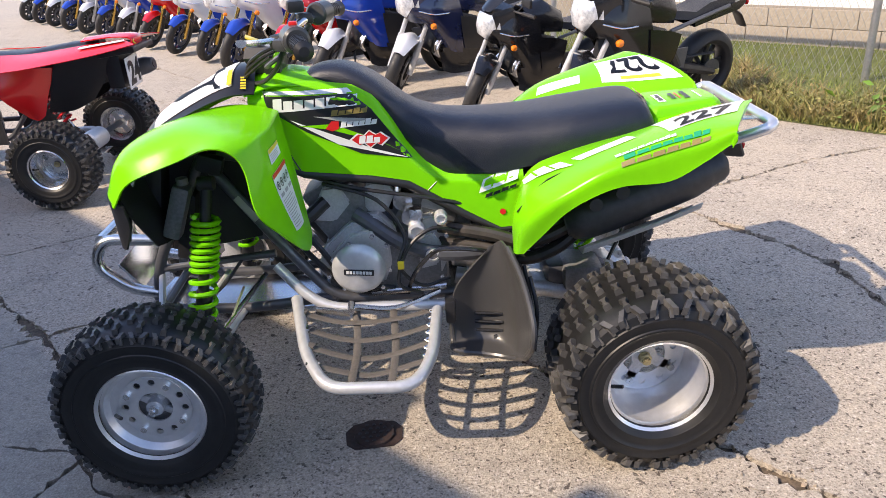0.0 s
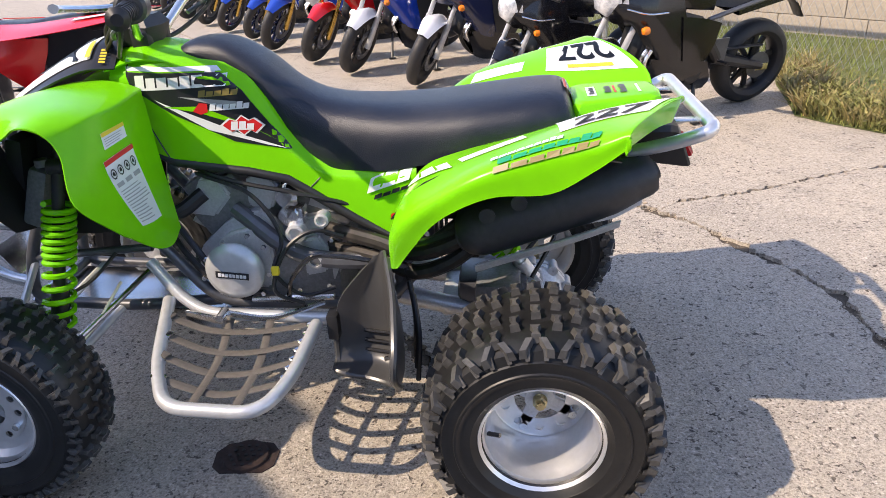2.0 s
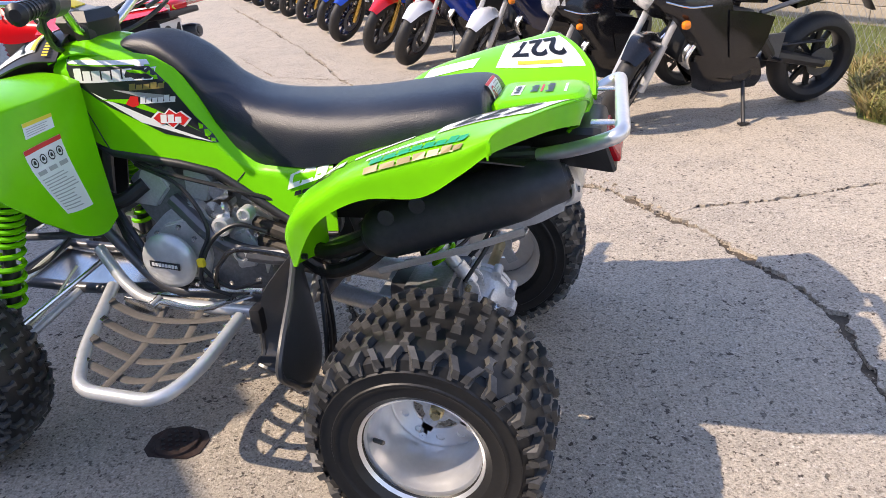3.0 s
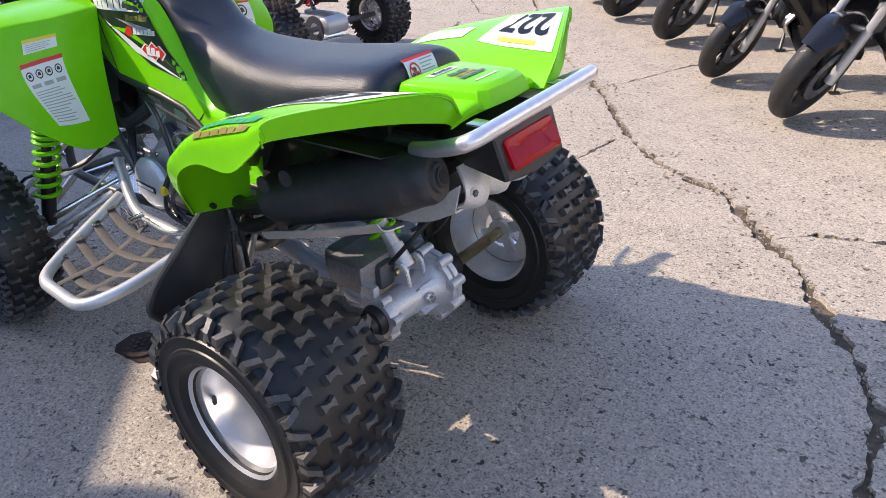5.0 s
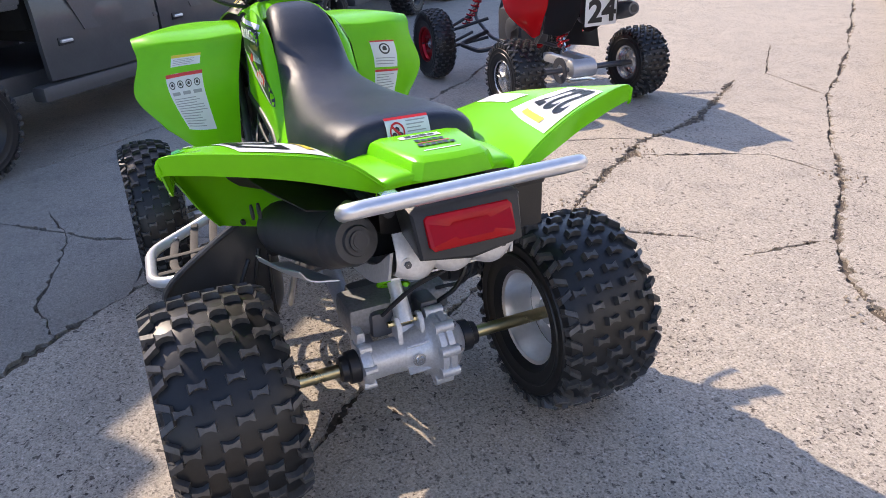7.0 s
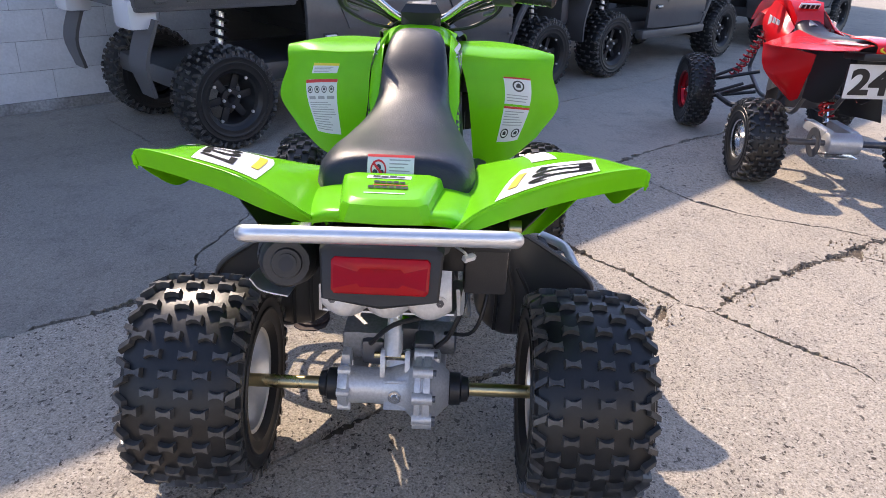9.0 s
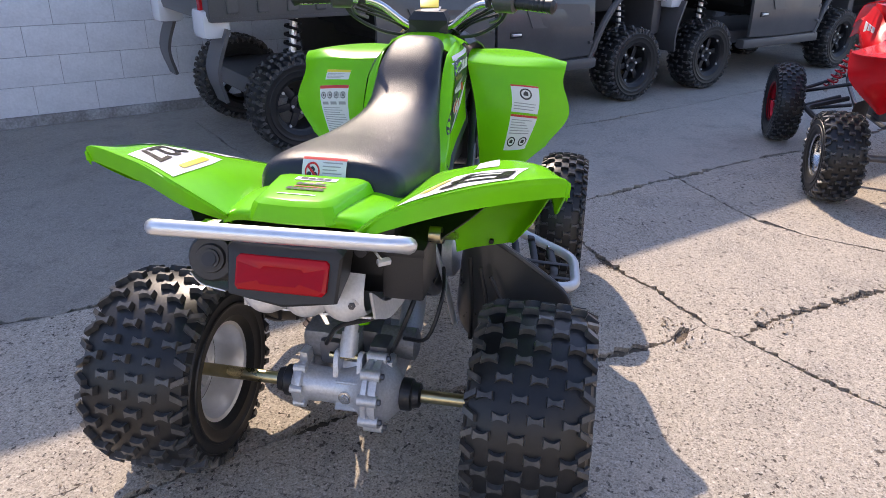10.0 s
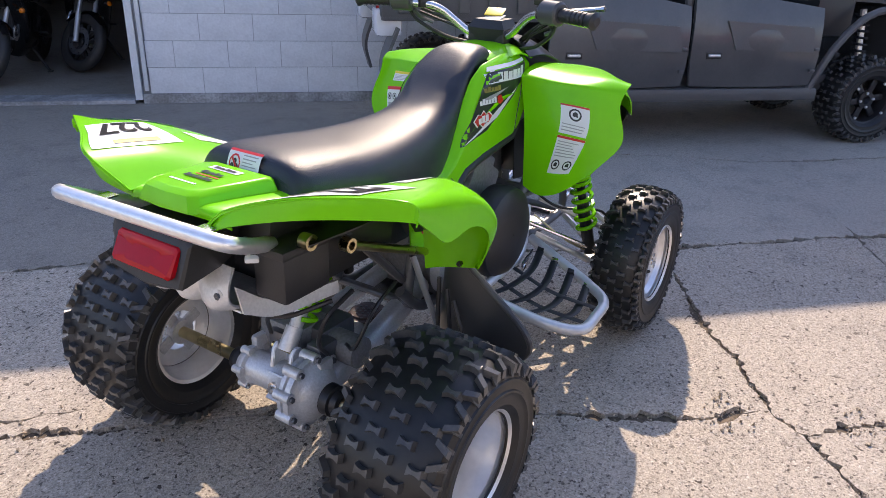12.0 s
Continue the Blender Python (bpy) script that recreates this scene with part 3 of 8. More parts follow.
top = [bm.verts.new((u, v + 0.05 * rough_edge(u, v), 0.004)) for u, v in edge] + [bm.verts.new((14, 9, 0.03)), bm.verts.new((-9, 9, 0.03))]
bm.faces.new(top)
lawn = part("lawn", bm, TURF, smooth=0)
lawn.matrix_world = YARD
tagged(lawn, "strip of lawn soil beside the concrete", "lawn", kind="structure")


def edge_v(u):
    for (a, b), (c, d) in zip(edge, edge[1:]):
        if a <= u <= c:
            return b + (d - b) * (u - a) / (c - a)
    return 4.75


def blades(count, u0, u1, depth, height, width, seed, back=0.0, lean=0.5):
    rnd = random.Random(seed)
    pts, tris = [], []
    for _ in range(count):
        u = rnd.uniform(u0, u1)
        v = edge_v(u) + back + depth * rnd.random() ** 1.3
        p = yard(u, v, 0.0)
        h = height * rnd.uniform(0.4, 1.2)
        a = rnd.uniform(0, 6.28)
        s = Vector((math.cos(a), math.sin(a), 0)) * width * rnd.uniform(0.6, 1.3)
        l = Vector((rnd.gauss(0, lean), rnd.gauss(0, lean), 0)) * h
        k = len(pts)
        pts += [p - s, p + s, p + l * 0.4 + s * 0.7 + Vector((0, 0, h * 0.6)), p + l * 0.4 - s * 0.7 + Vector((0, 0, h * 0.6)), p + l + Vector((0, 0, h))]
        tris += [(k, k + 1, k + 2, k + 3), (k + 3, k + 2, k + 4)]
    me = bpy.data.meshes.new("grass")
    me.from_pydata([tuple(q) for q in pts], [], tris)
    return me


def stuff(name, me, mat, label, category):
    me.materials.append(mat)
    ob = new(name, me)
    return tagged(ob, label, category, kind="stuff")


stuff("grass", blades(26000, -4.5, 3.5, 3.0, 0.06, 0.003, 3), GRASS, "short sunlit green grass of the lawn", "grass")
stuff("weeds", blades(5200, -3.5, 0.95, 0.55, 0.15, 0.006, 4, 0.02, 0.8), WEED, "dry tangled weeds along the concrete edge", "weeds")
rnd = random.Random(12)
pts, tris = [], []
for _ in range(3600):
    u = rnd.uniform(-3.2, 0.7)
    c = yard(u, edge_v(u) + 0.05 + 0.5 * rnd.random() ** 1.4 + 0.06 * math.sin(u * 9), abs(rnd.gauss(0.05, 0.06)) + 0.01)
    m = pose(*c, rnd.uniform(-55, 55), rnd.uniform(-55, 55), rnd.uniform(0, 360))
    s = rnd.uniform(0.007, 0.019)
    k = len(pts)
    pts += [tuple(m @ Vector(q)) for q in ((0, -s, 0), (s * 0.5, -s * 0.1, s * 0.12), (0, s, 0), (-s * 0.5, -s * 0.1, s * 0.12))]
    tris += [(k, k + 1, k + 2), (k, k + 2, k + 3)]
me = bpy.data.meshes.new("weed_leaves")
me.from_pydata(pts, [], tris)
stuff("weed_leaves", me, WEED, "small brown and green weed leaves at the concrete edge", "weeds")
pts, tris = [], []
for _ in range(420):
    c = yard(-0.72 + rnd.gauss(0, 0.22), 3.75 + rnd.gauss(0, 0.13), abs(rnd.gauss(0.10, 0.09)) + 0.02)
    m = pose(*c, rnd.uniform(-60, 60), rnd.uniform(-60, 60), rnd.uniform(0, 360))
    s = rnd.uniform(0.018, 0.042)
    k = len(pts)
    pts += [tuple(m @ Vector(q)) for q in ((0, -s, 0), (s * 0.55, -s * 0.1, s * 0.12), (0, s, 0), (-s * 0.55, -s * 0.1, s * 0.12))]
    tris += [(k, k + 1, k + 2), (k, k + 2, k + 3)]
me = bpy.data.meshes.new("leaves")
me.from_pydata(pts, [], tris)
BROAD = material("broad_weed_leaves", (0.14, 0.26, 0.03), 0.5, island=0.4)
stuff("broad_leaf_weeds", me, BROAD, "bright broad-leaved weeds growing at the fence", "weeds")

GALV = material("galvanised_steel", (0.42, 0.43, 0.43), 0.45, 0.8, spots=0.12, grain=60, second=(0.28, 0.28, 0.27))
fence = thing("chain_link_fence", "galvanised chain-link fence with a round post in the grass", "fence", m=YARD)
FV = 4.75
wires = []
for k in range(0, 150):
    for s in (-1, 1):
        wires.append([(-4.6 + k * 0.056 + s * 0.6 * (z / 1.2 - 0.5) * 1.0, FV + 0.003 * s, z) for z in (0.03, 1.2)])
part("mesh", join(*[tube(w, 0.0016, 3) for w in wires]), GALV, fence, "galvanised diamond wire mesh")
for u in (-2.9, -0.04, 2.8):
    part("post", rod((u, FV + 0.03, 0), (u, FV + 0.03, 1.3), 0.028, 12), GALV, fence, "round galvanised post")
part("rail", rod((-4.8, FV + 0.03, 1.24), (4.2, FV + 0.03, 1.24), 0.02, 8), GALV, fence)

SIDING = material("white_siding", (0.78, 0.78, 0.76), 0.5, spots=0.04, second=(0.7, 0.7, 0.69))
TANBLOCK = material("tan_block", (0.37, 0.32, 0.255), 0.9, spots=0.15, grain=50, bump=0.4, second=(0.31, 0.27, 0.22), blotch=3)
TANMORTAR = material("tan_mortar", (0.31, 0.27, 0.215), 0.95, spots=0.15, grain=80)
house = thing("pale_building", "pale building with a tan block base and white siding", "building", m=YARD)
HV = 6.05
part("wall", box((18, 0.2, 0.36), (-3.0, HV + 0.11, 0.18), 0), TANMORTAR, house, "tan block base")
blk = part("block", box((0.394, 0.016, 0.166), (0, 0, 0), 0.004, seg=1), TANBLOCK, house, smooth=0)
blk.location = (-11.8, HV + 0.004, 0.1)
for c in range(2):
    for k in range(26):
        ob = new("block", blk.data)
        ob.parent = house
        ob.location = (-8.0 + 0.4 * k + (0.2 if c else 0), HV + 0.004, 0.085 + 0.17 * c)
for k in range(10):
    part("siding", box((18, 0.02, 0.3), (-3.0, HV + 0.02 - 0.0, 0.48 + 0.27 * k), 0.004, (4, 0, 0), seg=1), SIDING, house, "white lapped siding board", smooth=0)
part("roof", box((18.6, 3.0, 0.12), (-3.0, HV + 1.3, 3.25), 0.02, (8, 0, 0)), BASE, house)


# ---- shared: wheels and small fittings ----
def holed(outer, holes, thick, n_out=40, m=None):
    """A round plate with round holes; axis y. holes: (x, z, radius)."""
    vs, faces = [], []
    ring = [Vector((outer * math.cos(2 * math.pi * k / n_out), outer * math.sin(2 * math.pi * k / n_out))) for k in range(n_out)]
    faces.append(list(range(n_out)))
    vs += ring
    for x, z, r in holes:
        k = 22 if r > 0.03 else 10
        faces.append(list(range(len(vs), len(vs) + k)))
        vs += [Vector((x + r * math.cos(2 * math.pi * i / k), z + r * math.sin(2 * math.pi * i / k))) for i in range(k)]
    v2, _, f2, _, _, of = geometry.delaunay_2d_cdt(vs, [], faces, 1, 1e-6)
    bm = bmesh.new()
    bv = [bm.verts.new((p.x, 0, p.y)) for p in v2]
    keep = [bm.faces.new([bv[i] for i in f]) for f, src in zip(f2, of) if src == [0]]
    bmesh.ops.delete(bm, geom=[v for v in bm.verts if not v.link_faces], context="VERTS")
    ext = bmesh.ops.extrude_face_region(bm, geom=bm.faces[:])
    bmesh.ops.translate(bm, verts=[v for v in ext["geom"] if isinstance(v, bmesh.types.BMVert)], vec=(0, -thick, 0))
    if m is not None:
        bm.transform(m)
    return bm


def bow_lug(bm, R, a, y, wide, along, high, slope=0.0):
    """One tread lug: two lobes joined by a narrower bar, on the tyre at angle a and offset y."""
    shape = ((-1, -1), (-0.36, -0.42), (0.30, -0.42), (1, -0.86), (0.94, 1), (0.34, 0.45), (-0.34, 0.45), (-1, 1))
    low, top = [], []
    for ring, lift, f in ((low, -0.004, 1.0), (top, high, 0.80)):
        for sy, sa in shape:
            yy = y + sy * wide * 0.5 * f
            rr = R + lift - slope * yy * yy
            aa = a + sa * along * 0.5 * f / R
            ring.append(bm.verts.new((rr * math.cos(aa), yy, rr * math.sin(aa))))
    for i, j, k, l in ((0, 1, 6, 7), (1, 2, 5, 6), (2, 3, 4, 5)):
        bm.faces.new((top[i], top[j], top[k], top[l]))
    for i in range(8):
        j = (i + 1) % 8
        bm.faces.new((low[i], low[j], top[j], top[i]))


def knob(bm, R, a, y, wide, along, high, skew=0.0, lean=0.0):
    """One plain shoulder lug, skewed along the tread and leaning over its edge."""
    out = []
    for lift, f in ((-0.005, 1.0), (high, 0.78)):
        for sy, sa in ((-1, -1), (1, -1), (1, 1), (-1, 1)):
            q = sy * wide * 0.5 * f
            aa = a + (sa * along * 0.5 * f + skew * q) / R
            rr = R + lift - lean * q
            out.append(bm.verts.new((rr * math.cos(aa), y + q + (0.004 if lean > 0 else -0.004) * (lift > 0), rr * math.sin(aa))))
    b, t = out[:4], out[4:]
    bm.faces.new(t)
    for i in range(4):
        bm.faces.new((b[i], b[(i + 1) % 4], t[(i + 1) % 4], t[i]))


def tyre_mesh(R, half, rim, lug, rows, count, side=True, round_=0.03):
    """Carcass and lugs of a knobbly tyre; axis y."""
    C = R - lug
    d = C - rim
    prof = [(half * 0.80, rim - 0.006), (half * 0.92, rim + 0.008), (half * 0.96, rim + 0.016), (half * 0.975, rim + 0.018), (half * 0.985, rim + d * 0.30), (half * 1.0, rim + d * 0.36), (half * 1.025, rim + d * 0.40), (half * 1.025, rim + d * 0.44), (half * 1.0, rim + d * 0.46), (half * 0.995, rim + d * 0.60), (half * 1.01, rim + d * 0.63), (half * 1.01, rim + d * 0.66), (half * 0.98, rim + d * 0.68), (half * 0.93, rim + d * 0.84), (half * 0.84, C - 0.009 - half * round_ * 1.2), (half * 0.70, C - 0.002 - half * round_ * 0.7), (half * 0.4, C - half * round_ * 0.25), (0, C)]
    prof = prof + [(-s, r) for s, r in prof[-2::-1]]
    body = lathe([(s, r) for s, r in prof], 64)
    bm = bmesh.new()
    slope = (0.003 + half * round_ * 1.35) / (half * half)
    step = 2 * math.pi / count
    gap = abs(rows[1] - rows[0])
    for k in range(count):
        for j, y in enumerate(rows):
            a = step * (k + (0.5 if j % 2 else 0.0)) + 0.02 * rough_edge(k, j) * step
            bow_lug(bm, C, a, y, gap * 1.10, step * C * 0.29, lug, slope)
        if side:
            for s in (-1, 1):
                for q in (0.0, 0.5):
                    a = step * (k + q + (0.25 if s > 0 else 0.0))
                    knob(bm, C - 0.010 - half * round_ * 1.2, a, s * half * 0.885, half * 0.24, step * C * 0.20, lug * 0.95, 0.55 * s * (1 if q else -1), 0.45 * s)
                    base = []
                    for lift in (-0.002, 0.006):
                        for rr, da in ((0.72, -0.06), (0.72, 0.06), (0.90, 0.09), (0.90, -0.09)):
                            r2 = rim + d * rr
                            base.append(bm.verts.new((r2 * math.cos(a + step * da), s * (half * (0.975 if rr < 0.85 else 0.90) + lift), r2 * math.sin(a + step * da))))
                    b, t = base[:4], base[4:]
                    bm.faces.new(t)
                    for i in range(4):
                        bm.faces.new((b[i], b[(i + 1) % 4], t[(i + 1) % 4], t[i]))
    return body, bm


def tyre(parent, label, *numbers, **more):
    """A tyre with its lugs, which are too many to be parts."""
    body, lugs = tyre_mesh(*numbers, **more)
    ob = part("tyre", body, SIDEWALL, parent, label)
    tagged(part("tread", lugs, RUBBER, ob, "moulded rubber tread"), kind="stuff")
    return ob


def rear_wheel(parent, at, left, R=0.262, half=0.136, rim=0.130, rimmat=None, hubmat=None, lugs=True, rows=6, count=19):
    """A wide rear wheel with a deep dished rim; its outer face looks along +y, turned for the left side."""
    w = new("rear_wheel")
    w.parent = parent
    w.matrix_basis = pose(*at, 0, 17, 180 if left else 0)
    offs = [half * (-0.68 + 1.36 * i / (rows - 1)) for i in range(rows)]
    tyre(w, "knobbly black rear tyre", R, half, rim, 0.0145, offs, count)
    h = half * 0.80
    barrel = [(h + 0.006, rim - 0.004), (h + 0.012, rim + 0.003), (h + 0.008, rim + 0.008), (h - 0.004, rim + 0.006), (h - 0.01, rim - 0.010), (h - 0.03, rim - 0.014), (h - 0.045, rim - 0.020), (-0.03, rim - 0.022), (-0.035, rim - 0.03), (-0.036, rim - 0.06)]
    part("rim", lathe(barrel, 48), rimmat or POLISH, w, "polished aluminium dished rim")
    inner = [(-0.036, rim - 0.024), (-h + 0.03, rim - 0.020), (-h - 0.004, rim - 0.008), (-h - 0.01, rim + 0.006), (-h - 0.004, rim + 0.008)]
    part("inner_rim", lathe(inner, 48), rimmat or POLISH, w)
    hs = [(0.082 * math.cos(2 * math.pi * k / 10), 0.082 * math.sin(2 * math.pi * k / 10), 0.0105) for k in range(10)]
    part("disc", holed(rim - 0.026, hs + [(0, 0, 0.058)], 0.006, m=pose(0, -0.030, 0)), rimmat or POLISH, w, "drilled wheel disc")
    arms = [lathe([(0.0, 0.002), (0.0, 0.034), (-0.03, 0.036), (-0.03, 0.002)], 20, "y", (0, -0.024, 0))]
    for k in range(4):
        arms.append(moved(box((0.058, 0.012, 0.034), (0.048, -0.036, 0), 0.004), pose(0, 0, 0, 0, 45 + 90 * k, 0)))
    part("hub", join(*arms), hubmat or CAST, w, "cast hub")
    part("axle_nut", join(lathe([(0, 0.001), (0, 0.017), (0.014, 0.017), (0.016, 0.012), (0.026, 0.011), (0.026, 0.001)], 6, "y", (0, -0.022, 0))), ZINC, w, "gold zinc axle nut")
    for k in range(4):
        part("wheel_nut", bolt((0.082 * math.cos(0.785 + 1.5708 * k), -0.029, 0.082 * math.sin(0.785 + 1.5708 * k)), 0.010, 0.012), ALU, w, "chrome wheel nut")
    part("valve", rod((rim - 0.018, h - 0.03, 0.02), (rim - 0.045, h - 0.015, 0.02), 0.005, 8), BLACKP, w)
    return w


def front_wheel(parent, at, left, R=0.264, half=0.086, rim=0.136, rimmat=None, turn=0):
    w = new("front_wheel")
    w.parent = parent
    w.matrix_basis = pose(*at, 0, 11, (180 if left else 0) + turn)
    offs = [half * (-0.64 + 1.28 * i / 4) for i in range(5)]
    tyre(w, "knobbly black front tyre", R, half, rim, 0.0105, offs, 27, round_=0.10)
    h = half * 0.80
    part("rim", lathe([(h + 0.004, rim - 0.006), (h + 0.010, rim + 0.002), (h + 0.004, rim + 0.008), (h - 0.008, rim + 0.004), (h - 0.012, rim - 0.012), (h - 0.03, rim - 0.022), (h - 0.034, rim - 0.042), (h - 0.036, rim - 0.05)], 48), rimmat or POLISH, w, "polished aluminium rim")
    part("inner_rim", lathe([(h - 0.034, rim - 0.024), (-h, rim - 0.010), (-h - 0.006, rim + 0.006)], 48), rimmat or POLISH, w)
    hs = [(0.076 * math.cos(2 * math.pi * (k + 0.5) / 12), 0.076 * math.sin(2 * math.pi * (k + 0.5) / 12), 0.0090) for k in range(12) if k % 3 != 1]
    part("disc", holed(rim - 0.044, hs + [(0, 0, 0.044)], 0.006, m=pose(0, h - 0.030, 0)), rimmat or POLISH, w, "drilled wheel disc")
    arms = [lathe([(0.01, 0.002), (0.01, 0.022), (-0.02, 0.026), (-0.02, 0.002)], 18, "y", (0, h - 0.034, 0))]
    for k in range(4):
        arms.append(moved(box((0.05, 0.010, 0.020), (0.034, h - 0.046, 0), 0.003), pose(0, 0, 0, 0, 45 + 90 * k, 0)))
    # added dark backing; its colour supplies the darkness inside the drilled holes
    part("brake_drum", lathe([(0.0, 0.03), (0.0, 0.092), (-0.02, 0.098), (-0.03, 0.098)], 28, "y", (0, h - 0.052, 0)), CASTDARK, w, "added dark backing that makes the drilled holes look deep")
    part("hub", join(*arms), CAST, w, "cast hub")
    part("axle_nut", lathe([(0, 0.001), (0, 0.013), (0.012, 0.013), (0.014, 0.006), (0.024, 0.006), (0.024, 0.001)], 6, "y", (0, h - 0.026, 0)), ALU, w)
    for k in range(4):
        part("wheel_nut", bolt((0.076 * math.cos(0.785 + 1.5708 * k), h - 0.030, 0.076 * math.sin(0.785 + 1.5708 * k)), 0.009, 0.010), ALU, w, "chrome wheel nut")
    part("valve", rod((rim - 0.035, h - 0.02, 0.01), (rim - 0.06, h + 0.004, 0.012), 0.005, 8), BLACKP, w)
    return w


def between(x, pts):
    """The smooth line through (x, value) pairs."""
    for (a, b), (c, d) in zip(pts, pts[1:]):
        if x <= c or (c, d) == pts[-1]:
            t = min(1, max(0, (x - a) / (c - a)))
            return b + (d - b) * t
    return pts[-1][1]


# ---- the green sport quad ----
AX = 0.6425
quad = thing("green_quad_bike", "lime green sport quad bike with black seat and race stickers", "quad bike")
for left in (True, False):
    s = -1 if left else 1
    rear_wheel(quad, (AX, 0.456 * s, 0.258), left)
    front_wheel(quad, (-AX, 0.468 * s, 0.261), left)

# seat
CREST = [(-0.235, 0.97), (-0.205, 1.002), (-0.15, 1.013), (-0.09, 1.003), (-0.02, 0.962), (0.05, 0.904), (0.13, 0.865), (0.25, 0.850), (0.40, 0.850), (0.55, 0.864), (0.65, 0.873), (0.692, 0.872), (0.710, 0.864), (0.722, 0.842), (0.732, 0.812), (0.738, 0.785)]
SEATW = [(-0.235, 0.048), (-0.19, 0.072), (-0.10, 0.085), (0.05, 0.105), (0.16, 0.132), (0.30, 0.158), (0.48, 0.176), (0.62, 0.174), (0.69, 0.164), (0.722, 0.150), (0.738, 0.138)]
SEATB = [(-0.235, 0.945), (-0.16, 0.955), (-0.08, 0.945), (-0.03, 0.915), (0.01, 0.86), (0.05, 0.785), (0.10, 0.73), (0.16, 0.707), (0.28, 0.708), (0.48, 0.742), (0.66, 0.772), (0.738, 0.772)]
rings = []
crest = catmull([(a, 0, b) for a, b in CREST], 5)
for p in crest:
    w, zb, zt = between(p.x, SEATW), between(p.x, SEATB), p.z
    ring = []
    for k in range(25):
        a = math.pi * k / 24
        c, d = math.cos(a), math.sin(a)
        yy = w * math.copysign(abs(c) ** 0.62, c)
        zz = zb + (zt - zb) * d ** 0.55
        ring.append((p.x, yy, zz))
    ring += [(p.x, -w * 0.9, zb - 0.012), (p.x, w * 0.9, zb - 0.012)]
    rings.append(ring)
part("seat", ring_loft(rings), SEATM, quad, "dark blue-black vinyl seat with dusty top", smooth=50)

# side panels: one surface with the stickers laid on it
LOWER = [(-0.37, 0.82), (-0.30, 0.765), (-0.24, 0.742), (-0.056, 0.716), (0.04, 0.695), (0.123, 0.642), (0.20, 0.598), (0.291, 0.552), (0.36, 0.56)]
UPPER = [(-0.37, 0.975), (-0.30, 0.988), (-0.20, 0.985), (-0.09, 0.968), (-0.031, 0.932), (0.008, 0.872), (0.047, 0.802), (0.09, 0.757), (0.15, 0.728), (0.28, 0.724), (0.36, 0.742)]


def panel_y(x, z):
    """The half width of the body at a place on its side."""
    up = between(x, UPPER)
    y = 0.134 + 0.030 * max(0, (x - 0.12) / 0.25) + 0.012 * max(0.0, (0.80 - z) / 0.15)
    return y - 0.9 * max(0, z - (up - 0.035)) - 0.02 * max(0, (-0.24 - x) / 0.13)


def side_panel(sign):
    xs = [-0.37 + 0.73 * k / 44 for k in range(45)]
    rings = []
    for off in (0.0, 0.004):
        rings.append([[Vector((x, sign * (panel_y(x, z) - off), z)) for z in (between(x, LOWER) + (between(x, UPPER) - between(x, LOWER)) * (j / 14) for j in range(15))] for x in xs])
    bm = bmesh.new()
    A, B = [[[bm.verts.new(p) for p in col] for col in g] for g in rings]
    for g, rev in ((A, False), (B, True)):
        for i in range(len(xs) - 1):
            for j in range(14):
                bm.faces.new((g[i][j], g[i + 1][j], g[i + 1][j + 1], g[i][j + 1]))
    for i in range(len(xs) - 1):
        for j in (0, 14):
            bm.faces.new((A[i][j], A[i + 1][j], B[i + 1][j], B[i][j]))
    for i in (0, -1):
        for j in range(14):
            bm.faces.new((A[i][j], A[i][j + 1], B[i][j + 1], B[i][j]))
    return bm


def catmull_xz(pts):
    """A smooth line through points given in x and z."""
    return [(p.x, p.z) for p in catmull([(a, 0, b) for a, b in pts], 4)]


def on_side(sign, lift):
    return lambda p: Vector((p.x, sign * (panel_y(p.x, p.z) + lift), p.z))


def patch(outline, sign, lift, thick=0.0012):
    """A flat shape given in x and z, laid on the side panel."""
    vs = []
    outline = ccw(outline)
    for a, b in zip(outline, outline[1:] + outline[:1]):
        a, b = Vector(a), Vector(b)
        n = max(1, int((b - a).length / 0.012))
        vs += [a.lerp(b, k / n) for k in range(n)]
    n0 = len(vs)
    lo = [min(v[i] for v in vs) for i in (0, 1)]
    hi = [max(v[i] for v in vs) for i in (0, 1)]
    x = lo[0]
    while x < hi[0]:
        z = lo[1]
        while z < hi[1]:
            vs.append(Vector((x + 0.004, z + 0.003)))
            z += 0.015
        x += 0.015
    v2, _, f2, _, _, of = geometry.delaunay_2d_cdt(vs, [], [list(range(n0))], 1, 1e-6)
    bm = bmesh.new()
    f = on_side(sign, lift)
    bv = [bm.verts.new(f(Vector((p.x, 0, p.y)))) for p in v2]
    for one, src in zip(f2, of):
        if src:
            bm.faces.new([bv[i] for i in one])
    bmesh.ops.delete(bm, geom=[v for v in bm.verts if not v.link_faces], context="VERTS")
    return bm


def comb(n, seed):
    """A ribbon, one piece, whose upper and lower edges are notched like a line of worn print; runs from 0 to 1 both ways."""
    rnd = random.Random(seed)
    cells = []
    for k in range(n):
        a, b = k / n, (k + 0.84) / n
        cells += [(a, b, 0.0, 1.0 if k in (0, n - 2) else rnd.choice((0.74, 0.80))), (b, (k + 1) / n, 0.0, 0.16)]
    return cells[:-1]


def ribbon(f, n, seed, lean=0.0):
    """The notched ribbon laid on a surface: f maps (along, up) to a place."""
    bm = bmesh.new()
    for a, b, c, d in comb(n, seed):
        bm.faces.new([bm.verts.new(f(x + lean * y, y)) for x, y in ((a, c), (b, c), (b, d), (a, d))])
    return bm


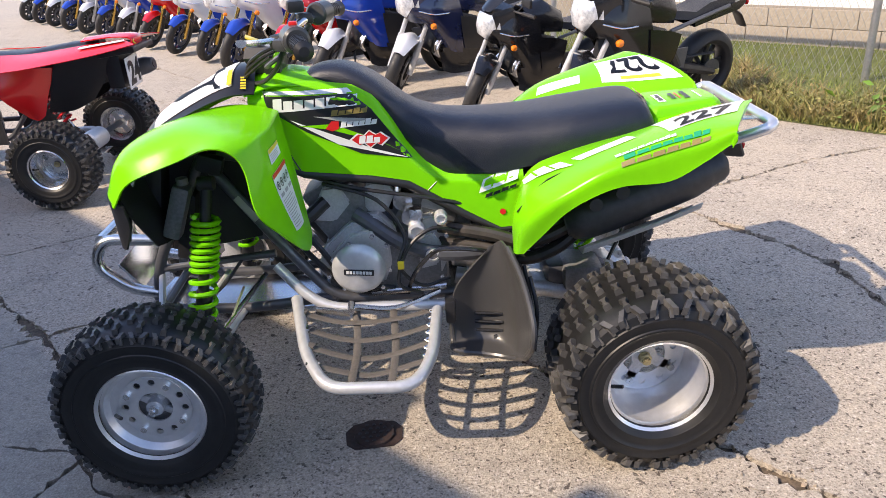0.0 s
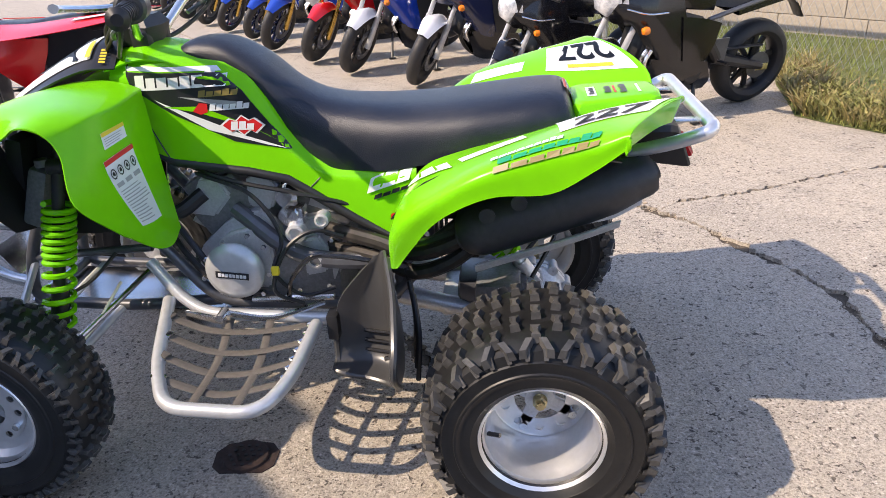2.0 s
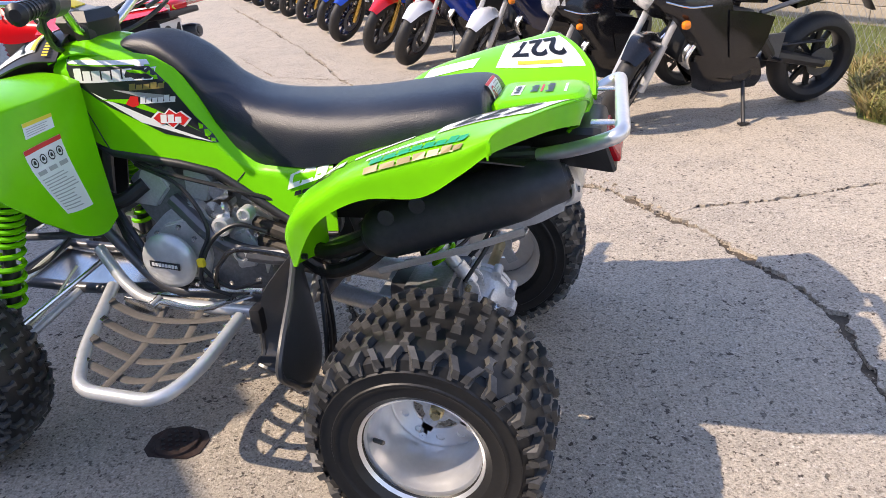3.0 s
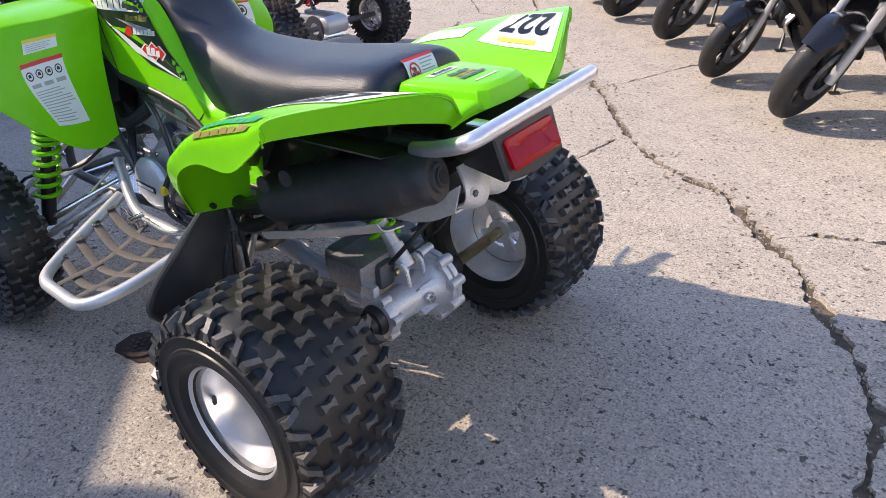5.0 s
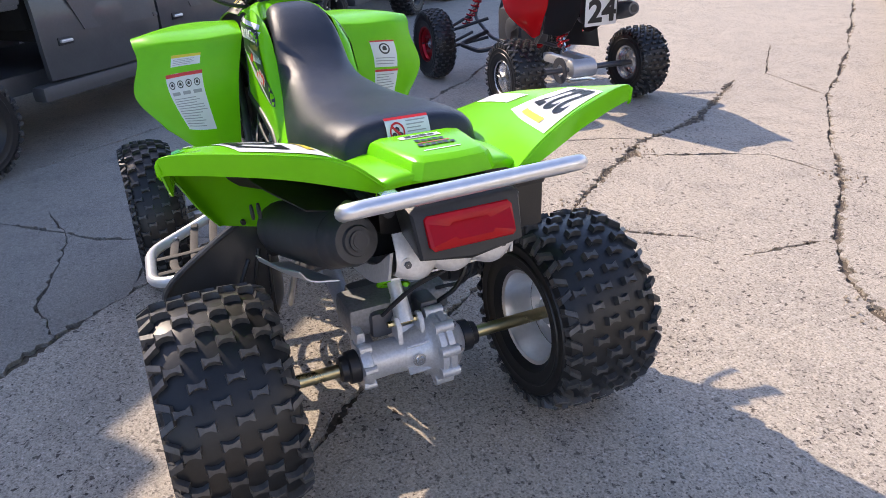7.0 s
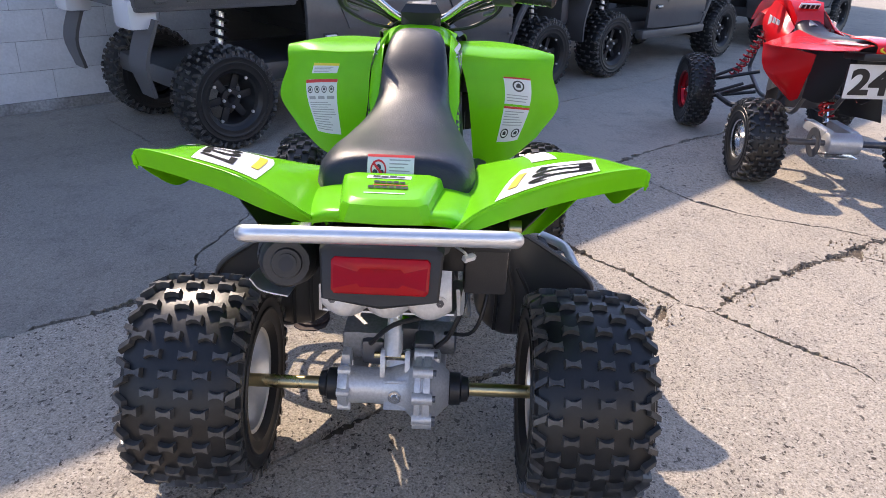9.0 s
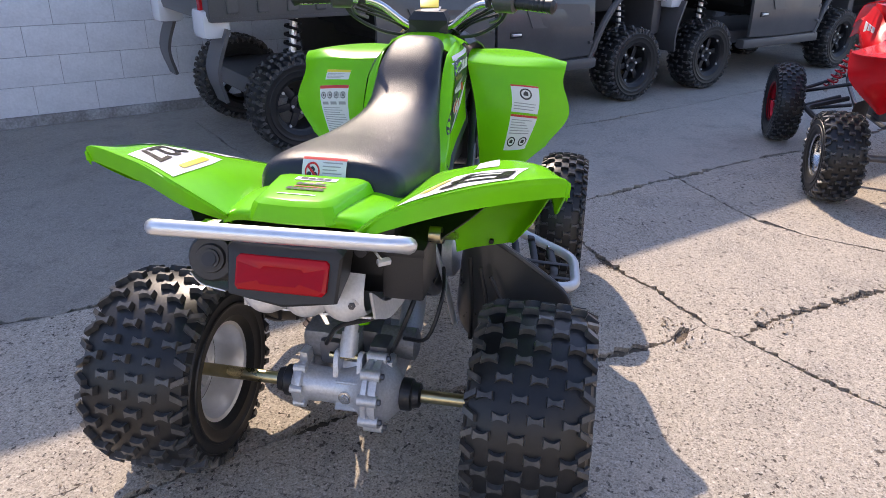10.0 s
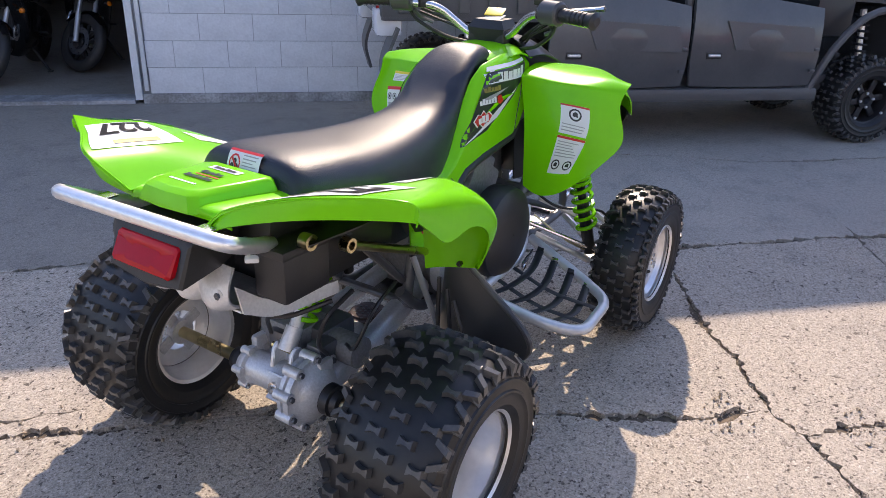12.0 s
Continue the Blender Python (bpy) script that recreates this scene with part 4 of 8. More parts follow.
def bars(x0, z0, length, height, slope, pieces, sign, lift, lean=0.3):
    """A notched plain ribbon in place of a brand's letters, laid on the side panel."""
    f = on_side(sign, lift)
    seed = int(abs(x0 * 1000)) + pieces
    return ribbon(lambda a, b: f(Vector((x0 + length * a + lean * height * b, 0, z0 + slope * length * a + height * b))), pieces, seed)


for sign in (-1, 1):
    p = part("side_panel", side_panel(sign), GREEN, quad, "lime green side panel with race graphics", smooth=50)
    part("graphic", patch([(-0.322, 0.955), (-0.090, 0.948), (-0.040, 0.905), (0.012, 0.830), (0.060, 0.762), (-0.079, 0.785), (-0.216, 0.852), (-0.290, 0.900), (-0.316, 0.923)], sign, 0.0015), INK, p, "black graphic")
    part("graphic", patch([(-0.328, 0.966), (-0.100, 0.962), (-0.088, 0.951), (-0.322, 0.958)], sign, 0.0022), WHITE, p, "white stripe")
    part("graphic", patch([(-0.261, 0.890), (-0.137, 0.814), (0.0, 0.776), (0.058, 0.764), (-0.046, 0.797), (-0.134, 0.836)], sign, 0.0022), WHITE, p, "white flash")
    part("graphic", patch([(-0.20, 0.896), (-0.06, 0.882), (-0.03, 0.868), (-0.11, 0.874)], sign, 0.0022), GREYV, p, "grey flash")
    part("graphic", patch([(-0.24, 0.872), (-0.16, 0.858), (-0.02, 0.812), (0.03, 0.785), (-0.04, 0.825), (-0.15, 0.872)], sign, 0.0024), GREEN, p, "green flash")
    part("logo", bars(-0.303, 0.911, 0.230, 0.036, 0.035, 8, sign, 0.003, 0.12), WHITE, p, "white maker's logo")
    part("logo", bars(-0.150, 0.893, 0.100, 0.016, 0.05, 5, sign, 0.003), GOLDV, p, "bronze model logo")
    part("logo", bars(-0.128, 0.860, 0.100, 0.018, 0.05, 6, sign, 0.0032), WHITE, p, "white sponsor logo")
    part("logo", patch([(-0.168, 0.860), (-0.150, 0.880), (-0.130, 0.878), (-0.132, 0.858), (-0.150, 0.852)], sign, 0.0034), REDV, p, "red sponsor badge")
    dia = [(-0.108, 0.825), (-0.085, 0.842), (-0.068, 0.836), (-0.052, 0.850), (-0.034, 0.837), (-0.02, 0.843), (0.004, 0.824), (-0.02, 0.803), (-0.034, 0.811), (-0.052, 0.798), (-0.068, 0.812), (-0.085, 0.806)]
    part("logo", patch(dia, sign, 0.0034), WHITE, p, "white jagged sponsor badge")
    part("logo", patch([(-0.052 + (x + 0.052) * 0.88, 0.824 + (z - 0.824) * 0.84) for x, z in dia], sign, 0.0040), REDV, p, "red jagged sponsor badge")
    part("logo", bars(-0.083, 0.813, 0.060, 0.021, 0.0, 3, sign, 0.0046, 0.2), WHITE, p, "white sponsor letters as bars")
    if sign < 0:
        part("logo", bars(0.236, 0.655, 0.112, 0.038, 0.36, 3, sign, 0.0046, 0.35), WHITE, p, "white name sticker")
        part("logo", bars(0.252, 0.640, 0.090, 0.012, 0.36, 4, sign, 0.0040, 0.35), INK, p, "black name sticker")
    part("badge", patch([(0.30 + 0.009 * math.cos(a), 0.60 + 0.009 * math.sin(a)) for a in (k * 0.785 for k in range(8))], sign, 0.0035), REDV, p, "small round red badge")

for sign in (-1, 1):
    f = on_side(sign, 0.0)
    part("panel_seam", tube([f(Vector((x, 0, z))) for x, z in catmull_xz([(-0.322, 0.975), (-0.320, 0.945), (-0.305, 0.885), (-0.292, 0.835), (-0.265, 0.775), (-0.250, 0.748)])], 0.0022, 5), INK, quad, "dark seam between fender and side panel")
    part("panel_seam", tube([f(Vector((x, 0, z))) for x, z in ((0.148, 0.722), (0.120, 0.690), (0.092, 0.664))], 0.0018, 5), INK, quad, "dark seam below the seat")
    part("lower_trim", tube([f(Vector((x, 0, z - 0.007))) + Vector((0, -0.004 * sign, 0)) for x, z in LOWER[1:]], [0.006, 0.011, 0.013, 0.013, 0.014, 0.013, 0.010, 0.006], 8), BLACKP, quad, "black trim under the side panel", smooth=60)

# top cover between the panels, ahead of the seat
part("top_cover", sheet([[(-0.375, -0.118, 0.955), (-0.38, -0.06, 0.985), (-0.38, 0, 0.99), (-0.38, 0.06, 0.985), (-0.375, 0.118, 0.955)],
                         [(-0.28, -0.118, 0.978), (-0.28, -0.06, 1.0), (-0.28, 0, 1.004), (-0.28, 0.06, 1.0), (-0.28, 0.118, 0.978)],
                         [(-0.16, -0.105, 0.955), (-0.16, -0.06, 0.975), (-0.16, 0, 0.978), (-0.16, 0.06, 0.975), (-0.16, 0.105, 0.955)]], 0.004, 5), GREEN, quad)
# nose cowl
NOSE = [[(-0.345, -0.125, 0.965), (-0.345, -0.07, 1.012), (-0.345, 0, 1.022), (-0.345, 0.07, 1.012), (-0.345, 0.125, 0.965)],
        [(-0.42, -0.145, 0.965), (-0.42, -0.08, 1.008), (-0.42, 0, 1.02), (-0.42, 0.08, 1.008), (-0.42, 0.145, 0.965)],
        [(-0.53, -0.155, 0.925), (-0.53, -0.09, 0.958), (-0.53, 0, 0.97), (-0.53, 0.09, 0.958), (-0.53, 0.155, 0.925)],
        [(-0.64, -0.14, 0.862), (-0.65, -0.09, 0.885), (-0.655, 0, 0.893), (-0.65, 0.09, 0.885), (-0.64, 0.14, 0.862)],
        [(-0.70, -0.10, 0.79), (-0.715, -0.06, 0.80), (-0.72, 0, 0.805), (-0.715, 0.06, 0.80), (-0.70, 0.10, 0.79)]]
nose = part("nose_cowl", sheet(NOSE, 0.005, 5), INK, quad, "black nose cowl with a white number panel")
n1, n2 = on_surface(NOSE, 0.002), on_surface(NOSE, 0.006)
part("number_panel", decal(n1, 0.20, 0.70, 0.10, 0.60, 10, 10), WHITE, nose, "white number panel")
seven = lettering("7", 1.0, pose(0, 0, 0), bold=0.04)
for v in seven.verts:
    v.co = n2(0.58 - 0.30 * v.co.y, 0.48 - 0.50 * v.co.x)
part("number", seven, INK, nose, "black race number")
part("strip", decal(n2, 0.20, 0.235, 0.11, 0.30), YELLOWV, nose, "yellow strip")
part("strip", join(*[decal(n2, 0.075, 0.125, 0.045 + 0.028 * k, 0.063 + 0.028 * k, 1, 1) for k in range(5)]), YELLOWV, nose, "yellow bars in place of a name")

# front fenders
FRONT = [[(-0.712, -0.12, 0.800), (-0.716, -0.24, 0.796), (-0.707, -0.315, 0.782), (-0.680, -0.365, 0.758)],
         [(-0.668, -0.125, 0.872), (-0.667, -0.24, 0.876), (-0.655, -0.322, 0.862), (-0.625, -0.372, 0.822)],
         [(-0.525, -0.13, 0.924), (-0.520, -0.24, 0.930), (-0.51, -0.33, 0.918), (-0.492, -0.385, 0.872)],
         [(-0.40, -0.125, 0.940), (-0.39, -0.26, 0.932), (-0.388, -0.375, 0.930), (-0.402, -0.442, 0.914)],
         [(-0.300, -0.13, 0.922), (-0.300, -0.26, 0.914), (-0.315, -0.37, 0.914), (-0.348, -0.448, 0.902)],
         [(-0.285, -0.135, 0.895), (-0.283, -0.26, 0.890), (-0.294, -0.37, 0.886), (-0.322, -0.444, 0.855)],
         [(-0.262, -0.165, 0.78), (-0.258, -0.28, 0.78), (-0.272, -0.385, 0.77), (-0.302, -0.470, 0.755)],
         [(-0.235, -0.19, 0.585), (-0.232, -0.25, 0.566), (-0.236, -0.32, 0.590), (-0.258, -0.40, 0.660)]]


def label_sheet(name, rows, parent, lab, sign, u_top, u_low, v_in, v_out):
    """A printed label on the rear flap of a front fender, with its lines; a, b run across and c, d up, from 0 to 1."""
    f = {lift: on_surface(FRONT, lift, -sign) for lift in (0.0012, 0.0024)}

    def at(a, c, lift):
        v = v_out + (v_in - v_out) * a if sign < 0 else v_in + (v_out - v_in) * a
        return f[lift](u_low + (u_top - u_low) * c, v)

    def patch_at(a, b, c, d, lift, n=1):
        return decal(lambda p, q: at(p, q, lift), a, b, c, d, n, n)

    def disc_at(a, b, c, d, lift):
        bm = bmesh.new()
        ac, cc, ra, rc = (a + b) / 2, (c + d) / 2, (b - a) / 2, (d - c) / 2
        ring = [[bm.verts.new(at(ac + q * ra * math.cos(t), cc + q * rc * math.sin(t), lift)) for t in (2 * math.pi * k / 16 for k in range(16))] for q in (1.0, 0.74)]
        for k in range(16):
            bm.faces.new((ring[0][k], ring[0][(k + 1) % 16], ring[1][(k + 1) % 16], ring[1][k]))
        bm.faces.new([bm.verts.new(at(ac + q * ra, cc + w * rc, lift)) for q, w in ((-0.42, -0.28), (0.42, -0.36), (0.36, 0.3), (0.0, 0.5), (-0.36, 0.2))])
        return bm

    ob = part(name, patch_at(0, 1, 0, 1, 0.0012, 6), WHITE, parent, lab, smooth=0)
    for m2, items in rows:
        if m2 is INK:
            part("pictogram", join(*[disc_at(*item, 0.0024) for item in items]), INK, ob, smooth=0)
        else:
            part("print", join(*[patch_at(*item, 0.0024, 2) for item in items]), m2, ob, smooth=0)
    return ob


def lines(n, z0, z1, seed):
    rnd = random.Random(seed)
    h = (z1 - z0) / n
    return [(0.07, rnd.uniform(0.6, 0.94), z0 + h * k + h * 0.3, z0 + h * k + h * 0.62) for k in range(n)]


for sign in (-1, 1):
    bm = sheet(FRONT, 0.004, 6)
    if sign > 0:
        mirror_y(bm)
    f = part("front_fender", bm, GREEN, quad, "lime green front fender with warning labels", smooth=60)
    if sign < 0:
        label_sheet("caution_label", [(YELLOWV, [(0.0, 1.0, 0.72, 1.0)]), (GREYV, lines(4, 0.08, 0.62, 3))], f, "white label with a yellow head", sign, 0.745, 0.790, 0.33, 0.58)
        label_sheet("warning_label", [(REDV, [(0.0, 1.0, 0.92, 1.0)]), (GREYV, lines(12, 0.04, 0.52, 4) + [(0.08, 0.3, 0.56, 0.62), (0.38, 0.6, 0.56, 0.62), (0.68, 0.92, 0.56, 0.62)]), (INK, [(0.06 + 0.23 * k, 0.23 + 0.23 * k, 0.68, 0.84) for k in range(4)])], f, "white warning label with a red head and pictograms", sign, 0.812, 0.950, 0.31, 0.63)
    else:
        label_sheet("warning_label", [(REDV, [(0.0, 1.0, 0.93, 1.0)]), (GREYV, lines(3, 0.06, 0.34, 5)), (INK, [(0.28, 0.72, 0.42, 0.86)])], f, "white warning label with a pictogram", sign, 0.775, 0.866, 0.35, 0.62)
        label_sheet("warning_label", [(REDV, [(0.0, 1.0, 0.93, 1.0)]), (GREYV, lines(6, 0.42, 0.88, 6)), (INK, [(0.08, 0.42, 0.1, 0.36), (0.56, 0.92, 0.1, 0.36)])], f, "white warning label with two pictograms", sign, 0.872, 0.952, 0.35, 0.63)

# rear fenders
REAR = [[(0.345, -0.215, 0.522), (0.322, -0.25, 0.527), (0.312, -0.30, 0.536), (0.314, -0.345, 0.547), (0.332, -0.366, 0.556)],
        [(0.340, -0.20, 0.615), (0.318, -0.26, 0.622), (0.316, -0.33, 0.628), (0.332, -0.392, 0.640), (0.380, -0.412, 0.630)],
        [(0.350, -0.19, 0.685), (0.348, -0.265, 0.698), (0.358, -0.345, 0.710), (0.380, -0.425, 0.708), (0.424, -0.438, 0.688)],
        [(0.385, -0.184, 0.730), (0.408, -0.262, 0.742), (0.428, -0.345, 0.757), (0.444, -0.438, 0.757), (0.480, -0.455, 0.730)],
        [(0.45, -0.182, 0.757), (0.468, -0.262, 0.772), (0.495, -0.355, 0.792), (0.525, -0.452, 0.804), (0.555, -0.466, 0.760)],
        [(0.60, -0.150, 0.784), (0.62, -0.262, 0.824), (0.635, -0.372, 0.848), (0.645, -0.465, 0.847), (0.660, -0.479, 0.770)],
        [(0.76, -0.138, 0.792), (0.778, -0.225, 0.858), (0.757, -0.345, 0.880), (0.737, -0.474, 0.870), (0.737, -0.490, 0.816)],
        [(0.905, -0.135, 0.812), (0.932, -0.222, 0.880), (0.876, -0.325, 0.893), (0.798, -0.482, 0.893), (0.792, -0.498, 0.858)],
        [(0.911, -0.135, 0.807), (0.940, -0.222, 0.874), (0.884, -0.328, 0.887), (0.804, -0.487, 0.887), (0.795, -0.500, 0.855)],
        [(0.896, -0.135, 0.788), (0.926, -0.214, 0.826), (0.874, -0.324, 0.846), (0.800, -0.480, 0.857), (0.794, -0.498, 0.848)]]
# the right fender sits a little higher and has a narrower lip
REAR_RIGHT = [[(0.345, -0.215, 0.522), (0.322, -0.25, 0.527), (0.312, -0.30, 0.536), (0.314, -0.345, 0.547), (0.332, -0.366, 0.556)],
              [(0.335, -0.20, 0.620), (0.305, -0.26, 0.625), (0.301, -0.33, 0.630), (0.322, -0.392, 0.640), (0.378, -0.412, 0.630)],
              [(0.325, -0.19, 0.700), (0.315, -0.265, 0.712), (0.330, -0.345, 0.720), (0.366, -0.425, 0.712), (0.420, -0.438, 0.688)],
              [(0.36, -0.184, 0.745), (0.385, -0.27, 0.772), (0.41, -0.35, 0.788), (0.432, -0.438, 0.772), (0.478, -0.455, 0.735)],
              [(0.45, -0.182, 0.772), (0.465, -0.27, 0.802), (0.49, -0.36, 0.830), (0.525, -0.452, 0.820), (0.555, -0.466, 0.764)],
              [(0.60, -0.150, 0.784), (0.62, -0.27, 0.832), (0.635, -0.375, 0.858), (0.645, -0.465, 0.856), (0.660, -0.479, 0.770)],
              [(0.76, -0.138, 0.790), (0.77, -0.225, 0.842), (0.757, -0.345, 0.876), (0.735, -0.474, 0.880), (0.737, -0.490, 0.820)],
              [(0.930, -0.122, 0.800), (0.922, -0.190, 0.852), (0.868, -0.325, 0.888), (0.796, -0.480, 0.895), (0.792, -0.498, 0.858)],
              [(0.936, -0.122, 0.799), (0.930, -0.191, 0.847), (0.876, -0.327, 0.883), (0.802, -0.487, 0.889), (0.795, -0.500, 0.855)],
              [(0.944, -0.124, 0.790), (0.942, -0.194, 0.822), (0.882, -0.326, 0.848), (0.805, -0.482, 0.858), (0.796, -0.499, 0.848)]]


for sign in (-1, 1):
    rows = REAR if sign < 0 else REAR_RIGHT
    bm = sheet(rows, 0.004, 6)
    if sign > 0:
        mirror_y(bm)
    f = part("rear_fender", bm, GREEN, quad, "lime green rear fender with a race number", smooth=60)
    f1, f2 = on_surface(rows, 0.0015, -sign), on_surface(rows, 0.003, -sign)
    part("number_panel", decal(f1, 0.595, 0.770, 0.270, 0.57 if sign < 0 else 0.61, 14, 10), WHITE, f, "white number panel")
    digits = lettering("227", 1.0, pose(0, 0, 0), bold=0.035)
    wide = max(v.co.x for v in digits.verts)
    for v in digits.verts:
        a, b = v.co.x / wide, v.co.y
        v.co = f2(0.622 + 0.122 * a, 0.550 - 0.145 * b) if sign < 0 else f2(0.744 - 0.122 * a, 0.585 - 0.21 * b)
    part("number", digits, INK, f, "black race number")
    part("strip", decal(f2, 0.640, 0.725, 0.300, 0.335), YELLOWV, f, "yellow sponsor strip")
    part("sticker", decal(f1, 0.44, 0.545, 0.30, 0.43), WHITE, f, "white sticker")
    part("flap_bolt", bolt((0.318, sign * 0.305, 0.551), 0.007, 0.012, "x"), BLACKP, f)


def fender_ribbon(u0, u1, v0, v1, n, lift, seed, rise=0.0):
    """A sponsor's name on the outer side of the left rear fender, as a plain ribbon."""
    f = on_surface(REAR, lift)
    return ribbon(lambda a, b: f(u0 + (u1 - u0) * a, v1 + (v0 - v1) * b - rise * a), n, seed, 0.03)


part("sponsor_sticker", fender_ribbon(0.475, 0.600, 0.625, 0.665, 9, 0.003, 1), WHITE, quad, "white sponsor sticker on the rear fender", smooth=0)
part("sponsor_sticker", fender_ribbon(0.48, 0.685, 0.68, 0.735, 8, 0.003, 2), TEALV, quad, "green sponsor sticker on the rear fender", smooth=0)
part("sponsor_sticker", fender_ribbon(0.465, 0.685, 0.75, 0.80, 7, 0.003, 3), GOLDV, quad, "bronze sponsor sticker on the rear fender", smooth=0)

name_map = on_surface(REAR, 0.003)
part("sponsor_sticker", ribbon(lambda a, b: name_map(0.235 + 0.180 * a, 0.05 + 0.17 * a + (1 - b) * (0.15 + 0.12 * a)), 3, 9, 0.03), WHITE, quad, "white name sticker on the rear fender", smooth=0)

# tail
SHELF = [[(0.66, -0.172, 0.780), (0.66, -0.10, 0.800), (0.66, 0, 0.802), (0.66, 0.10, 0.800), (0.66, 0.172, 0.780)],
         [(0.75, -0.162, 0.797), (0.755, -0.11, 0.812), (0.76, 0, 0.814), (0.755, 0.11, 0.812), (0.75, 0.162, 0.797)],
         [(0.84, -0.155, 0.802), (0.855, -0.11, 0.820), (0.86, 0, 0.824), (0.855, 0.11, 0.820), (0.84, 0.155, 0.802)],
         [(0.895, -0.148, 0.802), (0.912, -0.10, 0.822), (0.925, 0, 0.826), (0.912, 0.10, 0.822), (0.895, 0.148, 0.802)],
         [(0.898, -0.148, 0.790), (0.914, -0.10, 0.806), (0.927, 0, 0.810), (0.914, 0.10, 0.806), (0.898, 0.148, 0.790)]]
tail = part("tail_cover", sheet(SHELF, 0.004, 5), GREEN, quad, "lime green tail cover with stickers", smooth=45)


def tail_ring(x0, x1, y0, y1, z0, z1):
    """A ring with cut corners round the raised panel."""
    c = 0.016
    return [(x, y, z0 + (z1 - z0) * (x - x0) / (x1 - x0)) for x, y in ((x0, -y0 + c), (x0, y0 - c), (x0 + c, y0), (x1 - c, y1), (x1, y1 - c), (x1 + 0.006, 0), (x1, -y1 + c), (x1 - c, -y1), (x0 + c, -y0))]


part("tail_panel", ring_loft([tail_ring(0.715, 0.937, 0.108, 0.088, 0.800, 0.815), tail_ring(0.725, 0.930, 0.100, 0.080, 0.832, 0.840), tail_ring(0.728, 0.927, 0.097, 0.077, 0.838, 0.846), tail_ring(0.738, 0.915, 0.090, 0.069, 0.843, 0.853), tail_ring(0.743, 0.911, 0.086, 0.066, 0.844, 0.854)]), GREEN, tail, "raised green centre panel", smooth=28)


def tail_quad(x0, x1, y0, y1, lift):
    bm = bmesh.new()
    z = lambda x: 0.844 + 0.010 * (x - 0.743) / 0.168 + lift
    bm.faces.new([bm.verts.new((x, y, z(x))) for x, y in ((x0, y0), (x1, y0), (x1, y1), (x0, y1))])
    return bm


def tail_ribbon(x0, x1, y0, y1, n, seed):
    z = lambda x: 0.8464 + 0.010 * (x - 0.743) / 0.168
    return ribbon(lambda a, b: Vector((x1 + (x0 - x1) * b, y0 + (y1 - y0) * a, z(x1 + (x0 - x1) * b))), n, seed)


part("sticker", tail_quad(0.762, 0.784, -0.048, 0.040, 0.0012), WHITE, tail, "white sticker", smooth=0)
part("sticker", tail_ribbon(0.767, 0.779, -0.036, 0.030, 4, 4), INK, tail, "black sponsor print", smooth=0)
part("sticker", tail_ribbon(0.803, 0.819, -0.030, 0.032, 5, 5), INK, tail, "black sponsor print", smooth=0)
part("sticker", tail_quad(0.826, 0.831, -0.03, 0.036, 0.0012), REDV, tail, "thin red strip", smooth=0)
part("sticker", tail_ribbon(0.838, 0.855, -0.038, 0.040, 6, 6), INK, tail, "black sponsor print", smooth=0)
part("sticker", tail_quad(0.880, 0.886, -0.042, 0.034, 0.0012), WHITE, tail, "white strip", smooth=0)


def lamp_ring(x, low, half_low, half_top, z0, z1, lean):
    """A six-cornered ring of the lamp's housing; its lower edge comes to a blunt point."""
    return [(x + lean, -half_low, z0), (x + lean, 0, z0 - low), (x + lean, half_low, z0), (x, half_top, z1 - 0.012), (x - 0.002, half_top - 0.014, z1), (x - 0.002, -half_top + 0.014, z1), (x, -half_top, z1 - 0.012)]


lamp = part("tail_lamp", ring_loft([lamp_ring(0.80, 0.0, 0.075, 0.085, 0.720, 0.768, 0.0), lamp_ring(0.88, 0.010, 0.098, 0.108, 0.700, 0.786, 0.01), lamp_ring(0.955, 0.018, 0.104, 0.113, 0.688, 0.786, 0.026), lamp_ring(0.966, 0.018, 0.106, 0.112, 0.688, 0.783, 0.028), lamp_ring(0.972, 0.014, 0.102, 0.107, 0.692, 0.778, 0.028)]), BLACKP, quad, "black tail lamp housing", smooth=30)
LENSRING = lambda x, a, b, z0, z1: [(x + 0.026, -a + 0.006, z0), (x + 0.026, a - 0.006, z0), (x + 0.024, a, z0 + 0.006), (x + 0.002, b, z1 - 0.006), (x, b - 0.006, z1), (x, -b + 0.006, z1), (x + 0.002, -b, z1 - 0.006), (x + 0.024, -a, z0 + 0.006)]
lens = part("lens", ring_loft([LENSRING(0.960, 0.088, 0.090, 0.704, 0.764), LENSRING(0.979, 0.087, 0.089, 0.705, 0.763), LENSRING(0.983, 0.082, 0.084, 0.710, 0.758), LENSRING(0.984, 0.040, 0.042, 0.722, 0.746)]), LENS, lamp, "red lamp lens", smooth=25)
grab = part("grab_bar", tube(rounded([(0.84, -0.185, 0.752), (0.93, -0.218, 0.780), (1.012, -0.248, 0.817), (0.998, 0.246, 0.820), (0.92, 0.216, 0.782), (0.84, 0.185, 0.752)], 0.04, 6), 0.0155, 12), POLISH, quad, "polished aluminium grab bar")
for y in (-0.145, 0.145):
    part("bracket", box((0.055, 0.034, 0.004), (0.972, y, 0.812), 0.001), ALU, grab)

# exhaust
muf = [(0.46, -0.245, 0.580), (0.50, -0.242, 0.592), (0.80, -0.206, 0.680), (0.84, -0.200, 0.691), (0.895, -0.190, 0.707)]
